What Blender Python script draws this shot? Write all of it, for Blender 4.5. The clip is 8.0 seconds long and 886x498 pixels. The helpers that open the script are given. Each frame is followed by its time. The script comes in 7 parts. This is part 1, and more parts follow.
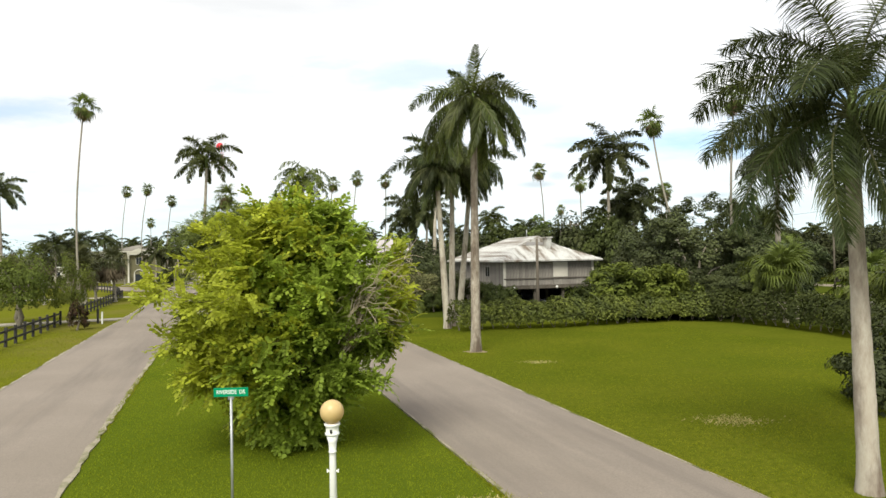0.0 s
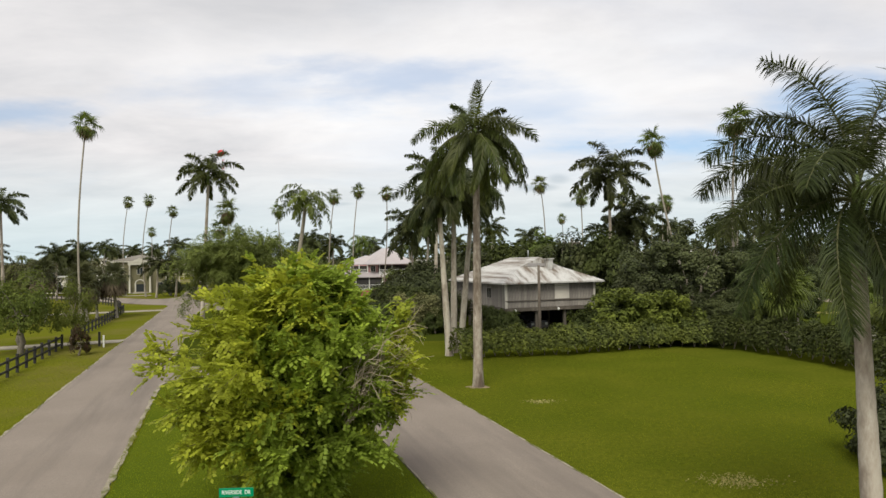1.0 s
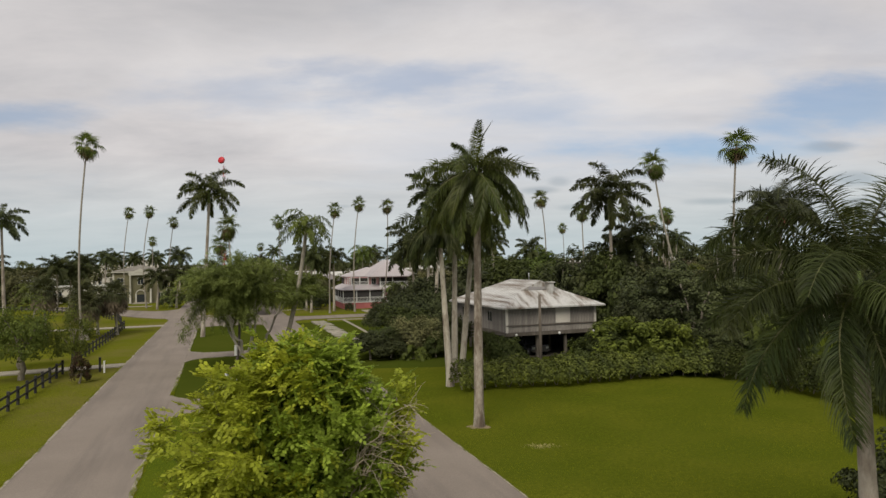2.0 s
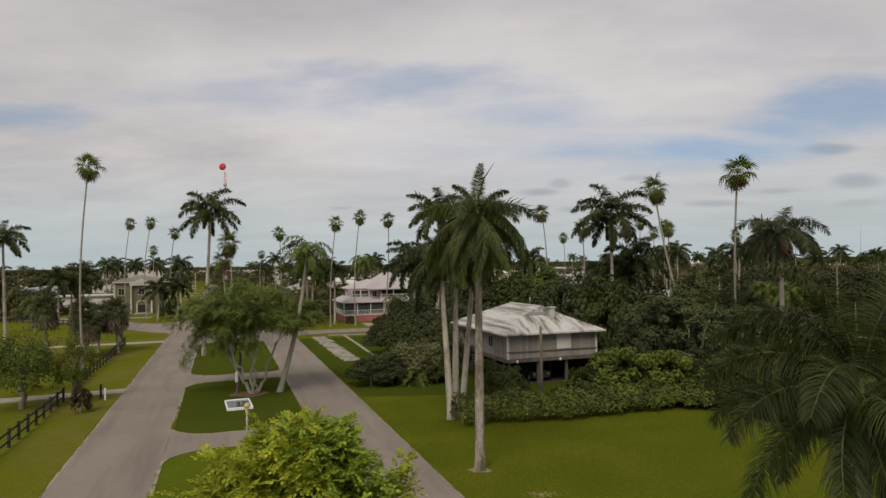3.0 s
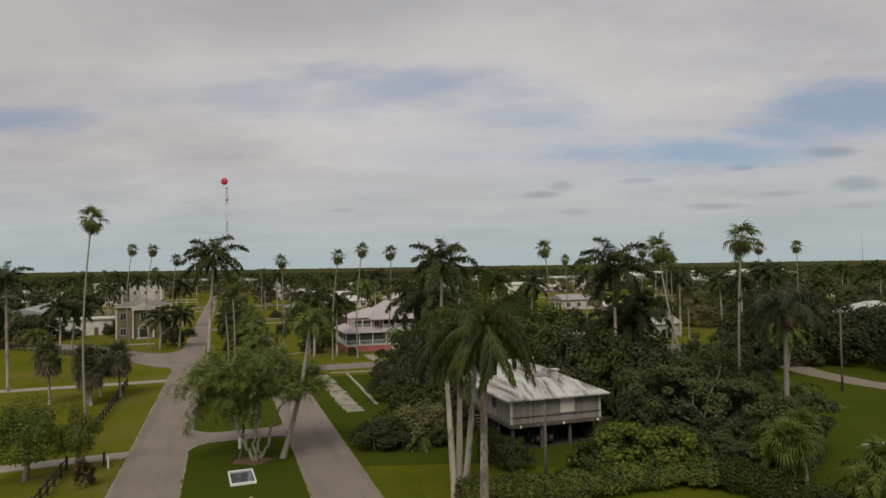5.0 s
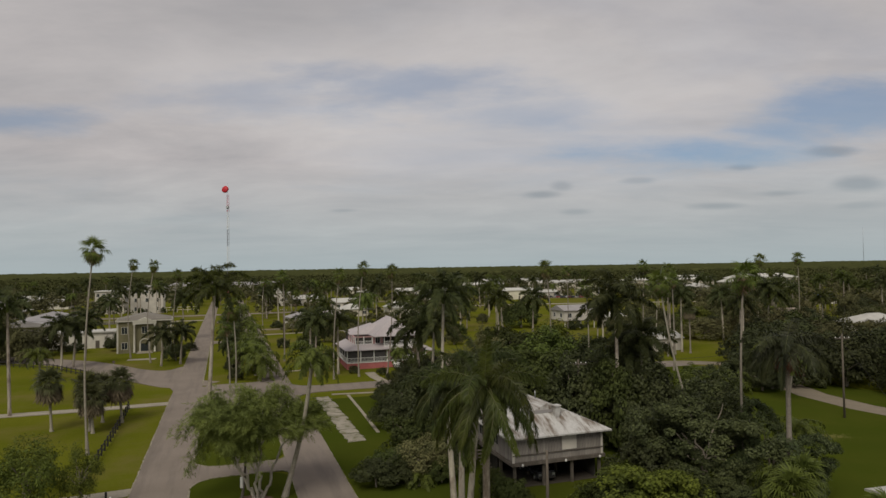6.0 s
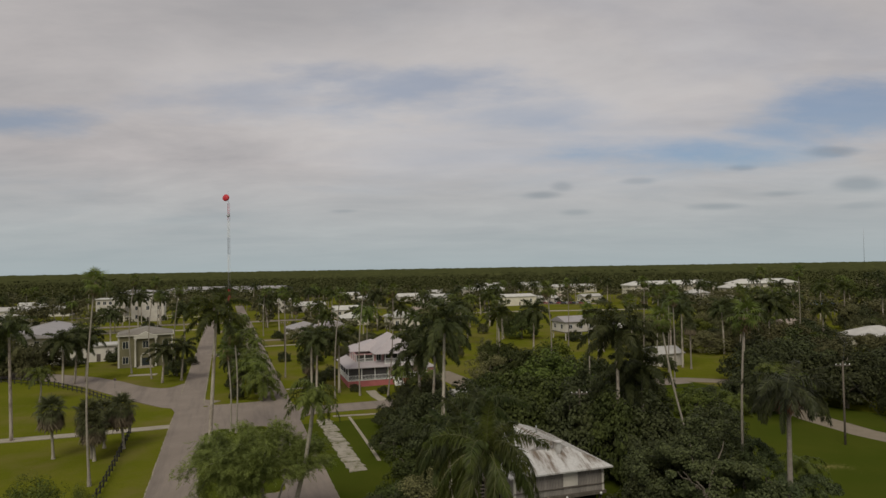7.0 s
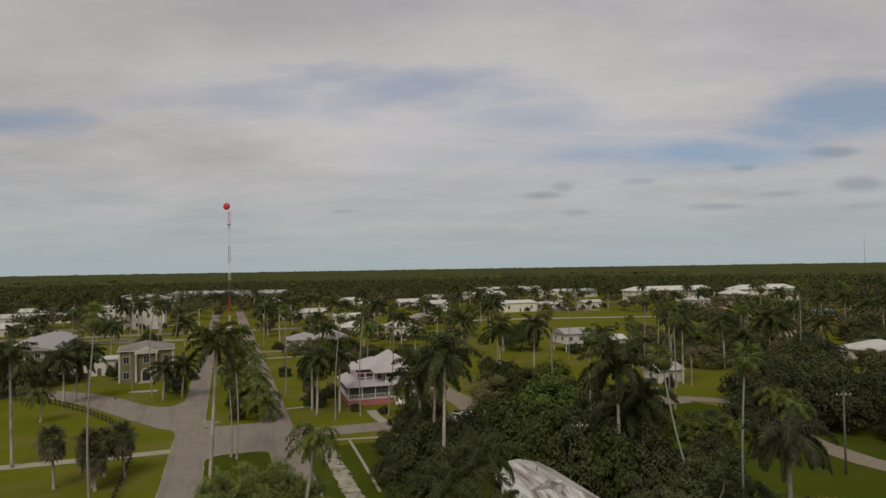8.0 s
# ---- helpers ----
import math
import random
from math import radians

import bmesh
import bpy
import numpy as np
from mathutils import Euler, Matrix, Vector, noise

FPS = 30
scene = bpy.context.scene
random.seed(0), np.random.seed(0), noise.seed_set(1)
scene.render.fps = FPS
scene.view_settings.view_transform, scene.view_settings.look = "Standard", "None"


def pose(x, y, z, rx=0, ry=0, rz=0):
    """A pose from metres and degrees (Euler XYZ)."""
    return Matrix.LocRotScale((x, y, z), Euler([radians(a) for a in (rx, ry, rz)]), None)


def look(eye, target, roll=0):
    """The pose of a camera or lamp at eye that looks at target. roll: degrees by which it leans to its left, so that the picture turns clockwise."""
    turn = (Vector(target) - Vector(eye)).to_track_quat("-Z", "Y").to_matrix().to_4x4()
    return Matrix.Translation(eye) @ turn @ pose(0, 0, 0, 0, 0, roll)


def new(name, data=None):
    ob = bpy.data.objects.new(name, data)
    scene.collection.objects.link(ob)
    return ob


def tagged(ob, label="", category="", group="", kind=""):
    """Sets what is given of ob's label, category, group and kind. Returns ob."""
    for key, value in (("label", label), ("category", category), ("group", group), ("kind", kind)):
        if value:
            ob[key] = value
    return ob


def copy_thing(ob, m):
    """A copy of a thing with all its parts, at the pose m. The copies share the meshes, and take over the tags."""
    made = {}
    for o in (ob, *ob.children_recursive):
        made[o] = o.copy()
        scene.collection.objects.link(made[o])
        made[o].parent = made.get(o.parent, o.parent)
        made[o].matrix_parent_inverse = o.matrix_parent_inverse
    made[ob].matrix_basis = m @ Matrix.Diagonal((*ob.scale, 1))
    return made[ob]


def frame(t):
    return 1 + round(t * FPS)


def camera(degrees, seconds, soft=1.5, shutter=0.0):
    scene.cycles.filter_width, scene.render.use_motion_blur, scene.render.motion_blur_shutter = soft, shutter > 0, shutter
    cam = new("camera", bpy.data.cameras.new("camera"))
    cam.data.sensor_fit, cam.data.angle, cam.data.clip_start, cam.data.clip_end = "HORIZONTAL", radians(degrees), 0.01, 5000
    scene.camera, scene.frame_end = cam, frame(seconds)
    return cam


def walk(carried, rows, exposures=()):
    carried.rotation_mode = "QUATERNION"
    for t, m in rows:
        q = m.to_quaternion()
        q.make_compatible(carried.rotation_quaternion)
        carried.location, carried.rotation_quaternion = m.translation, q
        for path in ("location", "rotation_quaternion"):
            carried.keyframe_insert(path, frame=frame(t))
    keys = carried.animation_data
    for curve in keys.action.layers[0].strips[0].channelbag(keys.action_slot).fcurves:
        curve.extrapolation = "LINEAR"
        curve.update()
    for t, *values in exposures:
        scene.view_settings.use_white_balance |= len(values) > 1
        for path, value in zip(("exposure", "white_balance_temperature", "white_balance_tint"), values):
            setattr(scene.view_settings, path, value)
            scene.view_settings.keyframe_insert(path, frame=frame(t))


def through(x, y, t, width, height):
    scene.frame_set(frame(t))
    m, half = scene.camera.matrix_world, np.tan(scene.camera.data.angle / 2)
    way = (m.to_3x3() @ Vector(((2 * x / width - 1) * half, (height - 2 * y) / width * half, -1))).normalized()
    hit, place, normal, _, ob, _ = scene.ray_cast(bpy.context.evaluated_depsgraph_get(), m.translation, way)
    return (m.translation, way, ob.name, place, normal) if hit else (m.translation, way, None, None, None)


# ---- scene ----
cam = camera(69.0, 8.0, soft=1.5)
# seconds, place in metres, turn in degrees
PATH = [
    (0.0, 0.0, 0.0, 5.3, 90.708, 1.06, 0.0),
    (0.5, -0.035, -0.006, 6.172, 90.861, 1.06, 0.029),
    (1.0, -0.062, -0.022, 7.082, 90.993, 1.04, 0.051),
    (1.5, -0.058, -0.035, 8.065, 91.117, 1.03, 0.073),
    (3.0, -0.03, -0.094, 11.434, 91.38, 0.92, 0.168),
    (3.5, -0.081, -0.132, 12.609, 91.468, 0.87, 0.19),
    (4.0, -0.108, -0.17, 13.971, 91.555, 0.86, 0.219),
    (4.5, -0.143, -0.186, 15.56, 91.585, 0.84, 0.234),
    (6.0, -0.212, -0.261, 20.825, 91.599, 0.9, 0.321),
    (6.5, -0.218, -0.327, 22.571, 91.65, 0.9, 0.343),
    (7.0, -0.239, -0.482, 24.372, 91.65, 0.93, 0.358),
    (7.5, -0.209, -0.62, 26.182, 91.658, 0.9, 0.358),
    (8.0, -0.189, -0.608, 28.286, 91.665, 0.92, 0.402),
]
walk(cam, [(row[0], pose(*row[1:])) for row in PATH],
     [(0.0, 1.22, 6330, 3), (0.5, 1.0, 6320, 4), (1.0, 0.74, 6330, 6), (1.5, 0.5, 6370, 7), (3.0, 0.14, 6500, 9), (3.5, 0.07, 6500, 9),
      (4.5, -0.01, 6500, 9), (6.0, -0.12, 6500, 9), (8.0, -0.17, 6500, 9)])

# ---- world, sun, exposure ----
SUN_ELEVATION, SUN_TURN = 48.0, 195.0  # degrees; compass turn from north (+y) to the right
world = bpy.data.worlds.new("overcast_sky")
scene.world = world
world.use_nodes = True


def wire(tree, a, b):
    tree.links.new(a, b)


def build_sky():
    t = world.node_tree
    t.nodes.clear()
    n = t.nodes.new
    out = n("ShaderNodeOutputWorld")
    sky = n("ShaderNodeTexSky")
    sky.sky_type, sky.sun_disc = "NISHITA", False
    sky.sun_elevation, sky.sun_rotation = radians(SUN_ELEVATION), radians(SUN_TURN)
    sky.air_density, sky.dust_density, sky.ozone_density = 1.0, 1.2, 4.0
    clear = n("ShaderNodeBackground")
    clear.inputs["Strength"].default_value = 0.085
    wire(t, sky.outputs["Color"], clear.inputs["Color"])
    coord = n("ShaderNodeTexCoord")
    split = n("ShaderNodeSeparateXYZ")
    wire(t, coord.outputs["Generated"], split.inputs[0])

    def maths(op, a, b=None):
        m = n("ShaderNodeMath")
        m.operation = op
        for i, v in enumerate((a, b)):
            if v is None:
                continue
            if isinstance(v, (int, float)):
                m.inputs[i].default_value = v
            else:
                wire(t, v, m.inputs[i])
        return m.outputs[0]

    up = maths("MAXIMUM", split.outputs["Z"], 0.0)
    lift = maths("ADD", up, 0.13)
    flat = n("ShaderNodeCombineXYZ")
    wire(t, maths("DIVIDE", split.outputs["X"], lift), flat.inputs[0])
    wire(t, maths("DIVIDE", split.outputs["Y"], lift), flat.inputs[1])

    def clouds(scale, detail, rough, offset, stretch, turn):
        m = n("ShaderNodeMapping")
        m.inputs["Location"].default_value = offset
        m.inputs["Rotation"].default_value = (0, 0, radians(turn))
        m.inputs["Scale"].default_value = stretch
        wire(t, flat.outputs[0], m.inputs["Vector"])
        tex = n("ShaderNodeTexNoise")
        tex.inputs["Scale"].default_value, tex.inputs["Detail"].default_value = scale, detail
        tex.inputs["Roughness"].default_value = rough
        tex.inputs["Distortion"].default_value = 0.35
        wire(t, m.outputs[0], tex.inputs["Vector"])
        return tex.outputs["Fac"]

    def ramp(fac, stops):
        r = n("ShaderNodeValToRGB")
        e = r.color_ramp.elements
        e[0].position, e[0].color = stops[0][0], stops[0][1]
        e[1].position, e[1].color = stops[-1][0], stops[-1][1]
        for p, c in stops[1:-1]:
            k = e.new(p)
            k.color = c
        wire(t, fac, r.inputs[0])
        return r.outputs[0]

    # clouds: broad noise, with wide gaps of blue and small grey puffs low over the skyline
    ahead = maths("MAXIMUM", split.outputs["Y"], 0.05)
    view = n("ShaderNodeCombineXYZ")
    wire(t, maths("DIVIDE", split.outputs["X"], ahead), view.inputs[0])
    wire(t, maths("DIVIDE", split.outputs["Z"], ahead), view.inputs[1])
    wisp = n("ShaderNodeTexNoise")
    wisp.inputs["Scale"].default_value, wisp.inputs["Detail"].default_value, wisp.inputs["Roughness"].default_value = 9.0, 6.0, 0.6
    squash = n("ShaderNodeMapping")
    squash.inputs["Scale"].default_value = (0.45, 1.6, 1)
    wire(t, view.outputs[0], squash.inputs["Vector"])
    wire(t, squash.outputs[0], wisp.inputs["Vector"])

    def spots(places, wobble, soft):
        """Soft ellipses (x, y, half width, half height) on the dome ahead, with ragged edges."""
        total = None
        for x, y, rx, ry, weight in places:
            m = n("ShaderNodeMapping")
            m.vector_type = "TEXTURE"
            m.inputs["Location"].default_value = (x, y, 0)
            m.inputs["Scale"].default_value = (rx, ry, 1)
            wire(t, view.outputs[0], m.inputs["Vector"])
            far = n("ShaderNodeVectorMath")
            far.operation = "LENGTH"
            wire(t, m.outputs[0], far.inputs[0])
            rough = maths("ADD", far.outputs["Value"], maths("MULTIPLY", maths("SUBTRACT", wisp.outputs["Fac"], 0.5), wobble))
            r = n("ShaderNodeMapRange")
            r.interpolation_type = "SMOOTHSTEP"
            r.inputs["From Min"].default_value, r.inputs["From Max"].default_value = soft, 1.15
            r.inputs["To Min"].default_value, r.inputs["To Max"].default_value = weight, 0.0
            wire(t, rough, r.inputs["Value"])
            total = r.outputs[0] if total is None else maths("MAXIMUM", total, r.outputs[0])
        return maths("MULTIPLY", total, maths("GREATER_THAN", split.outputs["Y"], 0.1))

    gaps = spots(((-0.07, 0.278, 0.26, 0.055, 0.5), (-0.32, 0.265, 0.25, 0.045, 0.35), (0.12, 0.235, 0.2, 0.03, 0.35), (0.38, 0.17, 0.24, 0.036, 0.62), (0.66, 0.235, 0.19, 0.06, 0.66), (0.52, 0.2, 0.14, 0.03, 0.55),
                  (-0.66, 0.24, 0.16, 0.03, 0.55)), 2.4, 0.0)
    cover = maths("SUBTRACT", ramp(clouds(0.55, 7, 0.55, (3.1, 1.7, 0), (0.75, 1.5, 1), -8), [(0.3, (0.8, 0.8, 0.8, 1)), (0.5, (1, 1, 1, 1))]), gaps)
    cover = maths("MAXIMUM", cover, 0.0)
    tone = ramp(clouds(1.1, 9, 0.6, (0.4, 5.2, 2), (0.8, 1.25, 1), -6),
                [(0.3, (0.41, 0.395, 0.405, 1)), (0.5, (0.51, 0.48, 0.48, 1)), (0.7, (0.61, 0.575, 0.565, 1))])
    puff = spots(((0.15, 0.11, 0.035, 0.007, 1), (0.2, 0.082, 0.03, 0.006, 0.8), (0.42, 0.088, 0.05, 0.007, 1), (0.52, 0.106, 0.06, 0.007, 0.9), (0.635, 0.119, 0.05, 0.015, 1), (0.6, 0.17, 0.045, 0.01, 1),
                  (0.46, 0.147, 0.03, 0.006, 0.9), (-0.16, 0.09, 0.025, 0.004, 0.7), (0.3, 0.13, 0.03, 0.006, 0.6), (0.64, 0.085, 0.05, 0.008, 0.7), (0.18, 0.123, 0.02, 0.009, 0.7)), 1.6, 0.2)
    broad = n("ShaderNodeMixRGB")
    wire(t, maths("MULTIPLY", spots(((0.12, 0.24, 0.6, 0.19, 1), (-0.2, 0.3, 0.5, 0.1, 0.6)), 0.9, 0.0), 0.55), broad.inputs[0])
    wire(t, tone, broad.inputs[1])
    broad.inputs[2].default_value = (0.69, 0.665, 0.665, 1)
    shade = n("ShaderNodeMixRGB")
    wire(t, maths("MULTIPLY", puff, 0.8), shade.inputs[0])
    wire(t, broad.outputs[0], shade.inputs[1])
    shade.inputs[2].default_value = (0.29, 0.295, 0.32, 1)
    haze = n("ShaderNodeMixRGB")
    wire(t, ramp(up, [(0.0, (0.9, 0.9, 0.9, 1)), (0.16, (0, 0, 0, 1))]), haze.inputs[0])
    wire(t, shade.outputs[0], haze.inputs[1])
    haze.inputs[2].default_value = (0.40, 0.47, 0.49, 1)
    cloud = n("ShaderNodeBackground")
    cloud.inputs["Strength"].default_value = 1.0
    wire(t, haze.outputs[0], cloud.inputs["Color"])
    mix = n("ShaderNodeMixShader")
    thick = maths("MAXIMUM", cover, ramp(up, [(0.04, (1, 1, 1, 1)), (0.14, (0, 0, 0, 1))]))
    wire(t, thick, mix.inputs[0])
    wire(t, clear.outputs[0], mix.inputs[1])
    wire(t, cloud.outputs[0], mix.inputs[2])
    wire(t, mix.outputs[0], out.inputs["Surface"])


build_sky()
sun = new("sun", bpy.data.lights.new("sun", "SUN"))
sun.data.energy, sun.data.angle, sun.data.color = 2.1, radians(32), (1.0, 0.93, 0.8)
sun.matrix_world = look((0, 0, 60), Vector((0, 0, 60)) - Vector((
    math.sin(radians(SUN_TURN)) * math.cos(radians(SUN_ELEVATION)),
    math.cos(radians(SUN_TURN)) * math.cos(radians(SUN_ELEVATION)), math.sin(radians(SUN_ELEVATION)))))

# ---- materials ----
def material(name, base, rough=0.8, metal=0.0, vary=None, scale=1.0, fine=None, fine_scale=20.0, bump=0.0, bump_scale=30.0,
             island=0.0, per_object=0.0, through=0.0, stretch=(1, 1, 1), sheen=None, stain=None, stain_scale=0.3, stain_at=(0.5, 0.7), along=None):
    """A procedural surface: base colour mixed with vary (broad noise) and fine (small noise), stains, relief."""
    m = bpy.data.materials.new(name)
    m.use_nodes = True
    t = m.node_tree
    n = t.nodes.new
    bsdf = t.nodes["Principled BSDF"]
    bsdf.inputs["Roughness"].default_value, bsdf.inputs["Metallic"].default_value = rough, metal
    bsdf.inputs["Specular IOR Level"].default_value = (0.12 if through else 0.3) if sheen is None else sheen
    coord = n("ShaderNodeTexCoord")
    mapping = n("ShaderNodeMapping")
    mapping.inputs["Scale"].default_value = stretch
    geo = n("ShaderNodeNewGeometry")
    t.links.new(geo.outputs["Position"] if stretch == (1, 1, 1) else coord.outputs["Object"], mapping.inputs["Vector"])

    def noise_of(sc, detail=4.0, rgh=0.55, source=None):
        x = n("ShaderNodeTexNoise")
        x.inputs["Scale"].default_value, x.inputs["Detail"].default_value, x.inputs["Roughness"].default_value = sc, detail, rgh
        t.links.new((source or mapping).outputs[0], x.inputs["Vector"])
        return x.outputs["Fac"]

    def band(fac, lo, hi):
        r = n("ShaderNodeMapRange")
        r.inputs["From Min"].default_value, r.inputs["From Max"].default_value = lo, hi
        t.links.new(fac, r.inputs["Value"])
        return r.outputs[0]

    def blend(fac, a, b):
        x = n("ShaderNodeMixRGB")
        t.links.new(fac, x.inputs[0])
        for i, v in ((1, a), (2, b)):
            if isinstance(v, tuple):
                x.inputs[i].default_value = (*v, 1)
            else:
                t.links.new(v, x.inputs[i])
        return x.outputs[0]

    colour = base
    if vary:
        colour = blend(band(noise_of(scale), 0.35, 0.65), colour, vary)
    if fine:
        colour = blend(band(noise_of(fine_scale, 6, 0.7), 0.4, 0.7), colour, fine)
    if stain:
        drawn = None
        if along is not None:  # stains drawn out along the traffic
            turn = n("ShaderNodeMapping")
            turn.inputs["Rotation"].default_value = (0, 0, radians(-along))
            t.links.new(geo.outputs["Position"], turn.inputs["Vector"])
            drawn = n("ShaderNodeMapping")
            drawn.inputs["Scale"].default_value = (1.7, 0.14, 1)
            t.links.new(turn.outputs[0], drawn.inputs["Vector"])
        colour = blend(band(noise_of(stain_scale, 7, 0.65, drawn), *stain_at), colour, stain)
    if island or per_object:
        hsv = n("ShaderNodeHueSaturation")
        if isinstance(colour, tuple):
            hsv.inputs["Color"].default_value = (*colour, 1)
        else:
            t.links.new(colour, hsv.inputs["Color"])
        add = n("ShaderNodeMath")
        add.operation = "MULTIPLY_ADD"
        add.inputs[1].default_value, add.inputs[2].default_value = island, 1 - island / 2
        t.links.new(geo.outputs["Random Per Island"], add.inputs[0])
        info = n("ShaderNodeObjectInfo")
        also = n("ShaderNodeMath")
        also.operation = "MULTIPLY_ADD"
        also.inputs[1].default_value, also.inputs[2].default_value = per_object, 1 - per_object / 2
        t.links.new(info.outputs["Random"], also.inputs[0])
        both = n("ShaderNodeMath")
        both.operation = "MULTIPLY"
        t.links.new(add.outputs[0], both.inputs[0])
        t.links.new(also.outputs[0], both.inputs[1])
        t.links.new(both.outputs[0], hsv.inputs["Value"])
        hue = n("ShaderNodeMath")
        hue.operation = "MULTIPLY_ADD"
        hue.inputs[1].default_value, hue.inputs[2].default_value = 0.022, 0.489
        t.links.new(info.outputs["Random"], hue.inputs[0])
        t.links.new(hue.outputs[0], hsv.inputs["Hue"])
        colour = hsv.outputs[0]
    if isinstance(colour, tuple):
        bsdf.inputs["Base Color"].default_value = (*colour, 1)
    else:
        t.links.new(colour, bsdf.inputs["Base Color"])
    if bump:
        b = n("ShaderNodeBump")
        b.inputs["Strength"].default_value, b.inputs["Distance"].default_value = min(1.0, bump), 0.02 * max(1.0, bump)
        t.links.new(noise_of(bump_scale, 5, 0.65), b.inputs["Height"])
        t.links.new(b.outputs[0], bsdf.inputs["Normal"])
    if through:
        lit = n("ShaderNodeBsdfTranslucent")
        if isinstance(colour, tuple):
            lit.inputs["Color"].default_value = (*colour, 1)
        else:
            t.links.new(colour, lit.inputs["Color"])
        mix = n("ShaderNodeMixShader")
        mix.inputs[0].default_value = through
        t.links.new(bsdf.outputs[0], mix.inputs[1])
        t.links.new(lit.outputs[0], mix.inputs[2])
        t.links.new(mix.outputs[0], t.nodes["Material Output"].inputs["Surface"])
    return m


GRASS = material("lawn_grass", (0.103, 0.114, 0.0108), 0.95, vary=(0.132, 0.133, 0.015), scale=0.07, fine=(0.072, 0.085, 0.008), fine_scale=9.0,
                 bump=1.0, bump_scale=14.0, sheen=0.0, stain=(0.135, 0.115, 0.036), stain_scale=0.06, stain_at=(0.47, 0.68))
LAWN_WARM = material("yellowish_green_lawn", (0.076, 0.09, 0.0076), 0.95, vary=(0.108, 0.114, 0.0115), scale=0.22, fine=(0.05, 0.064, 0.0055), fine_scale=5.0,
                     bump=1.0, bump_scale=14.0, sheen=0.0, stain=(0.06, 0.078, 0.0068), stain_scale=0.1, stain_at=(0.48, 0.72))
LAWN_DEEP = material("deep_green_lawn", (0.05, 0.064, 0.0085), 0.95, vary=(0.067, 0.076, 0.011), scale=0.09, fine=(0.043, 0.056, 0.0075), fine_scale=9.0,
                     bump=1.0, bump_scale=14.0, sheen=0.0, stain=(0.045, 0.062, 0.0068), stain_scale=0.12, stain_at=(0.46, 0.72))
BLADE = material("grass_blade", (0.165, 0.2, 0.01), 0.85, vary=(0.25, 0.258, 0.0145), scale=0.4, island=0.3, through=0.5)
LAWN_FRESH = material("fresh_green_lawn", (0.076, 0.102, 0.0085), 0.95, vary=(0.094, 0.112, 0.0105), scale=0.09, fine=(0.065, 0.088, 0.0072), fine_scale=9.0,
                      bump=1.0, bump_scale=14.0, sheen=0.0, stain=(0.06, 0.084, 0.0075), stain_scale=0.12, stain_at=(0.46, 0.72))
BLADE_DEEP = material("deep_green_blade", (0.185, 0.25, 0.012), 0.85, vary=(0.215, 0.265, 0.014), scale=0.22, island=0.2, through=0.5)
ASPHALT = material("old_asphalt", (0.212, 0.178, 0.149), 0.95, vary=(0.25, 0.212, 0.18), scale=0.25, fine=(0.172, 0.145, 0.122), fine_scale=25.0,
                   bump=0.4, bump_scale=90.0, sheen=0.2, stain=(0.14, 0.119, 0.103), stain_scale=0.3, stain_at=(0.48, 0.74), along=19)
EDGING = material("sandy_edging", (0.29, 0.255, 0.2), 0.95, vary=(0.2, 0.18, 0.12), scale=1.3, fine=(0.34, 0.3, 0.24), fine_scale=14, stain=(0.09, 0.1, 0.02), stain_scale=0.8, stain_at=(0.5, 0.62), bump=0.8, bump_scale=40)
CONCRETE = material("pale_concrete", (0.29, 0.258, 0.205), 0.9, vary=(0.22, 0.195, 0.15), scale=0.6, fine=(0.34, 0.305, 0.25), fine_scale=12, bump=0.3,
                    stain=(0.2, 0.19, 0.15), stain_scale=0.7, stain_at=(0.55, 0.75))
SLAB_OLD = material("old_concrete", (0.3, 0.27, 0.22), 0.95, vary=(0.17, 0.155, 0.11), scale=0.5, fine=(0.36, 0.33, 0.28), fine_scale=10, bump=0.5,
                    stain=(0.1, 0.1, 0.035), stain_scale=0.9, stain_at=(0.5, 0.66))
GRAVEL = material("pale_gravel", (0.2, 0.166, 0.125), 1.0, vary=(0.155, 0.13, 0.095), scale=0.4, fine=(0.235, 0.2, 0.15), fine_scale=9, bump=0.6)
SOIL = material("bare_soil", (0.2, 0.15, 0.09), 1.0, vary=(0.14, 0.12, 0.05), scale=2.0, fine=(0.28, 0.22, 0.14), fine_scale=14, bump=0.8)
# ground under the stilt house, coloured dark for the shade there
UNDERCROFT_SHADE = material("undercroft_floor_shade", (0.05, 0.042, 0.032), 1.0, vary=(0.035, 0.03, 0.024), scale=1.5, fine=(0.07, 0.058, 0.045), fine_scale=12, bump=0.6)
DRY_GROUND = material("dry_sandy_ground", (0.17, 0.142, 0.085), 1.0, vary=(0.12, 0.112, 0.05), scale=0.15, fine=(0.2, 0.17, 0.11), fine_scale=4, bump=0.5, stain=(0.09, 0.092, 0.025), stain_scale=0.2, stain_at=(0.45, 0.62))
MULCH = material("reddish_mulch", (0.13, 0.075, 0.048), 1.0, vary=(0.09, 0.055, 0.036), scale=2.0, fine=(0.18, 0.11, 0.07), fine_scale=14, bump=0.8)
LEAF_BUSH = material("light_green_leaf", (0.32, 0.41, 0.055), 0.5, vary=(0.21, 0.28, 0.041), scale=0.5, island=0.8, through=0.5)
LEAF_YOUNG = material("yellow_green_leaf", (0.4, 0.445, 0.045), 0.5, vary=(0.29, 0.345, 0.038), scale=0.5, island=0.7, through=0.5)
LEAF_AIRY = material("light_airy_leaf", (0.13, 0.155, 0.028), 0.55, vary=(0.085, 0.108, 0.022), scale=0.6, island=0.75, through=0.4)
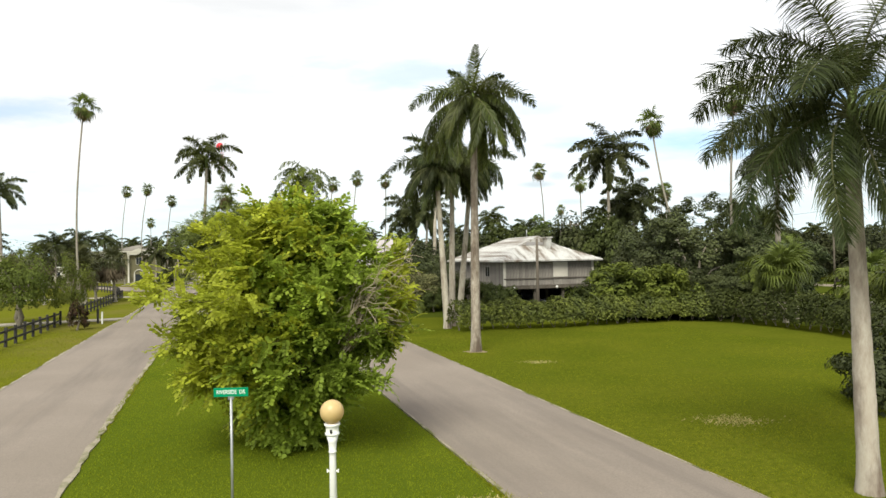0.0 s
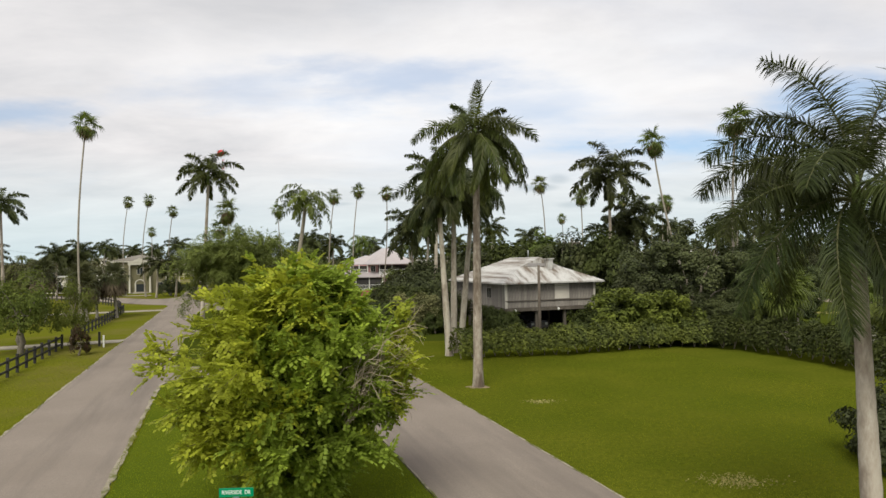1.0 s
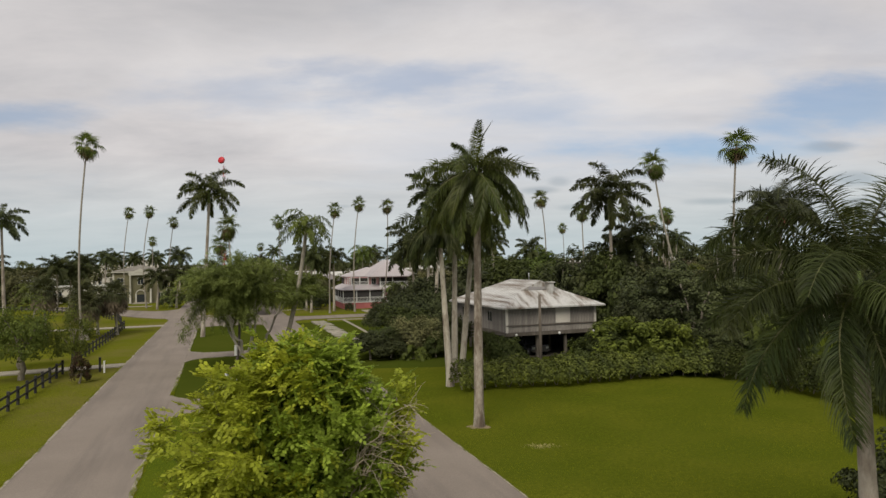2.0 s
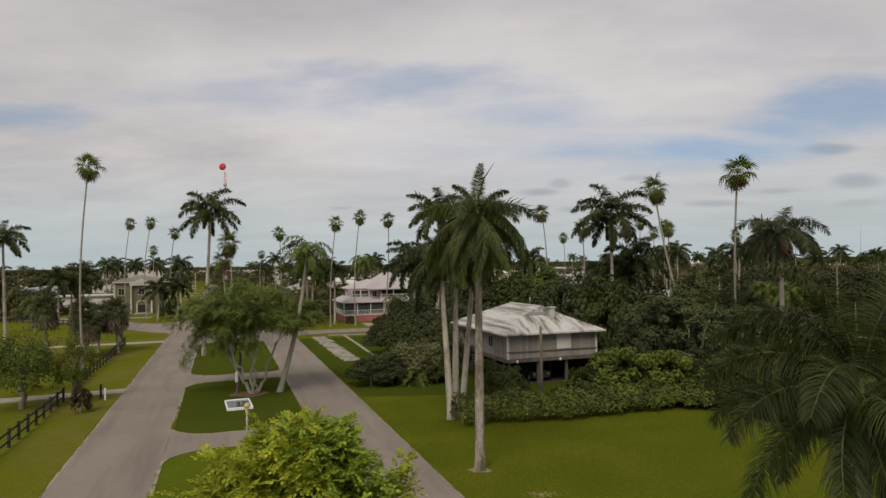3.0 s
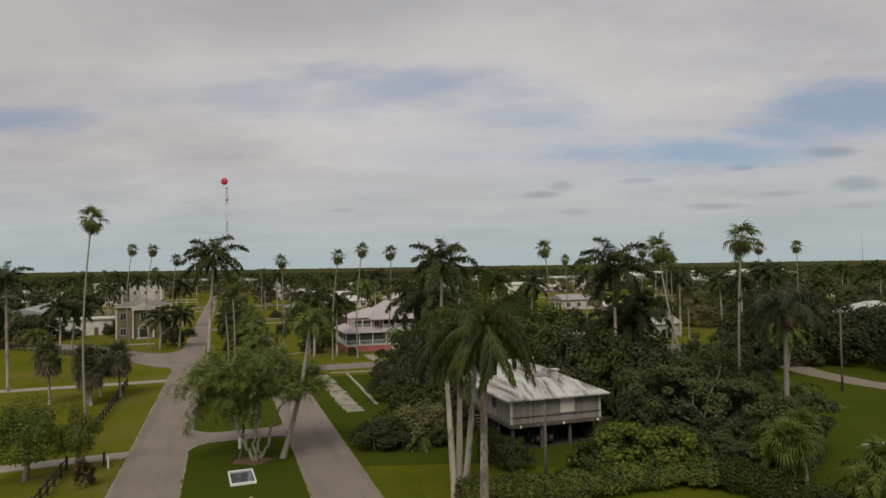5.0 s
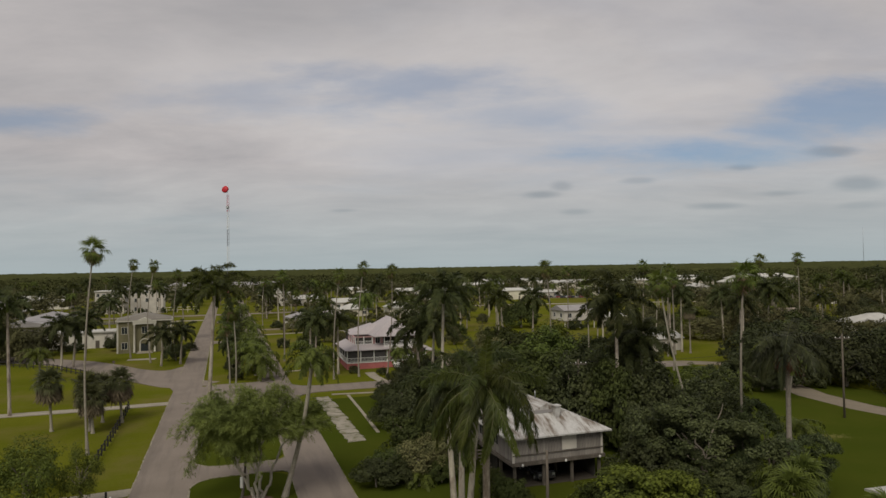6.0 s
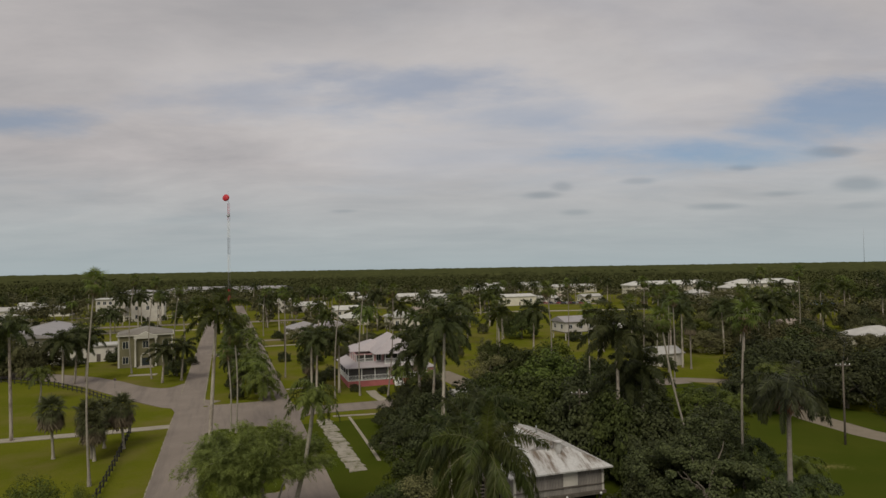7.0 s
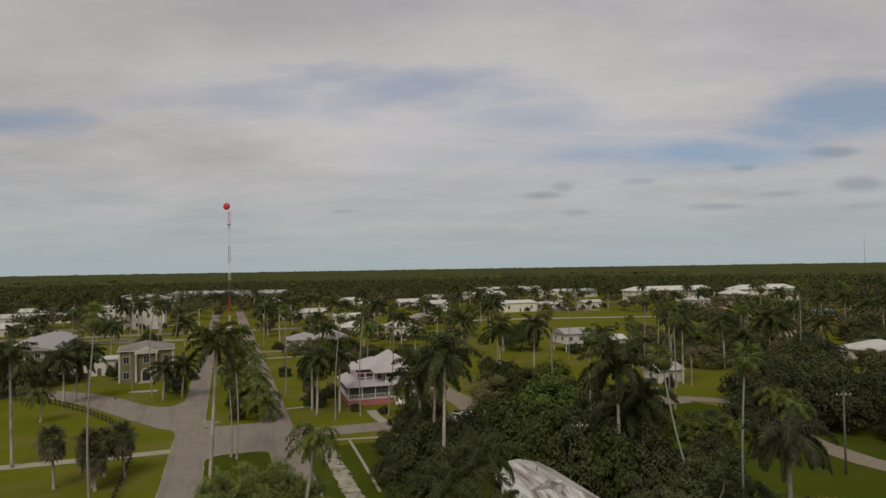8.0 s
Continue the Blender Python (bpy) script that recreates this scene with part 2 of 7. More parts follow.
LEAF_DARK = material("dark_leaf", (0.041, 0.048, 0.02), 0.5, vary=(0.058, 0.066, 0.025), scale=0.5, island=0.6, per_object=0.4, through=0.2)
LEAF_MID = material("green_leaf", (0.066, 0.08, 0.02), 0.55, vary=(0.043, 0.054, 0.016), scale=0.4, island=0.6, per_object=0.4, through=0.25)
LEAF_BRIGHT = material("bright_leaf", (0.102, 0.132, 0.027), 0.55, vary=(0.066, 0.09, 0.02), scale=0.4, island=0.8, through=0.25)
LEAF_TOWN = material("dull_town_leaf", (0.108, 0.103, 0.044), 0.6, vary=(0.076, 0.078, 0.034), scale=0.06, island=0.5, per_object=0.45, through=0.15)
LEAF_ROUND = material("grey_green_leaf", (0.054, 0.069, 0.028), 0.45, vary=(0.079, 0.095, 0.036), scale=0.4, island=0.8, through=0.2)
LEAF_HEDGE = material("hedge_leaf", (0.128, 0.155, 0.03), 0.5, vary=(0.058, 0.076, 0.021), scale=0.9, island=0.9, through=0.2)
LEAF_YELLOW = material("yellowish_leaf", (0.135, 0.156, 0.024), 0.55, vary=(0.085, 0.104, 0.02), scale=0.7, island=0.75, per_object=0.3, through=0.3)
LEAF_BROWN = material("brownish_leaf", (0.15, 0.138, 0.062), 0.7, vary=(0.105, 0.105, 0.045), scale=0.5, island=0.7, per_object=0.3, through=0.2)
LEAF_RED = material("dark_red_leaf", (0.06, 0.025, 0.02), 0.6, vary=(0.05, 0.05, 0.015), scale=2.0, island=0.7, through=0.2)
FROND = material("palm_frond", (0.062, 0.08, 0.02), 0.45, vary=(0.104, 0.12, 0.026), scale=0.7, island=0.85, per_object=0.35, through=0.55, sheen=0.28)
FROND_DEEP = material("deep_green_frond", (0.042, 0.057, 0.018), 0.5, vary=(0.075, 0.088, 0.023), scale=0.55, island=0.8, per_object=0.45, through=0.45, sheen=0.22)
FROND_DARK = material("dark_palm_frond", (0.054, 0.066, 0.025), 0.45, vary=(0.081, 0.091, 0.032), scale=0.5, island=0.6, per_object=0.35, through=0.35)
FROND_LIGHT = material("light_palm_frond", (0.11, 0.135, 0.026), 0.45, vary=(0.078, 0.1, 0.022), scale=0.5, island=0.6, per_object=0.3, through=0.25)
FROND_DEAD = material("dead_frond", (0.24, 0.175, 0.105), 0.9, vary=(0.14, 0.095, 0.055), scale=1.0, island=0.6, per_object=0.4)
FROND_GREY = material("grey_green_frond", (0.085, 0.09, 0.038), 0.5, vary=(0.06, 0.066, 0.028), scale=0.7, island=0.6, per_object=0.3, through=0.2)
FROND_DRY = material("dry_brown_frond", (0.125, 0.1, 0.062), 0.9, vary=(0.085, 0.066, 0.042), scale=1.0, island=0.6, per_object=0.3)
STALK = material("frond_stalk", (0.075, 0.088, 0.025), 0.6, vary=(0.1, 0.095, 0.04), scale=2.0)
CROWNSHAFT = material("green_crownshaft", (0.12, 0.17, 0.04), 0.4, vary=(0.16, 0.19, 0.06), scale=2.0, stretch=(1, 1, 0.4))
ROYAL_TRUNK = material("pale_palm_trunk", (0.39, 0.345, 0.28), 0.9, vary=(0.28, 0.24, 0.19), scale=2.2, fine=(0.46, 0.42, 0.355), fine_scale=9, bump=0.6, bump_scale=12,
                       stretch=(1, 1, 0.3), stain=(0.14, 0.105, 0.08), stain_scale=1.5, stain_at=(0.47, 0.66), per_object=0.25)
STAINED_TRUNK = material("stained_palm_trunk", (0.26, 0.215, 0.17), 0.95, vary=(0.16, 0.125, 0.095), scale=2.0, fine=(0.42, 0.38, 0.32), fine_scale=7, bump=0.7, bump_scale=12,
                         stretch=(1, 1, 0.35), stain=(0.1, 0.075, 0.055), stain_scale=1.2, stain_at=(0.45, 0.62))
PALM_TRUNK = material("grey_palm_trunk", (0.25, 0.22, 0.18), 0.95, vary=(0.18, 0.155, 0.125), scale=1.2, fine=(0.33, 0.3, 0.25), fine_scale=8, bump=0.8, bump_scale=14,
                      stretch=(1, 1, 3.0), per_object=0.35)
BARK = material("tree_bark", (0.2, 0.17, 0.13), 0.95, vary=(0.14, 0.12, 0.09), scale=2.0, fine=(0.28, 0.25, 0.2), fine_scale=10, bump=1.0, bump_scale=18, stretch=(1, 1, 0.5))
BARK_DARK = material("dark_bark", (0.07, 0.055, 0.04), 0.95, vary=(0.1, 0.08, 0.06), scale=3.0, bump=0.6)
DEAD_TWIG = material("bare_twig", (0.46, 0.39, 0.29), 0.9, vary=(0.36, 0.29, 0.21), scale=3.0)
ROOF_METAL = material("weathered_white_metal_roof", (0.5, 0.49, 0.47), 0.5, 0.1, vary=(0.42, 0.415, 0.4), scale=0.5, fine=(0.55, 0.54, 0.52), fine_scale=5,
                      stain=(0.16, 0.125, 0.095), stain_scale=0.75, stain_at=(0.45, 0.63), bump=0.15, along=18.5)
ROOF_GREY = material("grey_metal_roof", (0.33, 0.31, 0.31), 0.5, 0.1, vary=(0.28, 0.265, 0.265), scale=0.3, stain=(0.3, 0.28, 0.27), stain_scale=0.4)
ROOF_PINK = material("pale_pinkish_roof", (0.4, 0.36, 0.36), 0.55, vary=(0.35, 0.31, 0.32), scale=0.4, fine=(0.44, 0.4, 0.4), fine_scale=5)
ROOF_WHITE = material("white_roof", (0.5, 0.49, 0.45), 0.55, vary=(0.4, 0.39, 0.36), scale=0.3, per_object=0.25, stain=(0.42, 0.41, 0.39), stain_scale=0.25)
ROOF_TAN = material("tan_roof", (0.32, 0.27, 0.22), 0.8, vary=(0.26, 0.22, 0.18), scale=0.4, per_object=0.2)
ROOF_RED = material("faded_red_roof", (0.34, 0.16, 0.12), 0.8, vary=(0.28, 0.14, 0.11), scale=0.4)
ROOF_BLUE = material("blue_tarpaulin_roof", (0.16, 0.3, 0.55), 0.6, vary=(0.2, 0.36, 0.6), scale=0.5)
WOOD_GREY = material("weathered_grey_board", (0.24, 0.215, 0.19), 0.9, vary=(0.3, 0.275, 0.245), scale=1.0, fine=(0.17, 0.155, 0.145), fine_scale=6, bump=0.4,
                     stretch=(1, 1, 0.25), per_object=0.35)
WOOD_DARK = material("dark_weathered_timber", (0.1, 0.085, 0.07), 0.9, vary=(0.15, 0.13, 0.11), scale=2.0, fine=(0.07, 0.06, 0.05), fine_scale=10, bump=0.4, stretch=(1, 1, 0.3))
FENCE_BLACK = material("black_painted_timber", (0.018, 0.017, 0.016), 0.7, vary=(0.035, 0.033, 0.03), scale=2.0, per_object=0.3)
WHITE = material("white_paint", (0.72, 0.72, 0.69), 0.55, vary=(0.62, 0.61, 0.58), scale=1.2, fine=(0.76, 0.76, 0.74), fine_scale=12)
CREAM = material("cream_wall", (0.62, 0.58, 0.47), 0.8, vary=(0.54, 0.5, 0.41), scale=0.4, per_object=0.2)
WHITE_WALL = material("white_wall", (0.6, 0.565, 0.495), 0.8, vary=(0.49, 0.46, 0.41), scale=0.4, per_object=0.2)
PINK = material("pink_wall", (0.5, 0.2, 0.2), 0.8, vary=(0.48, 0.23, 0.24), scale=0.5)
PINK_PALE = material("pale_pink_wall", (0.52, 0.31, 0.3), 0.8, vary=(0.45, 0.26, 0.26), scale=0.5)
CORAL = material("coral_red_base", (0.46, 0.15, 0.145), 0.8, vary=(0.38, 0.12, 0.12), scale=0.8)
GREEN_WALL = material("olive_green_wall", (0.165, 0.15, 0.085), 0.85, vary=(0.125, 0.115, 0.066), scale=0.5)
GLASS = material("dark_window_glass", (0.025, 0.03, 0.035), 0.08, sheen=0.6)
# near-black for painted shade: below the stilt house, in the pink house's recesses
DARK = material("recess_shade", (0.03, 0.028, 0.025), 0.95, vary=(0.05, 0.045, 0.04), scale=1.0)
STEEL = material("galvanised_steel", (0.36, 0.37, 0.37), 0.45, 0.7, vary=(0.28, 0.29, 0.29), scale=5.0)
SIGN_GREEN = material("sign_green", (0.0, 0.23, 0.1), 0.4, vary=(0.0, 0.2, 0.09), scale=4.0)
SIGN_WHITE = material("sign_white", (0.8, 0.82, 0.8), 0.4)
GLOBE = material("yellowed_globe", (0.66, 0.5, 0.24), 0.35, vary=(0.6, 0.44, 0.2), scale=3.0, through=0.3, sheen=0.5)
RED = material("red_paint", (0.5, 0.02, 0.03), 0.5, vary=(0.42, 0.02, 0.03), scale=0.8)
# flat dark colour for the shade inside the pink house's porch
PORCH_SHADE = material("insect_screen", (0.045, 0.042, 0.042), 0.85, vary=(0.06, 0.055, 0.055), scale=2.0)
WATER = material("dark_still_panel", (0.045, 0.055, 0.065), 0.12, vary=(0.06, 0.07, 0.08), scale=1.5, sheen=0.6)
FOREST = material("far_woods", (0.056, 0.061, 0.024), 0.9, vary=(0.072, 0.076, 0.03), scale=0.012, fine=(0.04, 0.046, 0.017), fine_scale=0.12, bump=1.0, bump_scale=0.25, sheen=0.0,
                  stain=(0.085, 0.09, 0.032), stain_scale=0.006, stain_at=(0.5, 0.75))

# ---- small building kit ----
RNG = np.random.default_rng(7)
U = Vector((-math.sin(radians(19)), math.cos(radians(19)), 0))   # along the boulevard
V = Vector((math.cos(radians(19)), math.sin(radians(19)), 0))    # across it, to the right


def street(a, b, z=0.0):
    """A place a metres along and b metres across the boulevard."""
    p = U * a + V * b
    return (p.x, p.y, z)


def empty(name, x, y, z=0.0, turn=0.0):
    ob = new(name)
    ob.empty_display_size = 0.3
    ob.matrix_basis = pose(x, y, z, 0, 0, turn)
    return ob


def part(name, data, mat, parent, label="", local=None):
    """One mesh object under a thing or a part; data is a bmesh or a mesh that may be shared."""
    if isinstance(data, bmesh.types.BMesh):
        me = bpy.data.meshes.new(name)
        data.to_mesh(me)
        data.free()
    else:
        me = data
    if mat is not None and not me.materials:
        me.materials.append(mat)
    ob = new(name, me)
    if parent is not None:
        ob.parent = parent
    if local is not None:
        ob.matrix_basis = local
    if label:
        ob["label"] = label
    return ob


def mesh_of(name, verts, faces, mat=None, smooth=False):
    """A mesh from arrays: verts (n, 3), faces (m, 3) or (m, 4)."""
    verts, faces = np.asarray(verts, np.float32), np.asarray(faces, np.int32)
    me = bpy.data.meshes.new(name)
    m, k = faces.shape
    me.vertices.add(len(verts))
    me.vertices.foreach_set("co", verts.ravel())
    me.loops.add(m * k)
    me.loops.foreach_set("vertex_index", faces.ravel())
    me.polygons.add(m)
    me.polygons.foreach_set("loop_start", np.arange(0, m * k, k, dtype=np.int32))
    me.polygons.foreach_set("loop_total", np.full(m, k, np.int32))
    if smooth:
        me.polygons.foreach_set("use_smooth", np.ones(m, bool))
    me.update(calc_edges=True)
    me.validate()
    if mat is not None:
        me.materials.append(mat)
    return me


def box(bm, x0, y0, z0, x1, y1, z1, bevel=0.0):
    vs = [bm.verts.new((x, y, z)) for z in (z0, z1) for y in (y0, y1) for x in (x0, x1)]
    fs = [bm.faces.new([vs[i] for i in f]) for f in ((0, 2, 3, 1), (4, 5, 7, 6), (0, 1, 5, 4), (2, 6, 7, 3), (0, 4, 6, 2), (1, 3, 7, 5))]
    if bevel:
        es = list({e for f in fs for e in f.edges})
        bmesh.ops.bevel(bm, geom=es, offset=bevel, segments=1, affect="EDGES")
    return bm


def boxed(*spans, bevel=0.0):
    bm = bmesh.new()
    for s in spans:
        box(bm, *s, bevel=bevel)
    return bm


def lathe(profile, sides=16):
    """A turned solid from (radius, z) pairs."""
    bm = bmesh.new()
    rings = []
    for r, z in profile:
        rings.append([bm.verts.new((r * math.cos(2 * math.pi * i / sides), r * math.sin(2 * math.pi * i / sides), z)) for i in range(sides)])
    for a, b in zip(rings, rings[1:]):
        for i in range(sides):
            f = bm.faces.new((a[i], a[(i + 1) % sides], b[(i + 1) % sides], b[i]))
            f.smooth = True
    bm.faces.new(rings[0][::-1])
    bm.faces.new(rings[-1])
    return bm


def tube_arrays(points, radii, sides=7):
    """Verts and quads of a tapered tube along points."""
    points = np.asarray(points, float)
    tang = np.gradient(points, axis=0)
    tang /= np.linalg.norm(tang, axis=1)[:, None] + 1e-9
    ref = np.array([0.31, 0.95, 0.05])
    a = np.cross(tang, ref)
    a /= np.linalg.norm(a, axis=1)[:, None] + 1e-9
    b = np.cross(tang, a)
    ang = np.linspace(0, 2 * np.pi, sides, endpoint=False)
    ring = a[:, None, :] * np.cos(ang)[None, :, None] + b[:, None, :] * np.sin(ang)[None, :, None]
    verts = (points[:, None, :] + ring * np.asarray(radii)[:, None, None]).reshape(-1, 3)
    k = len(points)
    i, j = np.meshgrid(np.arange(k - 1), np.arange(sides), indexing="ij")
    n = (j + 1) % sides
    faces = np.stack([i * sides + j, i * sides + n, (i + 1) * sides + n, (i + 1) * sides + j], -1).reshape(-1, 4)
    return verts, faces


def merged(chunks):
    vs, fs, o = [], [], 0
    for v, f in chunks:
        vs.append(v)
        fs.append(np.asarray(f) + o)
        o += len(v)
    return np.concatenate(vs), np.concatenate(fs)


def tubes_mesh(name, lines, mat, sides=6):
    v, f = merged([tube_arrays(p, r, sides) for p, r in lines])
    return mesh_of(name, v, f, mat, True)


def ribbon(centre, half, z, thick=0.05):
    """A flat strip with thickness along a line of (x, y)."""
    c = np.asarray(centre, float)
    t = np.gradient(c, axis=0)
    t /= np.linalg.norm(t, axis=1)[:, None]
    nrm = np.stack([-t[:, 1], t[:, 0]], 1)
    l, r = c + nrm * half, c - nrm * half
    return outline_slab(np.concatenate([r, l[::-1]]), z, thick)


def outline_slab(outline, z, thick=0.06):
    """A slab whose top follows a closed outline at height z."""
    bm = bmesh.new()
    top = [bm.verts.new((p[0], p[1], z)) for p in outline]
    low = [bm.verts.new((p[0], p[1], z - thick)) for p in outline]
    f = bm.faces.new(top)
    n = len(top)
    for i in range(n):
        bm.faces.new((top[i], low[i], low[(i + 1) % n], top[(i + 1) % n]))
    bmesh.ops.recalc_face_normals(bm, faces=bm.faces)
    bmesh.ops.triangulate(bm, faces=[f])
    return bm


def rounded(a0, a1, b0, b1, r, steps=6):
    """Outline of a rounded patch in the boulevard's frame."""
    pts = []
    for ca, cb, start in ((a0 + r, b1 - r, -90), (a1 - r, b1 - r, 0), (a1 - r, b0 + r, 90), (a0 + r, b0 + r, 180)):
        for i in range(steps + 1):
            w = radians(start + 90 * i / steps)
            pts.append(street(ca + r * math.sin(w), cb + r * math.cos(w))[:2])
    return pts


# ---- foliage kit ----
def leaf_quads(centres, normals, size, rng, ratio=0.55, fold=0.25):
    """Folded pointed leaves, two triangles pairs each: (n*4 verts, n*2 tris)."""
    n = len(centres)
    rnd = rng.normal(size=(n, 3))
    a = np.cross(normals, rnd)
    a /= np.linalg.norm(a, axis=1)[:, None] + 1e-9
    b = np.cross(normals, a)
    s = size * rng.uniform(0.65, 1.35, n)
    l, w = a * s[:, None] * 0.5, b * (s * ratio * 0.5)[:, None]
    up = normals * (s * fold * 0.5)[:, None]
    verts = np.stack([centres - l, centres + w - l * 0.1 + up, centres + l, centres - w - l * 0.1 + up], 1).reshape(-1, 3)
    o = np.arange(n)[:, None] * 4
    tris = np.concatenate([o + np.array([[0, 2, 1]]), o + np.array([[0, 3, 2]])], 1).reshape(-1, 3)
    return verts, tris


def crown_points(rng, clumps, per, radii, clump_r, hollow=0.55, floor=-0.45):
    """Clump centres spread over an uneven ellipsoid, and leaf places and facings round them."""
    d = rng.normal(size=(clumps * 3, 3))
    d /= np.linalg.norm(d, axis=1)[:, None]
    d = d[d[:, 2] > floor][:clumps]
    lump = 1 + 0.22 * np.sin(3.1 * d[:, 0] + 5 * d[:, 2] + rng.uniform(0, 6)) + 0.18 * np.sin(4.7 * d[:, 1] + 2.9 * d[:, 0] + rng.uniform(0, 6))
    r = rng.uniform(hollow, 1.0, len(d)) ** 0.6 * lump
    c = d * r[:, None] * np.asarray(radii)
    n = len(c) * per
    who = np.repeat(np.arange(len(c)), per)
    off = rng.normal(size=(n, 3))
    off /= np.linalg.norm(off, axis=1)[:, None]
    rr = rng.uniform(0.35, 1.0, n) ** 0.5
    p = c[who] + off * (rr * clump_r * rng.uniform(0.7, 1.3, len(c))[who])[:, None] * np.array([1, 1, 0.7])
    nm = off * 0.7 + d[who] * 0.5 + np.array([0, 0, 0.6]) + rng.normal(size=(n, 3)) * 0.35
    nm /= np.linalg.norm(nm, axis=1)[:, None]
    return c, p, nm


def limb(rng, a, b, r0, r1, steps=6, sag=0.12):
    a, b = np.asarray(a, float), np.asarray(b, float)
    k = np.linspace(0, 1, steps)[:, None]
    p = a + (b - a) * k
    d = np.linalg.norm(b - a)
    wob = rng.normal(size=(steps, 3)) * d * 0.035
    wob[0] = wob[-1] = 0
    p = p + wob
    p[:, 2] += np.sin(k[:, 0] * np.pi) * d * sag
    return p, np.linspace(r0, r1, steps)


def make_crown(name, seed, mat, clumps, per, radii, clump_r, leaf, hollow=0.5, floor=-0.45, ratio=0.6):
    rng = np.random.default_rng(seed)
    c, p, nm = crown_points(rng, clumps, per, radii, clump_r, hollow, floor)
    v, f = leaf_quads(p, nm, leaf, rng, ratio)
    return mesh_of(name, v, f, mat), c


def feather(seed, length, rise, fall, pairs, leaflet, width, hang, plume=0.3, segs=2, bend=0.8, tilt=0.0):
    """A pinnate frond: (verts, tris) of leaflets and (verts, quads) of the stalk. It grows along +x from the origin.
    rise, fall: degrees of the stalk above level at its root and at its tip; hang: how far the leaflets droop; tilt: by how much the frond is turned up later."""
    rng = np.random.default_rng(seed)
    k = 14
    ang = np.radians(rise + (fall - rise) * np.linspace(0, 1, k) ** bend)
    step = length / (k - 1)
    pts = np.zeros((k, 3))
    pts[1:, 0] = np.cumsum(np.cos(ang[:-1]) * step)
    pts[1:, 2] = np.cumsum(np.sin(ang[:-1]) * step)
    pts[:, 1] = np.linspace(0, 1, k) ** 2 * rng.normal() * 0.08 * length
    stalk = tube_arrays(pts, np.linspace(0.035, 0.006, k) * length / 3.5, 4)
    s = np.linspace(0.14, 0.995, pairs)
    s = np.repeat(s, 2) + rng.normal(size=pairs * 2) * 0.004
    s = np.clip(s, 0.1, 1)
    side = np.tile([1.0, -1.0], pairs)
    idx = s * (k - 1)
    base = np.stack([np.interp(idx, np.arange(k), pts[:, i]) for i in range(3)], 1)
    a = np.interp(idx, np.arange(k), ang)
    fwd = np.stack([np.cos(a), 0 * a, np.sin(a)], 1)
    upv = np.stack([-np.sin(a), 0 * a, np.cos(a)], 1)
    lat = np.array([0, 1.0, 0])[None] * side[:, None]
    prof = np.sin(np.clip((s - 0.04) / 0.98, 0, 1) ** 0.75 * np.pi) ** 0.6 * 0.85 + 0.15
    ln = leaflet * prof * rng.uniform(0.85, 1.15, len(s))
    lift = rng.normal(size=len(s)) * plume + 0.15
    way = lat + fwd * (0.3 + 0.5 * s)[:, None] + upv * lift[:, None]
    way /= np.linalg.norm(way, axis=1)[:, None]
    nrm = np.cross(way, fwd) * side[:, None]
    nrm /= np.linalg.norm(nrm, axis=1)[:, None] + 1e-9
    wv = np.cross(nrm, way)
    rows = []
    p = base.copy()
    d = way.copy()
    widths = [0.7, 1.0, 0.12] if segs == 2 else [0.8, 1.0, 0.75, 0.1]
    for i in range(segs + 1):
        rows.append((p - wv * (width * widths[i] * 0.5), p + wv * (width * widths[i] * 0.5)))
        d = d + np.array([-math.sin(radians(tilt)), 0, -math.cos(radians(tilt))])[None] * (hang * rng.uniform(0.7, 1.3, len(s)))[:, None] / segs
        d /= np.linalg.norm(d, axis=1)[:, None]
        p = p + d * (ln / segs)[:, None]
    verts = np.stack([q for r in rows for q in r], 1).reshape(-1, 3)
    m = 2 * (segs + 1)
    o = np.arange(len(s))[:, None] * m
    quads = np.concatenate([o + np.array([[2 * i, 2 * i + 1, 2 * i + 3, 2 * i + 2]]) for i in range(segs)], 1).reshape(-1, 4)
    return (verts, quads), stalk


def turned(arr, elev, az, at=(0, 0, 0)):
    """Turn an array of points up by elev and round by az degrees, then move it."""
    m = np.array((Matrix.Translation(at) @ Matrix.Rotation(radians(az), 4, "Z") @ Matrix.Rotation(radians(-elev), 4, "Y")))
    return arr @ m[:3, :3].T + m[:3, 3]


def fan_leaf(rng, radius, spread=250, blades=16, droop=0.25):
    """A fan-shaped palm leaf: blades from one hub, along +x."""
    ang = np.radians(np.linspace(-spread / 2, spread / 2, blades)) + rng.normal(size=blades) * 0.03
    d = np.stack([np.cos(ang), np.sin(ang), 0 * ang], 1)
    ln = radius * (0.72 + 0.28 * np.cos(ang / 2)) * rng.uniform(0.9, 1.1, blades)
    w = np.stack([-d[:, 1], d[:, 0], 0 * ang], 1)
    mid = d * (ln * 0.55)[:, None] + np.array([0, 0, 0.06 * radius])
    tip = d * ln[:, None] + np.array([0, 0, -1.0]) * (droop * ln * rng.uniform(0.6, 1.4, blades))[:, None]
    hw = radius * 0.066
    root = d * (radius * 0.08)
    verts = np.stack([root - w * hw * 0.3, root + w * hw * 0.3, mid + w * hw, mid - w * hw, tip + w * hw * 0.1, tip - w * hw * 0.1], 1).reshape(-1, 3)
    o = np.arange(blades)[:, None] * 6
    quads = np.concatenate([o + np.array([[0, 1, 2, 3]]), o + np.array([[3, 2, 4, 5]])], 1).reshape(-1, 4)
    return verts, quads


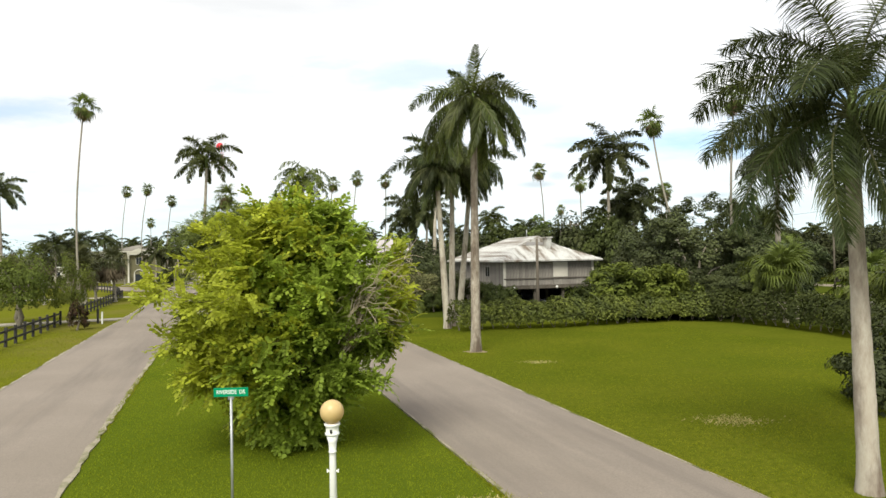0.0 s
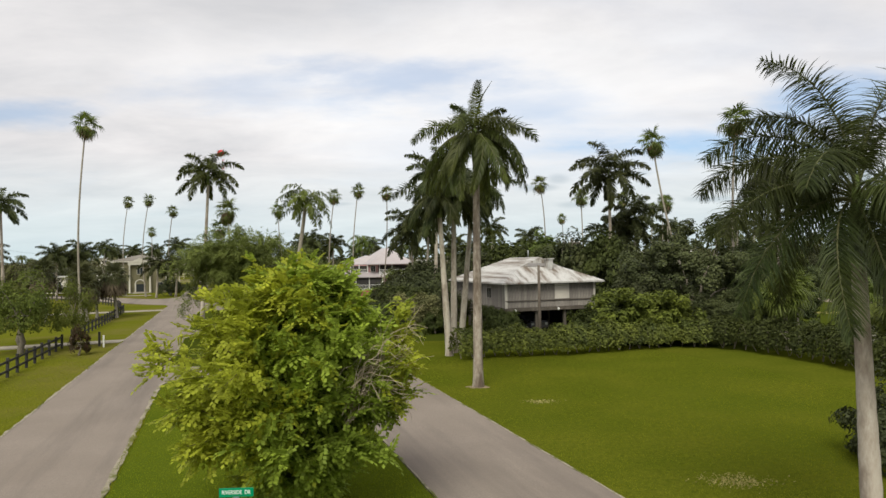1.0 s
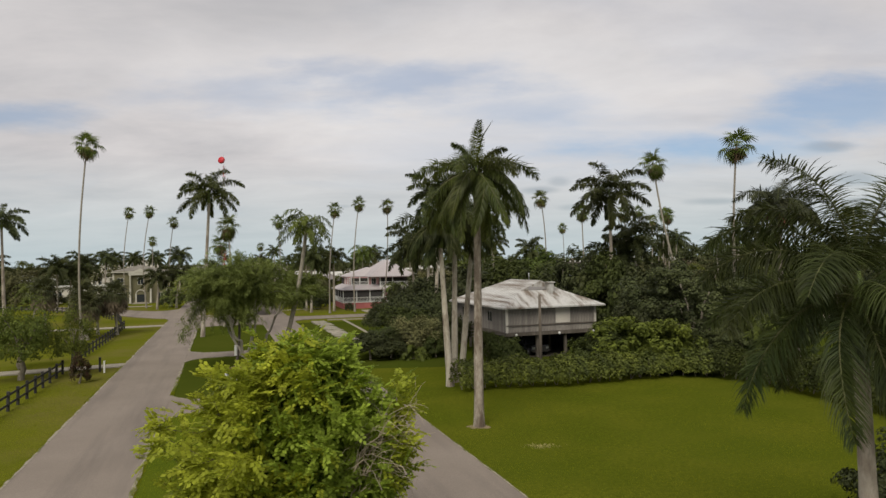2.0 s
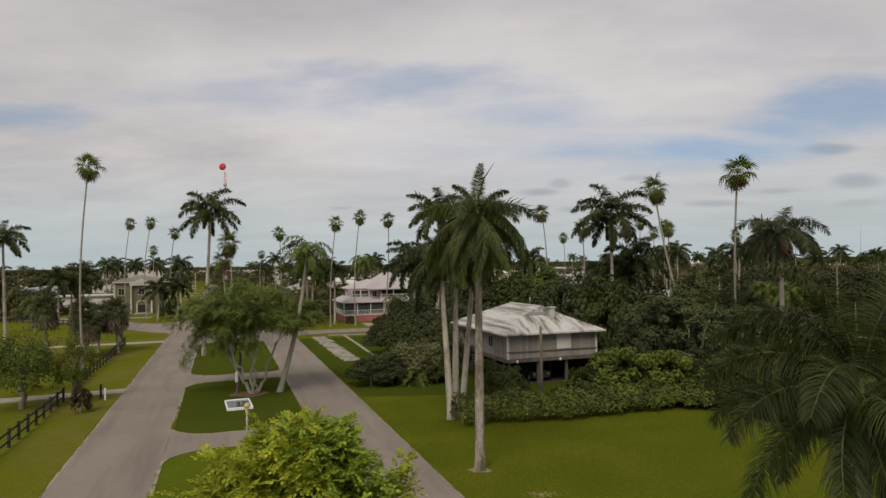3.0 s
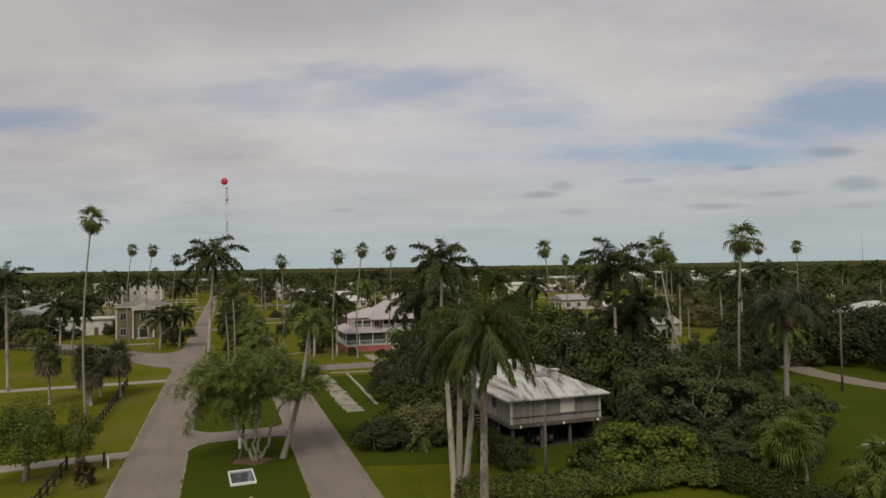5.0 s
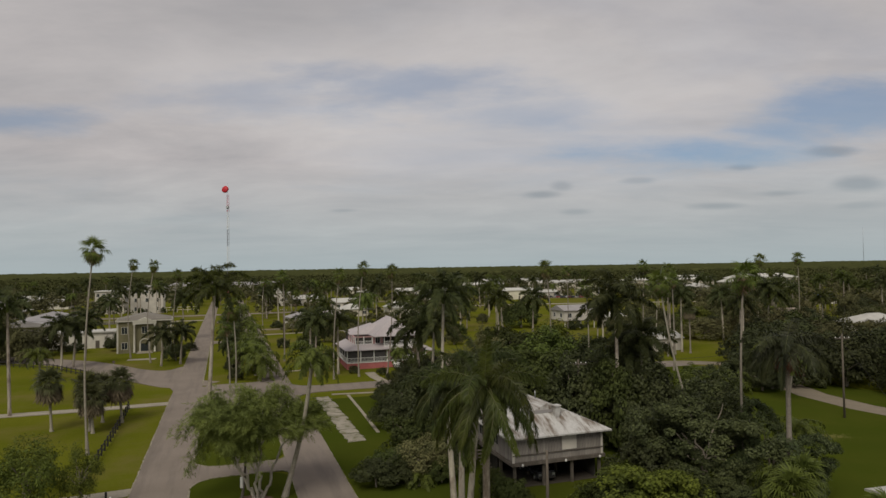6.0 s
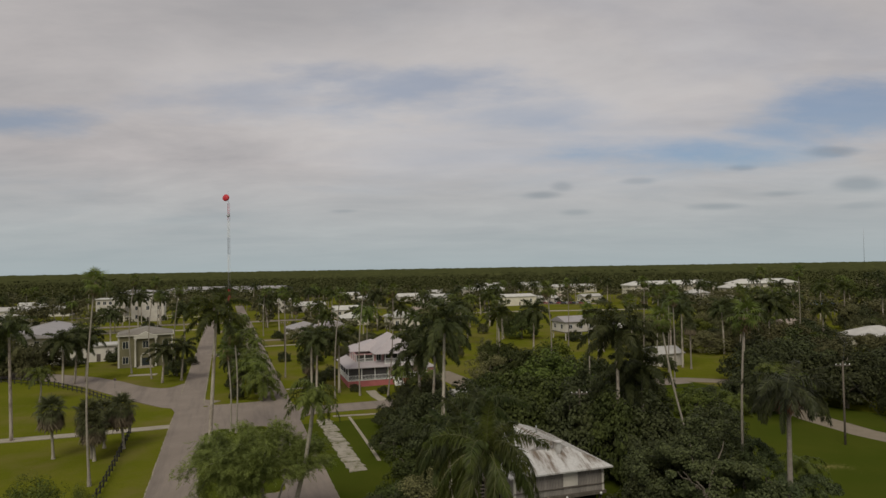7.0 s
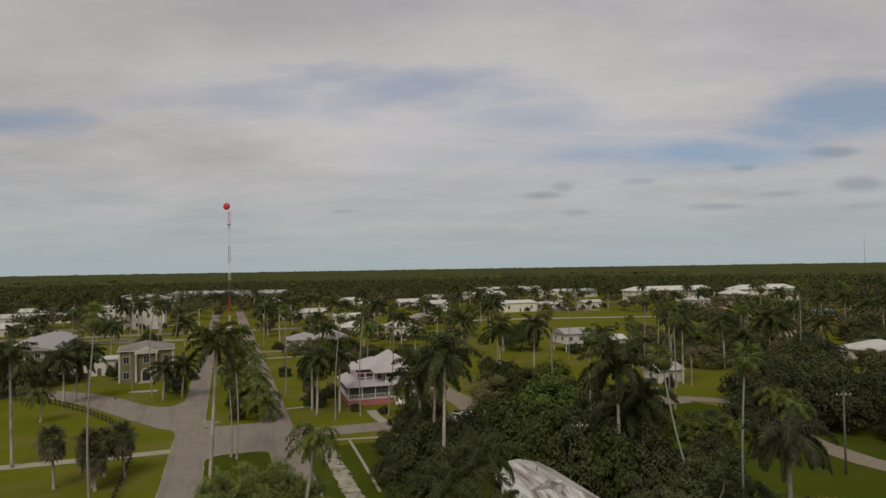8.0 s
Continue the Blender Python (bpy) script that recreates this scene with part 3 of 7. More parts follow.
def feather_crown(name, seed, count, length, pairs, leaflet, width, hang, top, low, mat, droop=62, bend=1.0, follow=0.0, plume=0.6):
    """A whole crown of pinnate fronds as one mesh; top, low: degrees of the highest and lowest fronds' roots."""
    rng = np.random.default_rng(seed)
    chunks = []
    for i in range(count):
        k = i / max(1, count - 1)
        el = top + (low - top) * k ** 0.8
        (lv, lf), (sv, sf) = feather(seed * 97 + i, length * rng.uniform(0.85, 1.1), 0, -(el * (1 - follow) + droop + 30 * rng.random()), pairs, leaflet, width, hang, plume, 2, bend, el)
        az = i * 137.5 + rng.uniform(-14, 14)
        chunks += [(turned(lv, el, az), lf), (turned(sv, el, az), sf)]
    v, f = merged(chunks)
    return mesh_of(name, v, f, mat)


def fan_crown(name, seed, count, radius, stalk, mat, low=-50):
    rng = np.random.default_rng(seed)
    chunks = []
    for i in range(count):
        k = i / (count - 1)
        el = 80 + (low - 80) * k ** 0.85
        az = i * 137.5 + rng.uniform(-15, 15)
        v, f = fan_leaf(rng, radius * rng.uniform(0.8, 1.1), droop=0.3 + 0.35 * k)
        v = v + np.array([stalk * rng.uniform(0.75, 1.15), 0, 0])
        chunks.append((turned(v, el, az), f))
        st = tube_arrays(np.array([[0, 0, 0], [stalk * 0.5, 0, 0.03], [stalk, 0, 0]]), [0.025, 0.02, 0.012], 3)
        chunks.append((turned(st[0], el, az), st[1]))
    v, f = merged(chunks)
    return mesh_of(name, v, f, mat)


def skirt_mesh(name, seed, count, length, mat, radius=0.18):
    """Dead leaves that hang round the trunk below a crown."""
    rng = np.random.default_rng(seed)
    chunks = []
    for i in range(count):
        az = rng.uniform(0, 360)
        v, f = fan_leaf(rng, length * rng.uniform(0.6, 1.1), spread=70, blades=6, droop=0.1)
        v = turned(v, -78 + rng.uniform(-10, 22), az, (radius * math.cos(radians(az)), radius * math.sin(radians(az)), -rng.uniform(0, length * 0.5)))
        chunks.append((v, f))
    v, f = merged(chunks)
    return mesh_of(name, v, f, mat)


def trunk_line(height, dx, dy, bow=0.0, steps=14):
    k = np.linspace(0, 1, steps)
    x = dx * k + bow * np.sin(k * np.pi)
    y = dy * k + 0.3 * bow * np.sin(k * np.pi * 1.3)
    return np.stack([x, y, k * height], 1)

# ---- ground, roads, paths ----
def structure(name, bm, mat, label, category):
    return tagged(part(name, bm, mat, None), label, category, kind="structure")


def build_ground():
    # one sheet to the skyline, finer near the walk, gently uneven
    xs = np.concatenate([-np.geomspace(4600, 60, 26), np.linspace(-55, 55, 56), np.geomspace(60, 4600, 26)])
    ys = np.concatenate([-np.geomspace(600, 20, 10), np.linspace(-15, 130, 74), np.geomspace(135, 4650, 30)])
    gx, gy = np.meshgrid(xs, ys, indexing="ij")
    gz = 0.05 * np.sin(gx * 0.21 + 1.3 * np.sin(gy * 0.09)) * np.sin(gy * 0.17) - 0.06
    v = np.stack([gx, gy, gz], -1).reshape(-1, 3)
    ny = len(ys)
    i, j = np.meshgrid(np.arange(len(xs) - 1), np.arange(ny - 1), indexing="ij")
    f = np.stack([i * ny + j, (i + 1) * ny + j, (i + 1) * ny + j + 1, i * ny + j + 1], -1).reshape(-1, 4)
    tagged(new("ground", mesh_of("ground", v, f, GRASS, True)), "mown green lawn reaching past the town to the woods", "ground", kind="structure")


build_ground()
LAWN_Z = -0.004
structure("lawn", outline_slab([street(a, b)[:2] for a, b in ((-40, 10.9), (10, 10.9), (30, 10.9), (56, 10.9), (52, 24), (36, 39), (10, 40), (-40, 40))], LAWN_Z, 0.06), LAWN_WARM, "wide yellowish-green mown lawn", "lawn")
structure("lawn", outline_slab([street(a, b)[:2] for a, b in ((56, 10.9), (104, 10.9), (104, 40), (112, 90), (20, 110), (-40, 100), (-40, 40), (10, 40), (36, 39), (52, 24))], LAWN_Z, 0.06), LAWN_DEEP, "lush deep green mown lawn", "lawn")
ROAD_Z = 0.02


def edge_strip(line, half=0.075, lift=0.012):
    """The worn pale edging along a road, uneven in width and line."""
    c = np.asarray(line, float)
    seg = np.linalg.norm(np.diff(c, axis=0), axis=1)
    at = np.concatenate([[0], np.cumsum(seg)])
    k = np.arange(0, at[-1], 0.6)
    p = np.stack([np.interp(k, at, c[:, i]) for i in range(2)], 1)
    t = np.gradient(p, axis=0)
    t /= np.linalg.norm(t, axis=1)[:, None]
    nrm = np.stack([-t[:, 1], t[:, 0]], 1)
    l = p + nrm * (half * RNG.uniform(0.1, 1.5, len(p)))[:, None]
    r = p - nrm * (half * RNG.uniform(0.1, 1.5, len(p)))[:, None]
    return outline_slab(np.concatenate([r, l[::-1]]), ROAD_Z + lift, 0.1)


def lane(name, b0, b1, a0, a1, label):
    line = [street(a, (b0 + b1) / 2)[:2] for a in np.linspace(a0, a1, 60)]
    ob = structure(name, ribbon(line, (b1 - b0) / 2, ROAD_Z, 0.12), ASPHALT, label, "road")
    return ob


LEFT_L, LEFT_R, RIGHT_L, RIGHT_R = -8.9, -3.6, 5.9, 11.0
LEFT_R_FAR = -4.3  # the planted median past the junction is wider
structure("lawn", outline_slab(rounded(-40, 43.7, LEFT_R + 0.05, RIGHT_L - 0.05, 2.8), LAWN_Z, 0.06), LAWN_FRESH, "fresh green mown grass of the median", "lawn")
for a0, a1 in ((47.7, 69.2), (73.3, 105.4)):
    structure("lawn", outline_slab(rounded(a0, a1, LEFT_R + 0.05, RIGHT_L - 0.05, 2.8), LAWN_Z, 0.06), LAWN_DEEP, "deep green mown grass of a road island", "lawn")
lane("road_left_lane", LEFT_L, LEFT_R, -60, 124, "worn grey asphalt lane of a divided boulevard")
lane("road_left_lane_far", LEFT_L, LEFT_R_FAR, 123.9, 475, "worn grey asphalt lane of a divided boulevard")
lane("road_right_lane", RIGHT_L, RIGHT_R, -60, 475, "worn grey asphalt lane of a divided boulevard")
for nm, a0, a1 in (("road_crossing_near", 43.8, 47.6), ("road_crossing_mid", 69.3, 73.2), ("road_junction", 105.5, 125.0),
                   ("road_crossing_far", 196, 202), ("road_crossing_end", 272, 279)):
    structure(nm, ribbon([street(a, 1.15)[:2] for a in (a0, (a0 + a1) / 2, a1)], 4.73, ROAD_Z + 0.002, 0.1), ASPHALT, "short asphalt crossing between two lanes", "road")


def corner_fill(name, a, b, sa, sb, r):
    """Asphalt that rounds the corner of a lawn at a, b; sa, sb: the lawn's side of the corner."""
    pts = [street(a, b)[:2]]
    for i in range(7):
        w = radians(90 * i / 6)
        pts.append(street(a + sa * r * (1 - math.sin(w)), b + sb * r * (1 - math.cos(w)))[:2])
    structure(name, outline_slab(pts, ROAD_Z + 0.004, 0.1), ASPHALT, "rounded asphalt corner of a lane", "road")
    return pts[1:]


for i, (a, sa) in enumerate(((43.8, -1), (47.6, 1), (69.3, -1), (73.2, 1), (105.5, -1), (125.0, 1), (196, -1), (202, 1))):
    for b, sb in ((LEFT_R if a < 120 else LEFT_R_FAR, 1), (RIGHT_L, -1)):
        r = 2.8 if b < 0 else 1.2
        arc = corner_fill("road_corner", a, b, sa, sb, r)
        structure("trim_kerb", edge_strip(arc), EDGING, "pale worn concrete edging along the asphalt", "kerb")
MEDIANS = ((-40, 43.8), (47.6, 69.3), (73.2, 105.5), (125.0, 196), (202, 272))
for a0, a1 in MEDIANS:
    left = LEFT_R if a0 < 120 else LEFT_R_FAR
    for b, r in ((left, 2.8), (RIGHT_L, 1.2)):
        line = [street(a, b)[:2] for a in np.linspace(a0 + r, a1 - r, 20)]
        structure("trim_kerb", edge_strip(line, 0.1 if b < 0 else 0.04), EDGING, "pale worn concrete edging along the asphalt", "kerb")
    for a in (a0, a1):
        structure("trim_kerb", edge_strip([street(a, left + 2.8)[:2], street(a, RIGHT_L - 1.2)[:2]]), EDGING, "pale worn concrete edging along the asphalt", "kerb")
for b, a0, a1 in ((LEFT_L, -40, 117.5), (LEFT_L, 139, 340), (RIGHT_R, -40, 108), (RIGHT_R, 121, 340)):
    structure("trim_kerb", edge_strip([street(a, b)[:2] for a in np.linspace(a0, a1, 80)], 0.07 if b == LEFT_L else 0.035), EDGING, "pale worn concrete edging along the asphalt", "kerb")

# street that turns in before the pink house, the one that leaves past the green house, and the one beyond the stilt house
structure("road_pink_house", ribbon([street(a, b)[:2] for a, b in ((114, 10), (114, 18), (113.8, 30), (113.5, 44), (113, 62), (112, 90))], 3.1, ROAD_Z + 0.002, 0.1),
          ASPHALT, "narrow grey asphalt side street", "road")
for sgn in (-1, 1):
    pts = [street(114 + sgn * 3.1, RIGHT_R)[:2]]
    for i in range(7):
        w = radians(15 * i)
        pts.append(street(114 + sgn * (3.1 + 4 * (1 - math.sin(w))), RIGHT_R + 4 * (1 - math.cos(w)))[:2])
    structure("road_corner", outline_slab(pts, ROAD_Z + 0.004, 0.1), ASPHALT, "rounded asphalt corner of a lane", "road")
GREEN_STREET = [(-44.5, 117.5), (-50.0, 119.5), (-57.5, 125.3), (-66.5, 133.0), (-76.0, 141.2), (-85.0, 147.3), (-95.0, 151.6), (-107.0, 156.0), (-122.0, 161.0), (-150.0, 168.0)]
structure("road_green_house", ribbon(GREEN_STREET, 4.0, ROAD_Z + 0.002, 0.1), ASPHALT, "curving grey asphalt side street", "road")
structure("road_corner", outline_slab([street(121, -8.8)[:2], (-54.0, 122.0), (-60.0, 127.5), (-66.5, 133.5), (-66.8, 138.4), (-65.2, 137.4), (-62.5, 135.8), (-60.6, 135.1), (-59.3, 135.3), (-58.6, 136.4), (-58.2, 139.5), street(152, -8.8)[:2], street(132, -8.8)[:2]], ROAD_Z + 0.006, 0.1),
          ASPHALT, "rounded asphalt corner of a lane", "road")
structure("road_far_right", ribbon([(70, 72), (63, 83), (58.5, 92), (56.5, 101), (57, 112), (60, 126), (58, 133), (50, 136), (40, 136)], 2.4, ROAD_Z, 0.1), GRAVEL,
          "narrow dusty gravel lane behind the trees", "road")
structure("road_field", ribbon([(-10, 340), (40, 350), (110, 352), (190, 345), (300, 350)], 3.0, ROAD_Z, 0.1), CONCRETE, "pale road along an open field", "road")
structure("road_end_cross", ribbon([street(322, b)[:2] for b in (-140, -60, 0, 60, 120)], 4.0, ROAD_Z + 0.004, 0.1), ASPHALT, "grey cross street at the end of the boulevard", "road")


def path(name, pts, half, label, mat=CONCRETE):
    structure(name, ribbon(pts, half, 0.035, 0.1), mat, label, "path")


path("pavement_near", [street(a, b)[:2] for a, b in ((67.6, -8.9), (67.2, -14), (66.6, -22), (66.5, -34), (66.8, -60))], 1.1, "pale concrete footpath across the lawn")
path("pavement_mid", [street(a, b)[:2] for a, b in ((110.6, -8.9), (110.4, -18), (110.7, -30), (111.3, -60))], 1.2, "pale concrete footpath across the lawn")
path("pavement_pink_walk", [(-15.9, 129.0), (-14.4, 124.0), (-12.3, 119.2)], 0.95, "white concrete garden walk to the pink house")
path("pavement_kerb_walk", [(-19.6, 107.2), (-12, 108.6), (-3.0, 110.6)], 0.35, "narrow white concrete strip beside the side street")
path("pavement_strip", [(-16.8, 106.6), (-13.0, 94.5), (-9.2, 82.0)], 0.22, "narrow white concrete strip in the lawn")
path("pavement_lawn_walk", [street(135.5, 11.2)[:2], street(136.2, 19)[:2]], 0.45, "narrow concrete walk across a lawn")
path("pavement_cross_a", [street(215, 11.2)[:2], street(216, 24)[:2], street(217, 44)[:2]], 1.0, "pale driveway beside the boulevard")
path("pavement_cross_b", [street(290, -9)[:2], street(290, -60)[:2], street(290, -110)[:2]], 2.0, "pale walk across a park lawn")
path("driveway_pink", [(4.6, 118.0), (5.0, 126.0), (3.6, 134.0), (0.6, 142.0), (-3.0, 151.0)], 2.9, "pale gravel driveway beside the pink house", GRAVEL)
path("yard_lot", [(54, 420), (75, 415), (96, 409)], 6.0, "pale dusty yard with parked cars", GRAVEL)
path("parking_lot", [(-205, 352), (-180, 348), (-152, 342)], 5.0, "pale dusty lot before white buildings", GRAVEL)
path("driveway_bungalow", [street(233, 11.2)[:2], street(233.5, 22)[:2], street(236, 34)[:2]], 2.0, "pale gravel drive beside the boulevard", GRAVEL)
for pts, half in (([(-160, 262), (-140, 270), (-118, 268)], 7.0), ([(-215, 318), (-196, 322), (-182, 315)], 9.0), ([(-62, 250), (-50, 254), (-36, 252)], 5.0), ([(-128, 200), (-116, 196), (-108, 192)], 4.0),
                  ([(-90, 405), (-60, 402), (-30, 400)], 8.0), ([(-260, 470), (-225, 480), (-190, 478)], 12.0), ([(98, 238), (112, 244), (126, 240)], 5.0)):
    structure("dry_ground", ribbon(pts, half, 0.008, 0.08), DRY_GROUND, "bare dry sandy ground between houses", "ground")
path("pavement_green_house", [(-76.0, 152.5), (-70.0, 154.0)], 1.1, "white concrete slab before the green house")

# old concrete slabs of a drive: each one a piece
slabs = tagged(empty("old_driveway", 0, 0), "broken pale concrete slabs of an old drive in the grass", "driveway", kind="structure")
slab_meshes = []
for i in range(4):
    bm = bmesh.new()
    rim = [bm.verts.new((sx * (1.15 + RNG.uniform(-0.3, 0.15)) * w, sy * (1.0 + RNG.uniform(-0.2, 0.1)) * h, 0.05)) for sx, sy, w, h in
           ((-1, -1, 1, 1), (0, -1, 1, 1), (1, -1, 1, 1), (1, 0, 1, 1), (1, 1, 0.8, 1), (0.1, 1, 1, 1), (-1, 1, 1, 1), (-1, 0.2, 1, 1))]
    low = [bm.verts.new((v.co.x, v.co.y, -0.1)) for v in rim]
    bm.faces.new(rim)
    for j in range(8):
        bm.faces.new((rim[j], low[j], low[(j + 1) % 8], rim[(j + 1) % 8]))
    me = bpy.data.meshes.new("slab")
    bm.to_mesh(me)
    bm.free()
    me.materials.append(SLAB_OLD)
    slab_meshes.append(me)
for i in range(14):
    k = i / 13
    p = Vector((-20.4, 104.0, 0)).lerp(Vector((-11.7, 78.8, 0)), k)
    part("slab", slab_meshes[i % 4], None, slabs, local=pose(p.x + RNG.normal() * 0.1, p.y, RNG.normal() * 0.012 - 0.01, RNG.normal() * 0.7, RNG.normal() * 0.7, 19 + RNG.normal() * 2))

# mulch under the island trees, worn ring at a palm
for x, y, r in ((-18.0, 58.6, 1.5), (1.75, 36.0, 0.5)):
    bm = bmesh.new()
    c = bm.verts.new((x, y, 0.012))
    ring = [bm.verts.new((x + r * (0.7 + 0.5 * RNG.random()) * 1.3 * math.cos(w), y + r * (0.7 + 0.5 * RNG.random()) * math.sin(w), 0.0)) for w in np.linspace(0, 2 * math.pi, 22)[:-1]]
    for a, b in zip(ring, ring[1:] + ring[:1]):
        bm.faces.new((c, a, b))
    structure("soil_patch", bm, MULCH if r > 1 else SOIL, "bare brown soil ring round a trunk", "soil")

# ---- palms ----
ROYAL_FAR = [feather_crown("royal_crown", 3 + i, 16, 4.0, 84, 0.74, 0.1, 0.9, 86, -34, FROND, 58, 1.3, 0.5, 1.0) for i in range(3)]
ROYAL_DARK = [feather_crown("royal_crown_dark", 13 + i, 17, 4.0, 80, 0.76, 0.11, 0.9, 85, -36, FROND_DARK, 58, 1.3, 0.5, 1.0) for i in range(2)]
COCO_FAR = [feather_crown("coconut_crown", 23 + i, 20, 3.6, 30, 0.75, 0.1, 0.9, 78, -35, FROND_LIGHT) for i in range(2)]
DATE_FAR = [feather_crown("date_crown", 33, 64, 3.8, 40, 0.6, 0.08, 0.6, 82, -55, FROND_DARK)]
WASH_FAR = [fan_crown("fan_crown", 43 + i, 17, 0.76, 0.72, FROND_LIGHT, -80) for i in range(3)]
SABAL_FAR = [fan_crown("sabal_crown", 53 + i, 28, 0.85, 0.95, FROND_GREY, -32) for i in range(2)]
SABAL_LIGHT = [fan_crown("sabal_crown_light", 63, 34, 0.95, 1.0, FROND_LIGHT, -60)]
WASH_SKIRT = skirt_mesh("dead_skirt", 5, 22, 1.0, FROND_DEAD)
SABAL_SKIRT = skirt_mesh("dead_skirt_wide", 6, 110, 1.55, FROND_DRY, 0.55)
KINDS = {
    "royal": (ROYAL_FAR, ROYAL_TRUNK, 0.24, 0.17, "tall royal palm with a pale grey trunk and drooping green fronds"),
    "royal_dark": (ROYAL_DARK, ROYAL_TRUNK, 0.22, 0.16, "dark green royal palm with hanging fronds"),
    "coconut": (COCO_FAR, PALM_TRUNK, 0.17, 0.11, "coconut palm with arching light green fronds"),
    "date": (DATE_FAR, FROND_DEAD, 0.4, 0.36, "thick date palm with a rough reddish-brown trunk"),
    "fan": (WASH_FAR, PALM_TRUNK, 0.13, 0.08, "very tall slender fan palm with a small round crown"),
    "sabal": (SABAL_FAR, PALM_TRUNK, 0.17, 0.15, "short cabbage palm with a round fan crown and dead brown leaves"),
    "sabal_light": (SABAL_LIGHT, PALM_TRUNK, 0.15, 0.13, "short yellowish-green fan palm behind a hedge"),
}
PALM_COUNT = [0]


def palm(kind, x, y, height, lean=(0, 0), bow=0.0, size=1.0, label="", group="palms of the town", thick=1.0):
    """A palm of one kind, trunk height metres to the root of its crown."""
    crowns, mat, r0, r1, words = KINDS[kind]
    PALM_COUNT[0] += 1
    i = PALM_COUNT[0]
    top = tagged(empty("palm_tree", x, y), label or words, "palm", group)
    line = trunk_line(height, lean[0], lean[1], bow)
    k = np.linspace(0, 1, len(line))
    r = (r0 + (r1 - r0) * k) * thick
    if kind.startswith("royal"):
        r = r * (1 + 0.18 * np.exp(-((k - 0.35) / 0.22) ** 2)) + 0.08 * np.exp(-k * 25)
    else:
        r = r + 0.12 * np.exp(-k * 22)
    line[0, 2] = -0.15
    part("trunk", tubes_mesh("trunk", [(line, r)], mat, 9), None, top)
    head = Vector(line[-1])
    if kind.startswith("royal"):
        part("crownshaft", lathe([(r1 * thick * 1.05, -0.1), (r1 * thick * 1.25, 0.3), (r1 * thick * 1.0, 1.0), (r1 * thick * 0.6, 1.5 * size)], 10), CROWNSHAFT, top, "smooth green crownshaft",
             Matrix.Translation(head))
        head = head + Vector((0, 0, 1.2 * size))
    tilt = Matrix.Rotation(radians(min(18, 3 * math.hypot(*lean))), 4, Vector((-lean[1] - 1e-3, lean[0], 0)).normalized())
    m = Matrix.Translation(head) @ tilt @ Matrix.Rotation(i * 2.4, 4, "Z") @ Matrix.Scale(size, 4)
    part("crown", crowns[i % len(crowns)], None, top, "", m)
    if kind in ("fan", "sabal"):
        part("dead_skirt", WASH_SKIRT if kind == "fan" else SABAL_SKIRT, None, top, "hanging dead brown leaves", m)
    return top


def royal_near(x, y, height, lean, fronds, label, spear=None, seed=0, thick=1.0, bark=None, leaf=None, pairs=120, leaflet=0.78, width=0.04, boots=0.0, plume=1.15):
    """A royal palm near the walk, trunk height metres to its crownshaft: each frond a piece of its own.
    fronds: (way round in degrees, degrees above level at the root, turn down to the tip, how late it bends, length, how far leaflets hang)."""
    rng = np.random.default_rng(seed)
    top = tagged(empty("palm_tree", x, y), label, "palm", "royal palms")
    line = trunk_line(height, lean[0], lean[1], 0.0, 22)
    k = np.linspace(0, 1, len(line))
    r = (0.25 - 0.07 * k) * (1 + 0.12 * np.exp(-((k - 0.3) / 0.25) ** 2)) * thick + 0.1 * np.exp(-k * 22)
    r = r * (1 + 0.025 * np.sin(k * 70))
    line[0, 2] = -0.15
    part("trunk", tubes_mesh("trunk", [(line, r)], bark or ROYAL_TRUNK, 16), None, top)
    head = Vector(line[-1])
    part("crownshaft", lathe([(0.19 * thick, -0.05), (0.23 * thick, 0.25), (0.2 * thick, 0.9), (0.12 * thick, 1.5), (0.05, 1.9)], 14), CROWNSHAFT, top, "smooth green crownshaft", Matrix.Translation(head))
    if boots:
        part("dead_skirt", skirt_mesh("dead_skirt", seed + 5, 26, boots, FROND_RUST, 0.16), None, top, "rust-brown dead leaf bases", Matrix.Translation(head + Vector((0, 0, 1.0))))
    head = head + Vector((0, 0, 1.25))
    for i, (az, el, fall, bend, length, hang) in enumerate(fronds):
        ln = length * rng.uniform(0.94, 1.06)
        (lv, lf), (sv, sf) = feather(seed * 131 + i, ln, 0, fall, 54 if el > 82 else pairs, leaflet * (0.62 if el > 82 else 0.85 if el > 70 else 1.0), width, hang, 0.12 if el > 82 else 0.55 if el > 70 else plume if hang > 1.3 else 1.15, 3 if pairs > 130 else 2, bend, el)
        m = Matrix.Translation(head + Vector((0, 0, 0.35 * el / 90))) @ Matrix.Rotation(radians(az + rng.uniform(-5, 5)), 4, "Z") @ Matrix.Rotation(radians(-el), 4, "Y") @ Matrix.Rotation(radians(rng.uniform(-22, 22)), 4, "X")
        f = part("frond", mesh_of("frond", lv, lf, FROND_LIGHT if el > 82 else leaf or FROND), None, top, "", m)
        part("stalk", mesh_of("stalk", sv, sf, STALK), None, f)
    if spear is not None:
        pts = np.array([[0, 0, 0], [0.1, 0, 0.9], [0.4, 0, 1.9], [1.0, 0, 2.8]])
        part("spear_leaf", tubes_mesh("spear_leaf", [(pts, [0.06, 0.055, 0.04, 0.008])], FROND_DARK, 6), None, top, "unopened dark spear leaf",
             Matrix.Translation(head + Vector((0, 0, 0.5))) @ Matrix.Rotation(radians(spear), 4, "Z"))
    return top


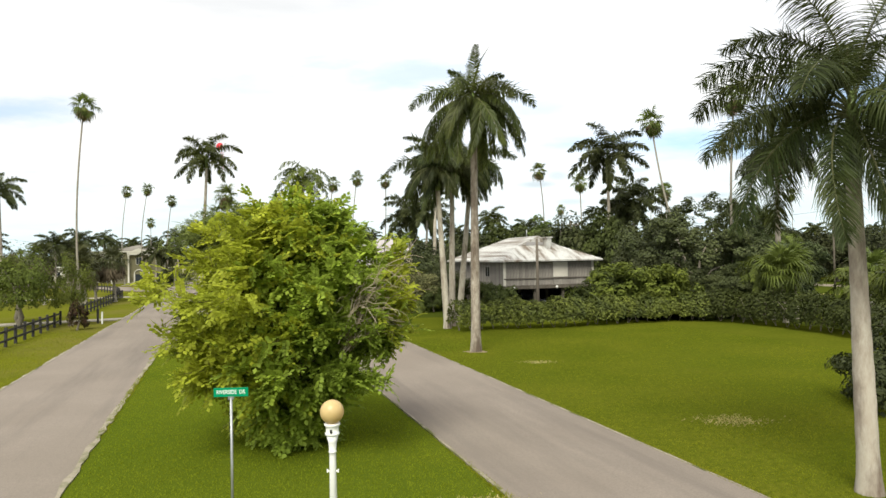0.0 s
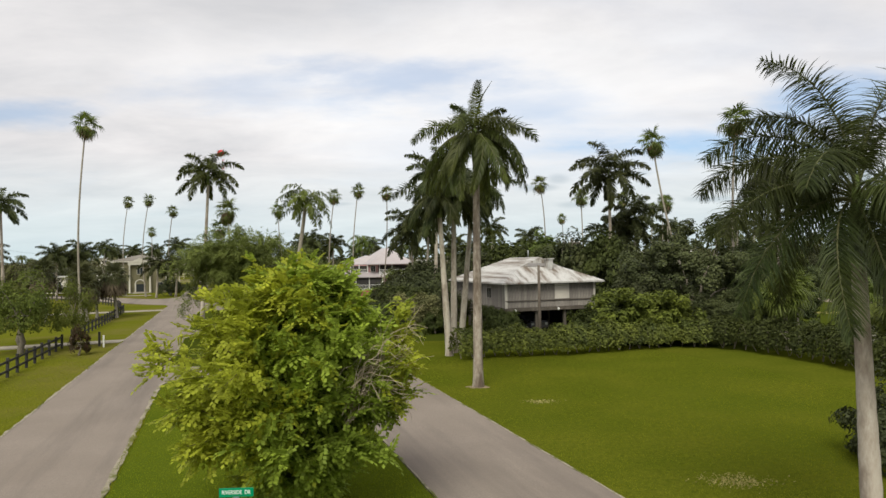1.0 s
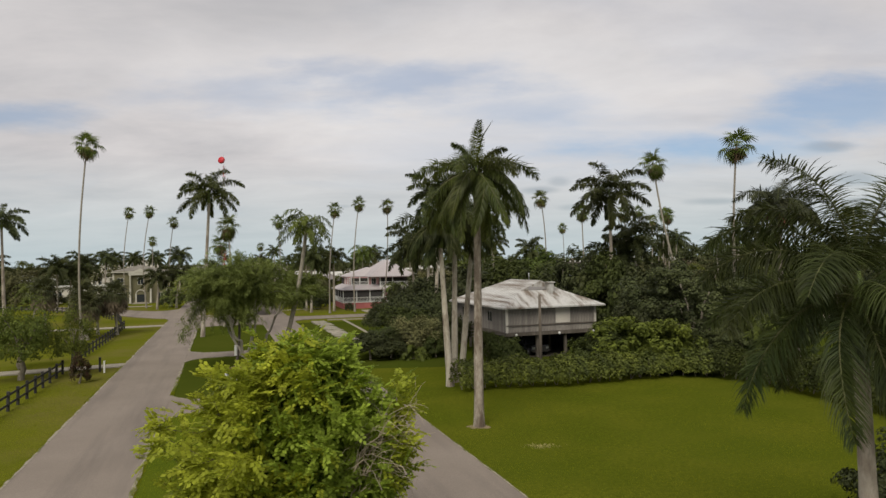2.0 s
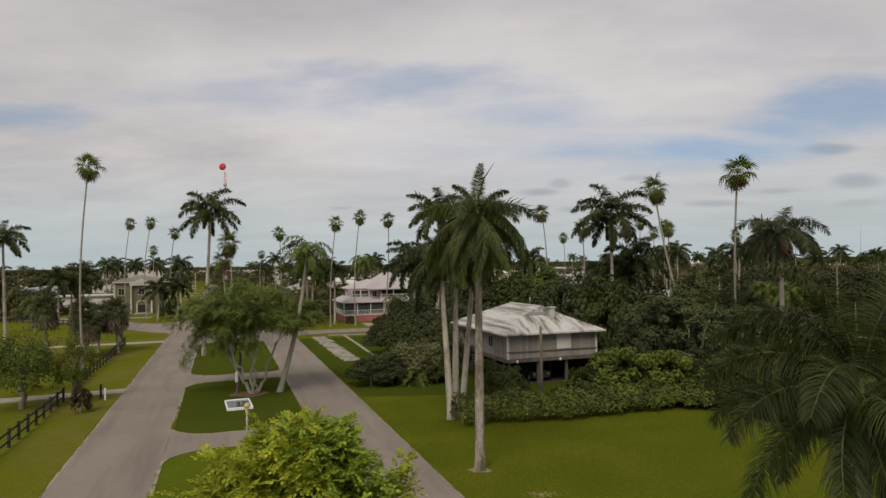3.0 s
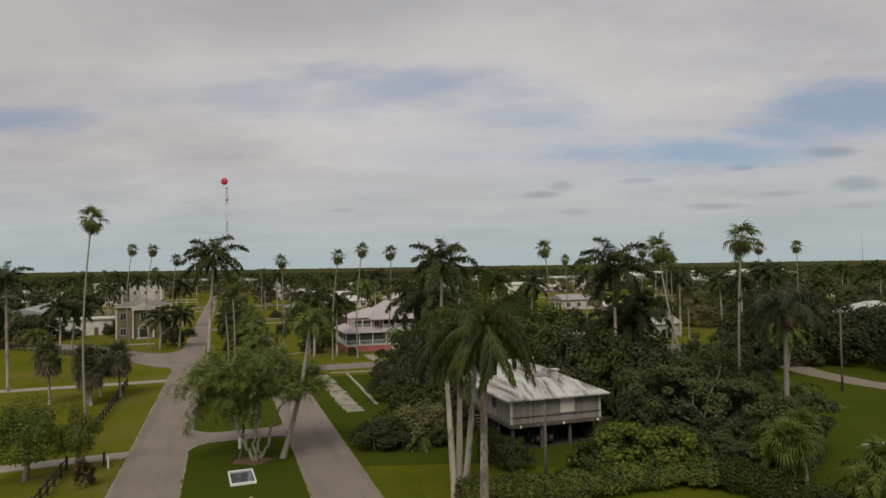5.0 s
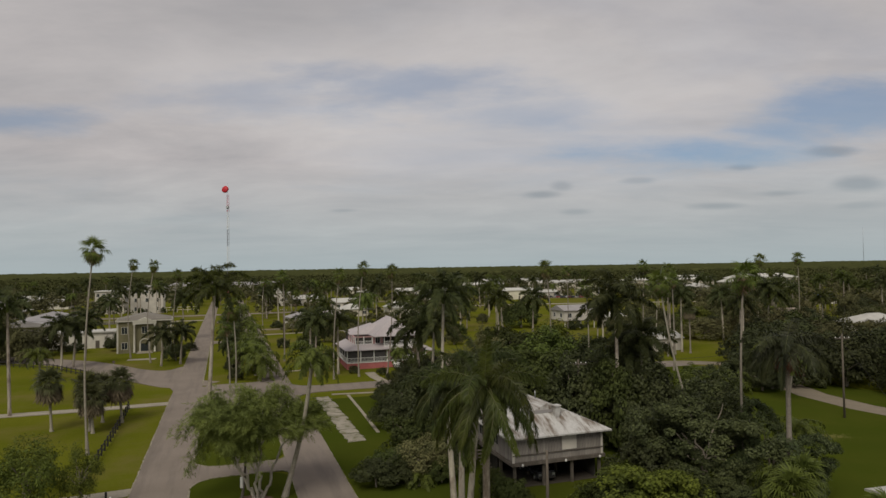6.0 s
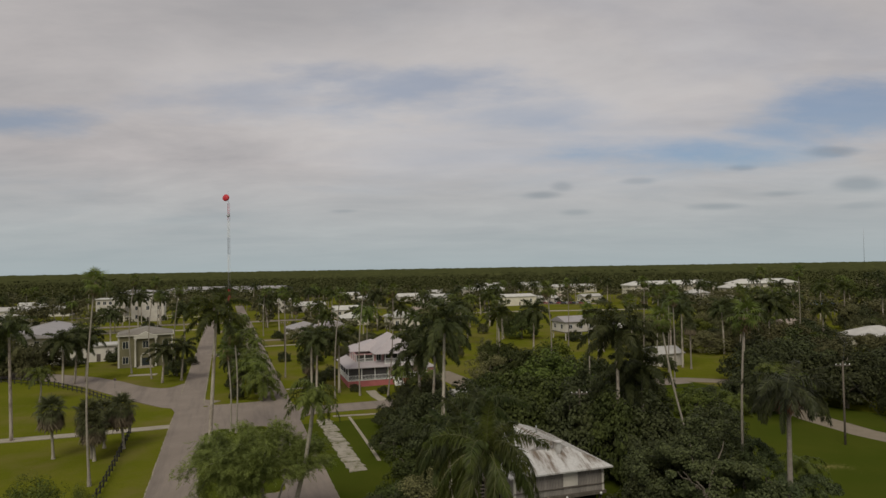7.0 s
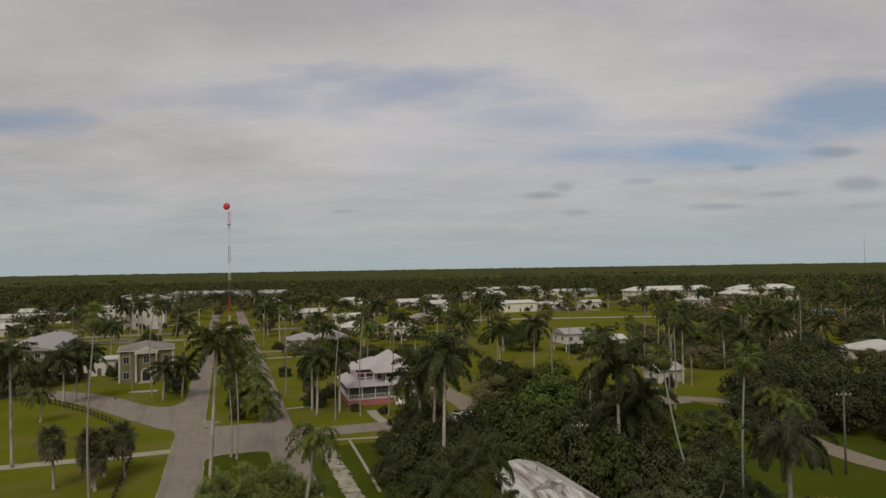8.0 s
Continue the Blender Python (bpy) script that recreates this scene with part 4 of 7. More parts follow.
FROND_RUST = material("rusty_dead_frond", (0.2, 0.085, 0.05), 0.9, vary=(0.12, 0.06, 0.04), scale=1.5, island=0.6)
FROND_SHADE = material("shaded_green_frond", (0.028, 0.033, 0.014), 0.5, vary=(0.045, 0.05, 0.018), scale=0.6, island=0.6, per_object=0.3, through=0.2, sheen=0.25)


def drooping(count, start, low=12, high=38, length=4.0):
    """A ring of hanging fronds under the arching ones."""
    rng = np.random.default_rng(count * 7 + int(start))
    made = []
    for i in range(count):
        el = rng.uniform(low, high)
        made.append((start + i * 360 / count + rng.uniform(-8, 8), el, -(el + rng.uniform(82, 96)), rng.uniform(0.42, 0.72), length * rng.uniform(0.9, 1.08), 1.9))
    return made


# the one beside the walk: erect leaves, arching ones and long hanging ones with gaps between
LAWN_SET = [(165, 78, -112, 1.2, 3.6, 0.9), (187, 81, -84, 1.7, 3.65, 0.8), (350, 81, -70, 1.9, 3.6, 0.6), (330, 74, -100, 1.5, 3.8, 0.7), (60, 72, -100, 1.3, 3.8, 0.8), (165, 52, -112, 1.1, 3.8, 1.0), (150, 28, -90, 1.0, 3.6, 1.2),
            (172, 34, -100, 0.9, 3.5, 1.2), (178, 16, -98, 0.55, 3.7, 1.4), (240, 8, -96, 0.3, 3.7, 1.5), (225, 62, -128, 0.9, 3.3, 1.0), (205, 6, -96, 0.4, 3.5, 1.5),
            (345, 48, -110, 1.1, 3.8, 1.0), (0, 25, -95, 0.9, 3.7, 1.2), (320, 20, -98, 0.5, 3.7, 1.4), (30, 30, -100, 0.8, 3.7, 1.2), (60, 10, -98, 0.5, 3.6, 1.4),
            (138, 62, -112, 1.3, 3.8, 0.9), (250, 38, -118, 0.7, 3.5, 1.2), (280, 24, -108, 0.5, 3.6, 1.4), (100, 38, -105, 1.0, 3.7, 1.1), (120, 14, -98, 0.5, 3.6, 1.4), (268, 6, -96, 0.35, 3.6, 1.5)]
royal_near(9.2, 14.1, 6.9, (-0.15, 0.05), LAWN_SET, "royal palm with a pale ringed trunk standing on the lawn", None, 1, 0.84, None, FROND_DEEP, 220, 0.86, 0.024)
ARCHING = [(172, 42, -96, 1.0, 4.3, 0.95), (6, 44, -98, 1.0, 4.2, 0.95), (120, 50, -105, 1.0, 4.1, 1.0), (60, 48, -105, 1.0, 4.1, 1.0), (232, 56, -125, 0.9, 4.0, 1.0), (305, 54, -125, 0.9, 4.0, 1.0)]
ERECT = [(262, 85, -32, 1.6, 3.0, 0.25), (150, 78, -70, 1.3, 2.7, 0.9), (20, 72, -80, 1.2, 2.6, 0.9)]
royal_near(1.75, 36.05, 12.6, (0.1, 0.1), ERECT + ARCHING + drooping(24, 5, -2, 52, 4.7), "tall royal palm with a stained trunk alone on the lawn", 0, 2, 1.0, STAINED_TRUNK, None, 130, 0.8, 0.05, 0.0, 0.45)
for x, y, h, ln, sd in ((0.25, 47.9, 10.3, (-0.55, 0.3), 3), (0.6, 49.5, 10.6, (0.2, 0.5), 4), (1.2, 52.3, 11.6, (1.15, 0.3), 5)):
    royal_near(x, y, h, ln, ERECT[1:] + [(a + 40 * sd, e, f, b, l, g) for a, e, f, b, l, g in ARCHING] + drooping(17, 11 * sd, 5, 55, 4.2), "leaning royal palm in a close group by the hedge", 60 * sd if sd == 4 else None, sd, 0.95, None, FROND_DEEP, 110, 0.82, 0.055, 0.0, 0.5)
royal_near(28.2, 54.3, 12.4, (0.1, 0), [(40, 74, -70, 1.2, 3.0, 0.6)] + [(a + 25, e, f, b, l * 1.05, g) for a, e, f, b, l, g in ARCHING] + [(a * 47.0, 24, -100, 0.7, 3.8, 1.2) for a in range(9)] + drooping(14, 3, 5, 40, 4.3),
           "dark royal palm with rust-brown leaf bases among dense trees", None, 6, 0.95, PALM_TRUNK, FROND_SHADE, 95, 0.85, 0.06, 1.6)

# slender tall fan palms
for x, y, h, ln, bow, s in ((-41.7, 74, 23.4, (0.6, 0), -0.5, 1.35), (-77, 156, 22.6, (0.6, 0), -0.8, 1.25), (-68.5, 148, 22.2, (0.8, 0), -0.9, 1.25), (-65.5, 154, 20, (0.8, 0), -0.6, 1.25),
                            (-86, 190, 17, (0, 0), 0, 1.3), (-180, 339, 16.5, (0, 0), 0, 1.6), (-37.5, 147, 19.2, (-0.2, 0), 0.2, 1.4), (-21.8, 122, 19.6, (1.2, 0), -0.4, 1.3),
                            (-17.4, 124.4, 20.8, (1.0, 0), -0.5, 1.25), (-12, 124.1, 20.2, (1.2, 0), 0.4, 1.2), (17.2, 115, 20.3, (0.2, 0), 0.9, 1.35), (26.6, 67.2, 18.9, (-4.9, -1.0), -0.7, 1.3),
                            (26.9, 59.6, 19.6, (0.4, 0), -0.4, 1.35), (43.7, 126, 17.6, (0, 0), 0.2, 1.35), (-32.4, 97.2, 15.2, (-0.2, 0), 0.3, 1.6), (-33.6, 98.2, 12.6, (-0.5, 0), 0.3, 1.4),
                            (-69, 240, 16.3, (0.6, 0), -0.3, 1.4), (36, 195, 19, (0, 0), 0.3, 1.4), (88, 185, 21.5, (1.5, 0), 0.4, 1.6), (103, 190, 21.8, (0, 0), 0.3, 1.6), (14, 190, 14.5, (0, 0), 0.2, 1.4),
                            (22.5, 105, 17.0, (0, 0), 0.2, 1.3), (33, 118, 17.6, (0, 0), 0.4, 1.35), (74, 165, 17.5, (0.5, 0), 0.3, 1.4), (120, 240, 17, (0, 0), 0.5, 1.4)):
    palm("fan", x, y, h, ln, bow, s, group="tall fan palms")
# royal palms farther off
for kind, x, y, h, ln, s in (("royal", -31.8, 84.5, 17.6, (1.0, 0), 1.2), ("royal_dark", -64.6, 94.5, 15.2, (-0.4, 0), 1.05), ("royal_dark", -1.2, 79.0, 16.4, (0.5, 0), 1.2), ("royal_dark", -2.9, 98.5, 11.0, (0.6, 0), 1.2),
                             ("royal_dark", -4.7, 103.5, 10.4, (-0.5, 0), 1.4), ("royal_dark", -26, 125.5, 9.6, (0.2, 0), 1.05), ("royal_dark", -28, 130.5, 9.6, (0, 0), 1.05),
                             ("royal_dark", 19.6, 75.5, 15.5, (-0.1, 0), 1.3), ("royal_dark", 22.8, 175, 10.8, (0.3, 0), 1.4), ("royal_dark", 23.5, 80, 10.5, (0.3, 0), 1.2),
                             ("royal_dark", -83.6, 139, 8.2, (0, 0), 1.15), ("royal_dark", -82.8, 142, 7.6, (0.5, 0), 1.15), ("royal_dark", -82.0, 145, 9.0, (0.6, 0), 1.15), ("royal_dark", -63.4, 142, 5.8, (0.4, 0), 1.1),
                             ("royal_dark", -60.4, 145, 6.4, (0.4, 0), 1.0), ("royal_dark", -106, 150, 8.5, (0, 0), 1.3), ("fan", 49.3, 145.6, 19.6, (0.4, 0), 1.3), ("fan", 52.0, 148.6, 18.6, (-0.4, 0), 1.3), ("fan", 47.0, 147.0, 18.0, (0.8, 0), 1.25), ("royal_dark", 55.0, 152.6, 12.6, (0, 0), 1.0),
                             ("fan", 45.2, 150.7, 20.4, (0.6, 0), 1.3), ("royal_dark", -100, 190, 11, (0, 0), 1.1), ("royal_dark", -22, 128, 9.4, (0, 0), 1.0), ("royal_dark", -157, 308, 13, (0, 0), 1.3),
                             ("royal_dark", -136, 282, 12, (0, 0), 1.3), ("royal_dark", -128, 285, 12.5, (0, 0), 1.3), ("royal_dark", 60, 175, 12, (0, 0), 1.2), ("royal_dark", 58, 128, 12, (0.4, 0), 1.1)):
    palm(kind, x, y, h, ln, 0.0, s)
# leaning and arching ones, the palms of the median and gardens
palm("coconut", -15.4, 59.4, 13.0, (2.7, 0.3), 0.35, 0.95, "leaning coconut palm on the grass island", thick=1.4)
for x, y, h, s in ((-36.2, 122.5, 3.8, 1.45), (-38.5, 128, 5.4, 1.45), (-40.6, 134, 4.8, 1.4), (-43.0, 141, 5.2, 1.3), (-46, 149, 5.5, 1.0), (-52, 172, 5.5, 1.0), (-58, 186, 5.5, 1.0), (-64, 205, 5.5, 1.0),
                   (-72, 226, 7, 1.0), (-79, 246, 7, 1.0), (-78.5, 123, 5.6, 1.0), (50.5, 97, 7.0, 1.05), (33, 62, 5.0, 0.8), (-4.8, 127.6, 3.6, 0.9), (-9.6, 126.0, 4.6, 0.9)):
    palm("coconut", x, y, h, (RNG.normal() * 0.5, RNG.normal() * 0.4), 0.3, s)
palm("coconut", -3.2, 61.9, 0.7, (0.1, 0), 0.0, 0.62, "low spiky palm among shrubs by the lane")
palm("coconut", 52.9, 106.4, 6.5, (0.5, 0), 0.3, 1.25)
palm("coconut", 45.0, 104.0, 2.5, (0.5, 0), 0.1, 1.1)
for x, y, h, s in ((21.6, 82.0, 8.5, 1.25), (-150, 296, 10.5, 1.2), (-142, 298, 11.5, 1.2), (-134, 300, 11, 1.2)):
    palm("royal_dark", x, y, h, (RNG.normal() * 0.4, 0), 0.0, s)
palm("date", 16.4, 75, 7.0, (0.2, 0), 0.0, 0.9)
for x, y, h, s in ((-47.6, 85.2, 5.8, 1.35), (-46.6, 84.0, 4.6, 1.25), (-45.6, 89.6, 5.6, 1.35), (-52.6, 85, 6.4, 1.3), (-48.5, 90, 5.0, 1.2), (-29, 133, 5.0, 1.0), (-6.4, 130, 5.6, 1.0), (38, 165, 9, 1.2), (56, 150, 10, 1.1)):
    palm("sabal", x, y, h, (RNG.normal() * 0.25, 0), 0.0, s, group="cabbage palms")
for x, y, h, s in ((25.2, 47.6, 3.9, 1.1), (27.6, 38.5, 3.6, 1.1), (27.4, 50, 4.2, 1.1), (29.4, 43.5, 3.8, 1.0), (28.6, 35.0, 3.4, 1.1), (31.2, 41.0, 4.0, 1.1)):
    palm("sabal_light", x, y, h, (RNG.normal() * 0.2, 0), 0.0, s, group="fan palms behind the hedge")

for x, y, h, s in ((27.0, 42.0, 3.2, 0.85), (25.4, 49.8, 4.2, 0.9)):
    palm("coconut", x, y, h, (RNG.normal() * 0.3, RNG.normal() * 0.3), 0.1, s, "low feathery yellowish-green palm behind the hedge", "fan palms behind the hedge")
# ---- broad-leaved trees, bushes, hedges ----
CROWNS = {}


def crown_set(key, mat, seeds, clumps, per, radii, clump_r, leaf, **kw):
    CROWNS[key] = [make_crown(key + "_crown", s, mat, clumps, per, radii, clump_r, leaf, **kw) for s in seeds]


crown_set("mid", LEAF_MID, (1, 2, 3), 150, 60, (1, 1, 0.8), 0.2, 0.085)
crown_set("dark", LEAF_DARK, (4, 5, 6), 150, 60, (1, 1, 0.8), 0.2, 0.085)
crown_set("yellow", LEAF_YELLOW, (7, 8), 120, 60, (1, 1, 0.85), 0.22, 0.1)
crown_set("airy", LEAF_AIRY, (11, 12), 95, 60, (1, 1, 0.85), 0.24, 0.065, hollow=0.3)
crown_set("brown", LEAF_BROWN, (9,), 110, 50, (1, 1, 0.8), 0.22, 0.09)
crown_set("bright", LEAF_BRIGHT, (14, 15), 150, 60, (1, 1, 0.75), 0.17, 0.075)
crown_set("rounded", LEAF_ROUND, (24, 25), 420, 110, (1, 1, 0.9), 0.1, 0.038, hollow=0.75, floor=-0.7)
crown_set("town", LEAF_TOWN, (34, 35, 36), 150, 60, (1, 1, 0.8), 0.2, 0.085)
crown_set("red", LEAF_RED, (10,), 60, 50, (1, 1, 1), 0.25, 0.12)
TREE_COUNT = [0]
TREE_WORDS = {"mid": "leafy green shade tree among the houses", "dark": "dense dark green broad-leaved tree", "yellow": "yellowish-green leafy shrub among the trees", "brown": "thinning tree with brownish foliage",
              "bright": "broad bright green tree behind the houses", "rounded": "big rounded grey-green tree with dense small leaves", "town": "dull green shade tree among the houses", "airy": "open leafy tree with small light leaves", "red": "dark red-leaved garden shrub"}


def tree(kind, x, y, height, radius, squat=1.0, stem=0.35, label="", category="tree", group="trees of the town", bare=False):
    """A tree or bush with a crown of leaf clumps on limbs; stem: the share of its height below the crown's middle."""
    TREE_COUNT[0] += 1
    i = TREE_COUNT[0]
    rng = np.random.default_rng(100 + i)
    top = tagged(empty("tree" if category == "tree" else "bush", x, y), label or TREE_WORDS[kind], category, group)
    data, clumps = CROWNS[kind][i % len(CROWNS[kind])]
    half = height * (1 - stem) / 0.98
    mid = height - half * 0.98
    spin = rng.uniform(0, 360)
    m = pose(0, 0, mid, 0, 0, spin) @ Matrix.Diagonal((radius, radius * rng.uniform(0.85, 1.1), half, 1))
    lines = [limb(rng, (0, 0, -0.2), (rng.normal() * 0.1, rng.normal() * 0.1, mid * 0.7 + 0.1), 0.035 * height + 0.03, 0.024 * height, 5, 0)]
    start = lines[0][0][-1]
    for c in clumps[rng.choice(len(clumps), 9, replace=False)]:
        end = np.array(m @ Vector(c))
        reach = 0.68 if kind == "rounded" else 0.85
        lines.append(limb(rng, start, start + (end - start) * reach, 0.014 * height, 0.004 * height, 6, 0.08))
    part("trunk", tubes_mesh("trunk", lines, BARK, 5), None, top)
    part("crown", data, None, top, "", m)
    return top


def hedge(name, pts, half, height, mat, seed, leaf, density, label):
    """A clipped but uneven hedge along a line: leaves over a rounded body, with stems within."""
    rng = np.random.default_rng(seed)
    c = np.asarray(pts, float)
    seg = np.linalg.norm(np.diff(c, axis=0), axis=1)
    at = np.concatenate([[0], np.cumsum(seg)])
    n = int(at[-1] * density)
    k = rng.uniform(0, at[-1], n)
    p = np.stack([np.interp(k, at, c[:, i]) for i in range(2)], 1)
    d = np.stack([np.interp(k, at, np.gradient(c[:, i], at)) for i in range(2)], 1)
    d /= np.linalg.norm(d, axis=1)[:, None]
    w = rng.uniform(-0.12, 1.12, n) * np.pi
    swell = 1 + 0.13 * np.sin(k * 1.7) + 0.1 * np.sin(k * 4.1 + 1) + 0.06 * np.sin(k * 9.3)
    rr = rng.uniform(0.72, 1.04, n) * swell
    off = np.cos(w) * half * rr
    z = np.clip(height * 0.42 + np.sin(w) * height * 0.58 * rr, 0.03, None)
    nrm2 = np.stack([-d[:, 1], d[:, 0]], 1)
    places = np.concatenate([p + nrm2 * off[:, None], z[:, None]], 1)
    nm = np.concatenate([nrm2 * np.cos(w)[:, None], np.sin(w)[:, None] + 0.35], 1) + rng.normal(size=(n, 3)) * 0.45
    nm /= np.linalg.norm(nm, axis=1)[:, None]
    v, f = leaf_quads(places, nm, leaf, rng, 0.6)
    top = tagged(empty(name, *pts[0]), label, "hedge")
    off0 = np.array([*pts[0], 0])
    part("foliage", mesh_of("foliage", v - off0, f, mat), None, top)["kind"] = "stuff"
    stems = []
    for s in np.arange(0.5, at[-1], 0.9):
        q = np.array([np.interp(s, at, c[:, 0]), np.interp(s, at, c[:, 1]), 0]) - off0
        for _ in range(2):
            stems.append(limb(rng, q + [0, 0, -0.1], q + np.array([rng.normal() * half * 0.5, rng.normal() * half * 0.5, height * 0.8]), 0.03, 0.01, 4, 0))
    part("inner_wood", tubes_mesh("inner_wood", stems, BARK, 4), None, top)["kind"] = "stuff"
    return top


def pinnate_leaves(rng, places, ways, size, leaflets=9, slim=0.23):
    """Compound leaves: pairs of leaflets along an arching stalk. (verts, tris)"""
    n = len(places)
    ways = ways / (np.linalg.norm(ways, axis=1)[:, None] + 1e-9)
    side = np.cross(ways, np.array([0, 0, 1.0]) + rng.normal(size=(n, 3)) * 0.25)
    side /= np.linalg.norm(side, axis=1)[:, None] + 1e-9
    up = np.cross(side, ways)
    ln = size * rng.uniform(0.7, 1.25, n)
    out = []
    for j in range(leaflets):
        k = 0.18 + 0.82 * (j // 2) / max(1, (leaflets - 1) // 2)
        sg = 0.0 if j == leaflets - 1 else (1.0 if j % 2 == 0 else -1.0)
        base = places + ways * (ln * k)[:, None] + np.array([0, 0, -1.0]) * (ln * 0.22 * k * k)[:, None]
        d = ways * (0.55 if sg else 1.0) + side * sg + np.array([0, 0, -0.16]) + rng.normal(size=(n, 3)) * 0.16
        d /= np.linalg.norm(d, axis=1)[:, None]
        wv = np.cross(up, d)
        wv /= np.linalg.norm(wv, axis=1)[:, None] + 1e-9
        l, w = ln * 0.31, ln * slim
        mid = base + d * (l * 0.5)[:, None]
        out.append(np.stack([base, mid + wv * (w * 0.5)[:, None], base + d * l[:, None] - up * (l * 0.12)[:, None], mid - wv * (w * 0.5)[:, None]], 1))
    verts = np.concatenate(out).reshape(-1, 3)
    o = np.arange(n * leaflets)[:, None] * 4
    return verts, np.concatenate([o + np.array([[0, 1, 2]]), o + np.array([[0, 2, 3]])], 1).reshape(-1, 3)


def median_tree():
    """The big light green tree on the near grass strip, with bare twigs on one side."""
    rng = np.random.default_rng(21)
    top = tagged(empty("tree", -4.4, 18.5), "bushy light green tree with compound leaves on the grass median", "tree")
    trunk = [limb(rng, (0.1, 0, -0.2), (0.2, 0, 1.6), 0.16, 0.12, 5, 0), limb(rng, (-0.25, 0.1, -0.2), (-0.7, 0.1, 1.5), 0.1, 0.07, 5, 0)]
    shoots = []
    for i in range(150):
        az, k = i * 2.399, (i + 0.5) / 150
        z = 0.35 + 6.7 * (1 - k) ** 0.9
        reach = np.interp(z, [0.3, 1.0, 1.9, 3.2, 4.6, 5.6, 6.4, 7.1], [1.6, 2.4, 3.0, 3.4, 3.05, 2.3, 1.5, 0.6]) * (rng.uniform(0.72, 1.1) if i % 3 else rng.uniform(0.4, 0.7)) * (1.2 if i % 11 == 4 else 1.0)
        if z < 1.9 and math.cos(az) > 0.1:
            reach *= 0.5
        elif z < 1.5:
            reach *= 0.72
        if z < 1.6 and math.sin(az) < 0:
            reach *= 0.6
        if z > 4.0 and math.cos(az) < 0:
            reach *= 1.22
        rad = np.array([math.cos(az), math.sin(az), 0.25 if z > 2 else -0.1])
        end = np.array([math.cos(az) * reach + 0.25 * max(0, z - 4.5) / 2.5, math.sin(az) * reach * 0.85, z + rng.normal() * 0.2])
        end[2] = max(0.35, end[2])
        st = np.array([0.2 + rng.normal() * 0.15, rng.normal() * 0.1 + 0.3, min(max(0.6, z * 0.55), 3.4)])
        shoots.append((limb(rng, st, end, 0.022, 0.006, 8, 0.14), rad))
    # a thin wing of light shoots among the bare twigs on one side
    for i in range(20):
        end = np.array([rng.uniform(2.3, 3.5), rng.normal() * 0.8 - 0.5, rng.uniform(3.0, 6.0)])
        shoots.append((limb(rng, (1.2, rng.normal() * 0.2, rng.uniform(2.4, 3.6)), end, 0.016, 0.004, 8, 0.16), np.array([0.8, 0, 0.3])))
    part("trunk", tubes_mesh("trunk", trunk + [s for s, _ in shoots], BARK_DARK, 5), None, top, "dark branching trunk")
    places, ways = [], []
    for i, ((p, _), rad) in enumerate(shoots):
        count = 74 if i < 150 else 24
        k = rng.uniform(0.2, 1.0, count) ** 0.55 * 0.999
        idx = k * (len(p) - 1)
        q = np.stack([np.interp(idx, np.arange(len(p)), p[:, j]) for j in range(3)], 1)
        spread = rng.normal(size=(count, 3)) * 0.17 * (0.7 + 0.6 * (1 - k))[:, None]
        places.append(q + spread)
        w = rad * 0.9 + rng.normal(size=(count, 3)) * 0.75 + np.array([0, 0, 0.1])
        ways.append(w)
    places, ways = np.concatenate(places), np.concatenate(ways)
    keep = (places[:, 2] > 0.2) & (places[:, 0] < 4.4)
    places, ways = places[keep], ways[keep]
    young = -places[:, 0] * 0.75 - places[:, 1] * 0.25 + 0.25 * (places[:, 2] - 3.5) + 0.5 * np.sin(places[:, 1] * 2.1 + places[:, 2] * 1.7) + rng.normal(size=len(places)) * 0.5 + 3.2 * (places[:, 0] > 2.7) * (places[:, 2] > 2.8) > 0.6
    for chosen, mat, words in ((young, LEAF_YOUNG, "yellow-green young compound leaves"), (~young, LEAF_BUSH, "mid green compound leaves")):
        v, f = pinnate_leaves(rng, places[chosen], ways[chosen], 0.44, 11)
        part("foliage", mesh_of("foliage", v, f, mat), None, top, words)["kind"] = "stuff"
    twigs = []
    for i in range(34):
        a = np.array([1.6, rng.normal() * 0.3 - 0.9, rng.uniform(2.4, 3.2)])
        b = np.array([rng.uniform(2.5, 3.7), rng.normal() * 0.8 - 1.0, rng.uniform(3.0, 5.3)])
        p, r = limb(rng, a, b, 0.013, 0.005, 9, 0.26)
        twigs.append((p, r))
        for _ in range(5):
            s = p[rng.integers(2, 8)]
            twigs.append(limb(rng, s, s + rng.normal(size=3) * 0.35 + np.array([0.25, 0, 0.1]), 0.006, 0.0035, 5, 0.08))
    part("twig", tubes_mesh("twig", twigs, DEAD_TWIG, 4), None, top, "leafless pale brown twigs")


median_tree()


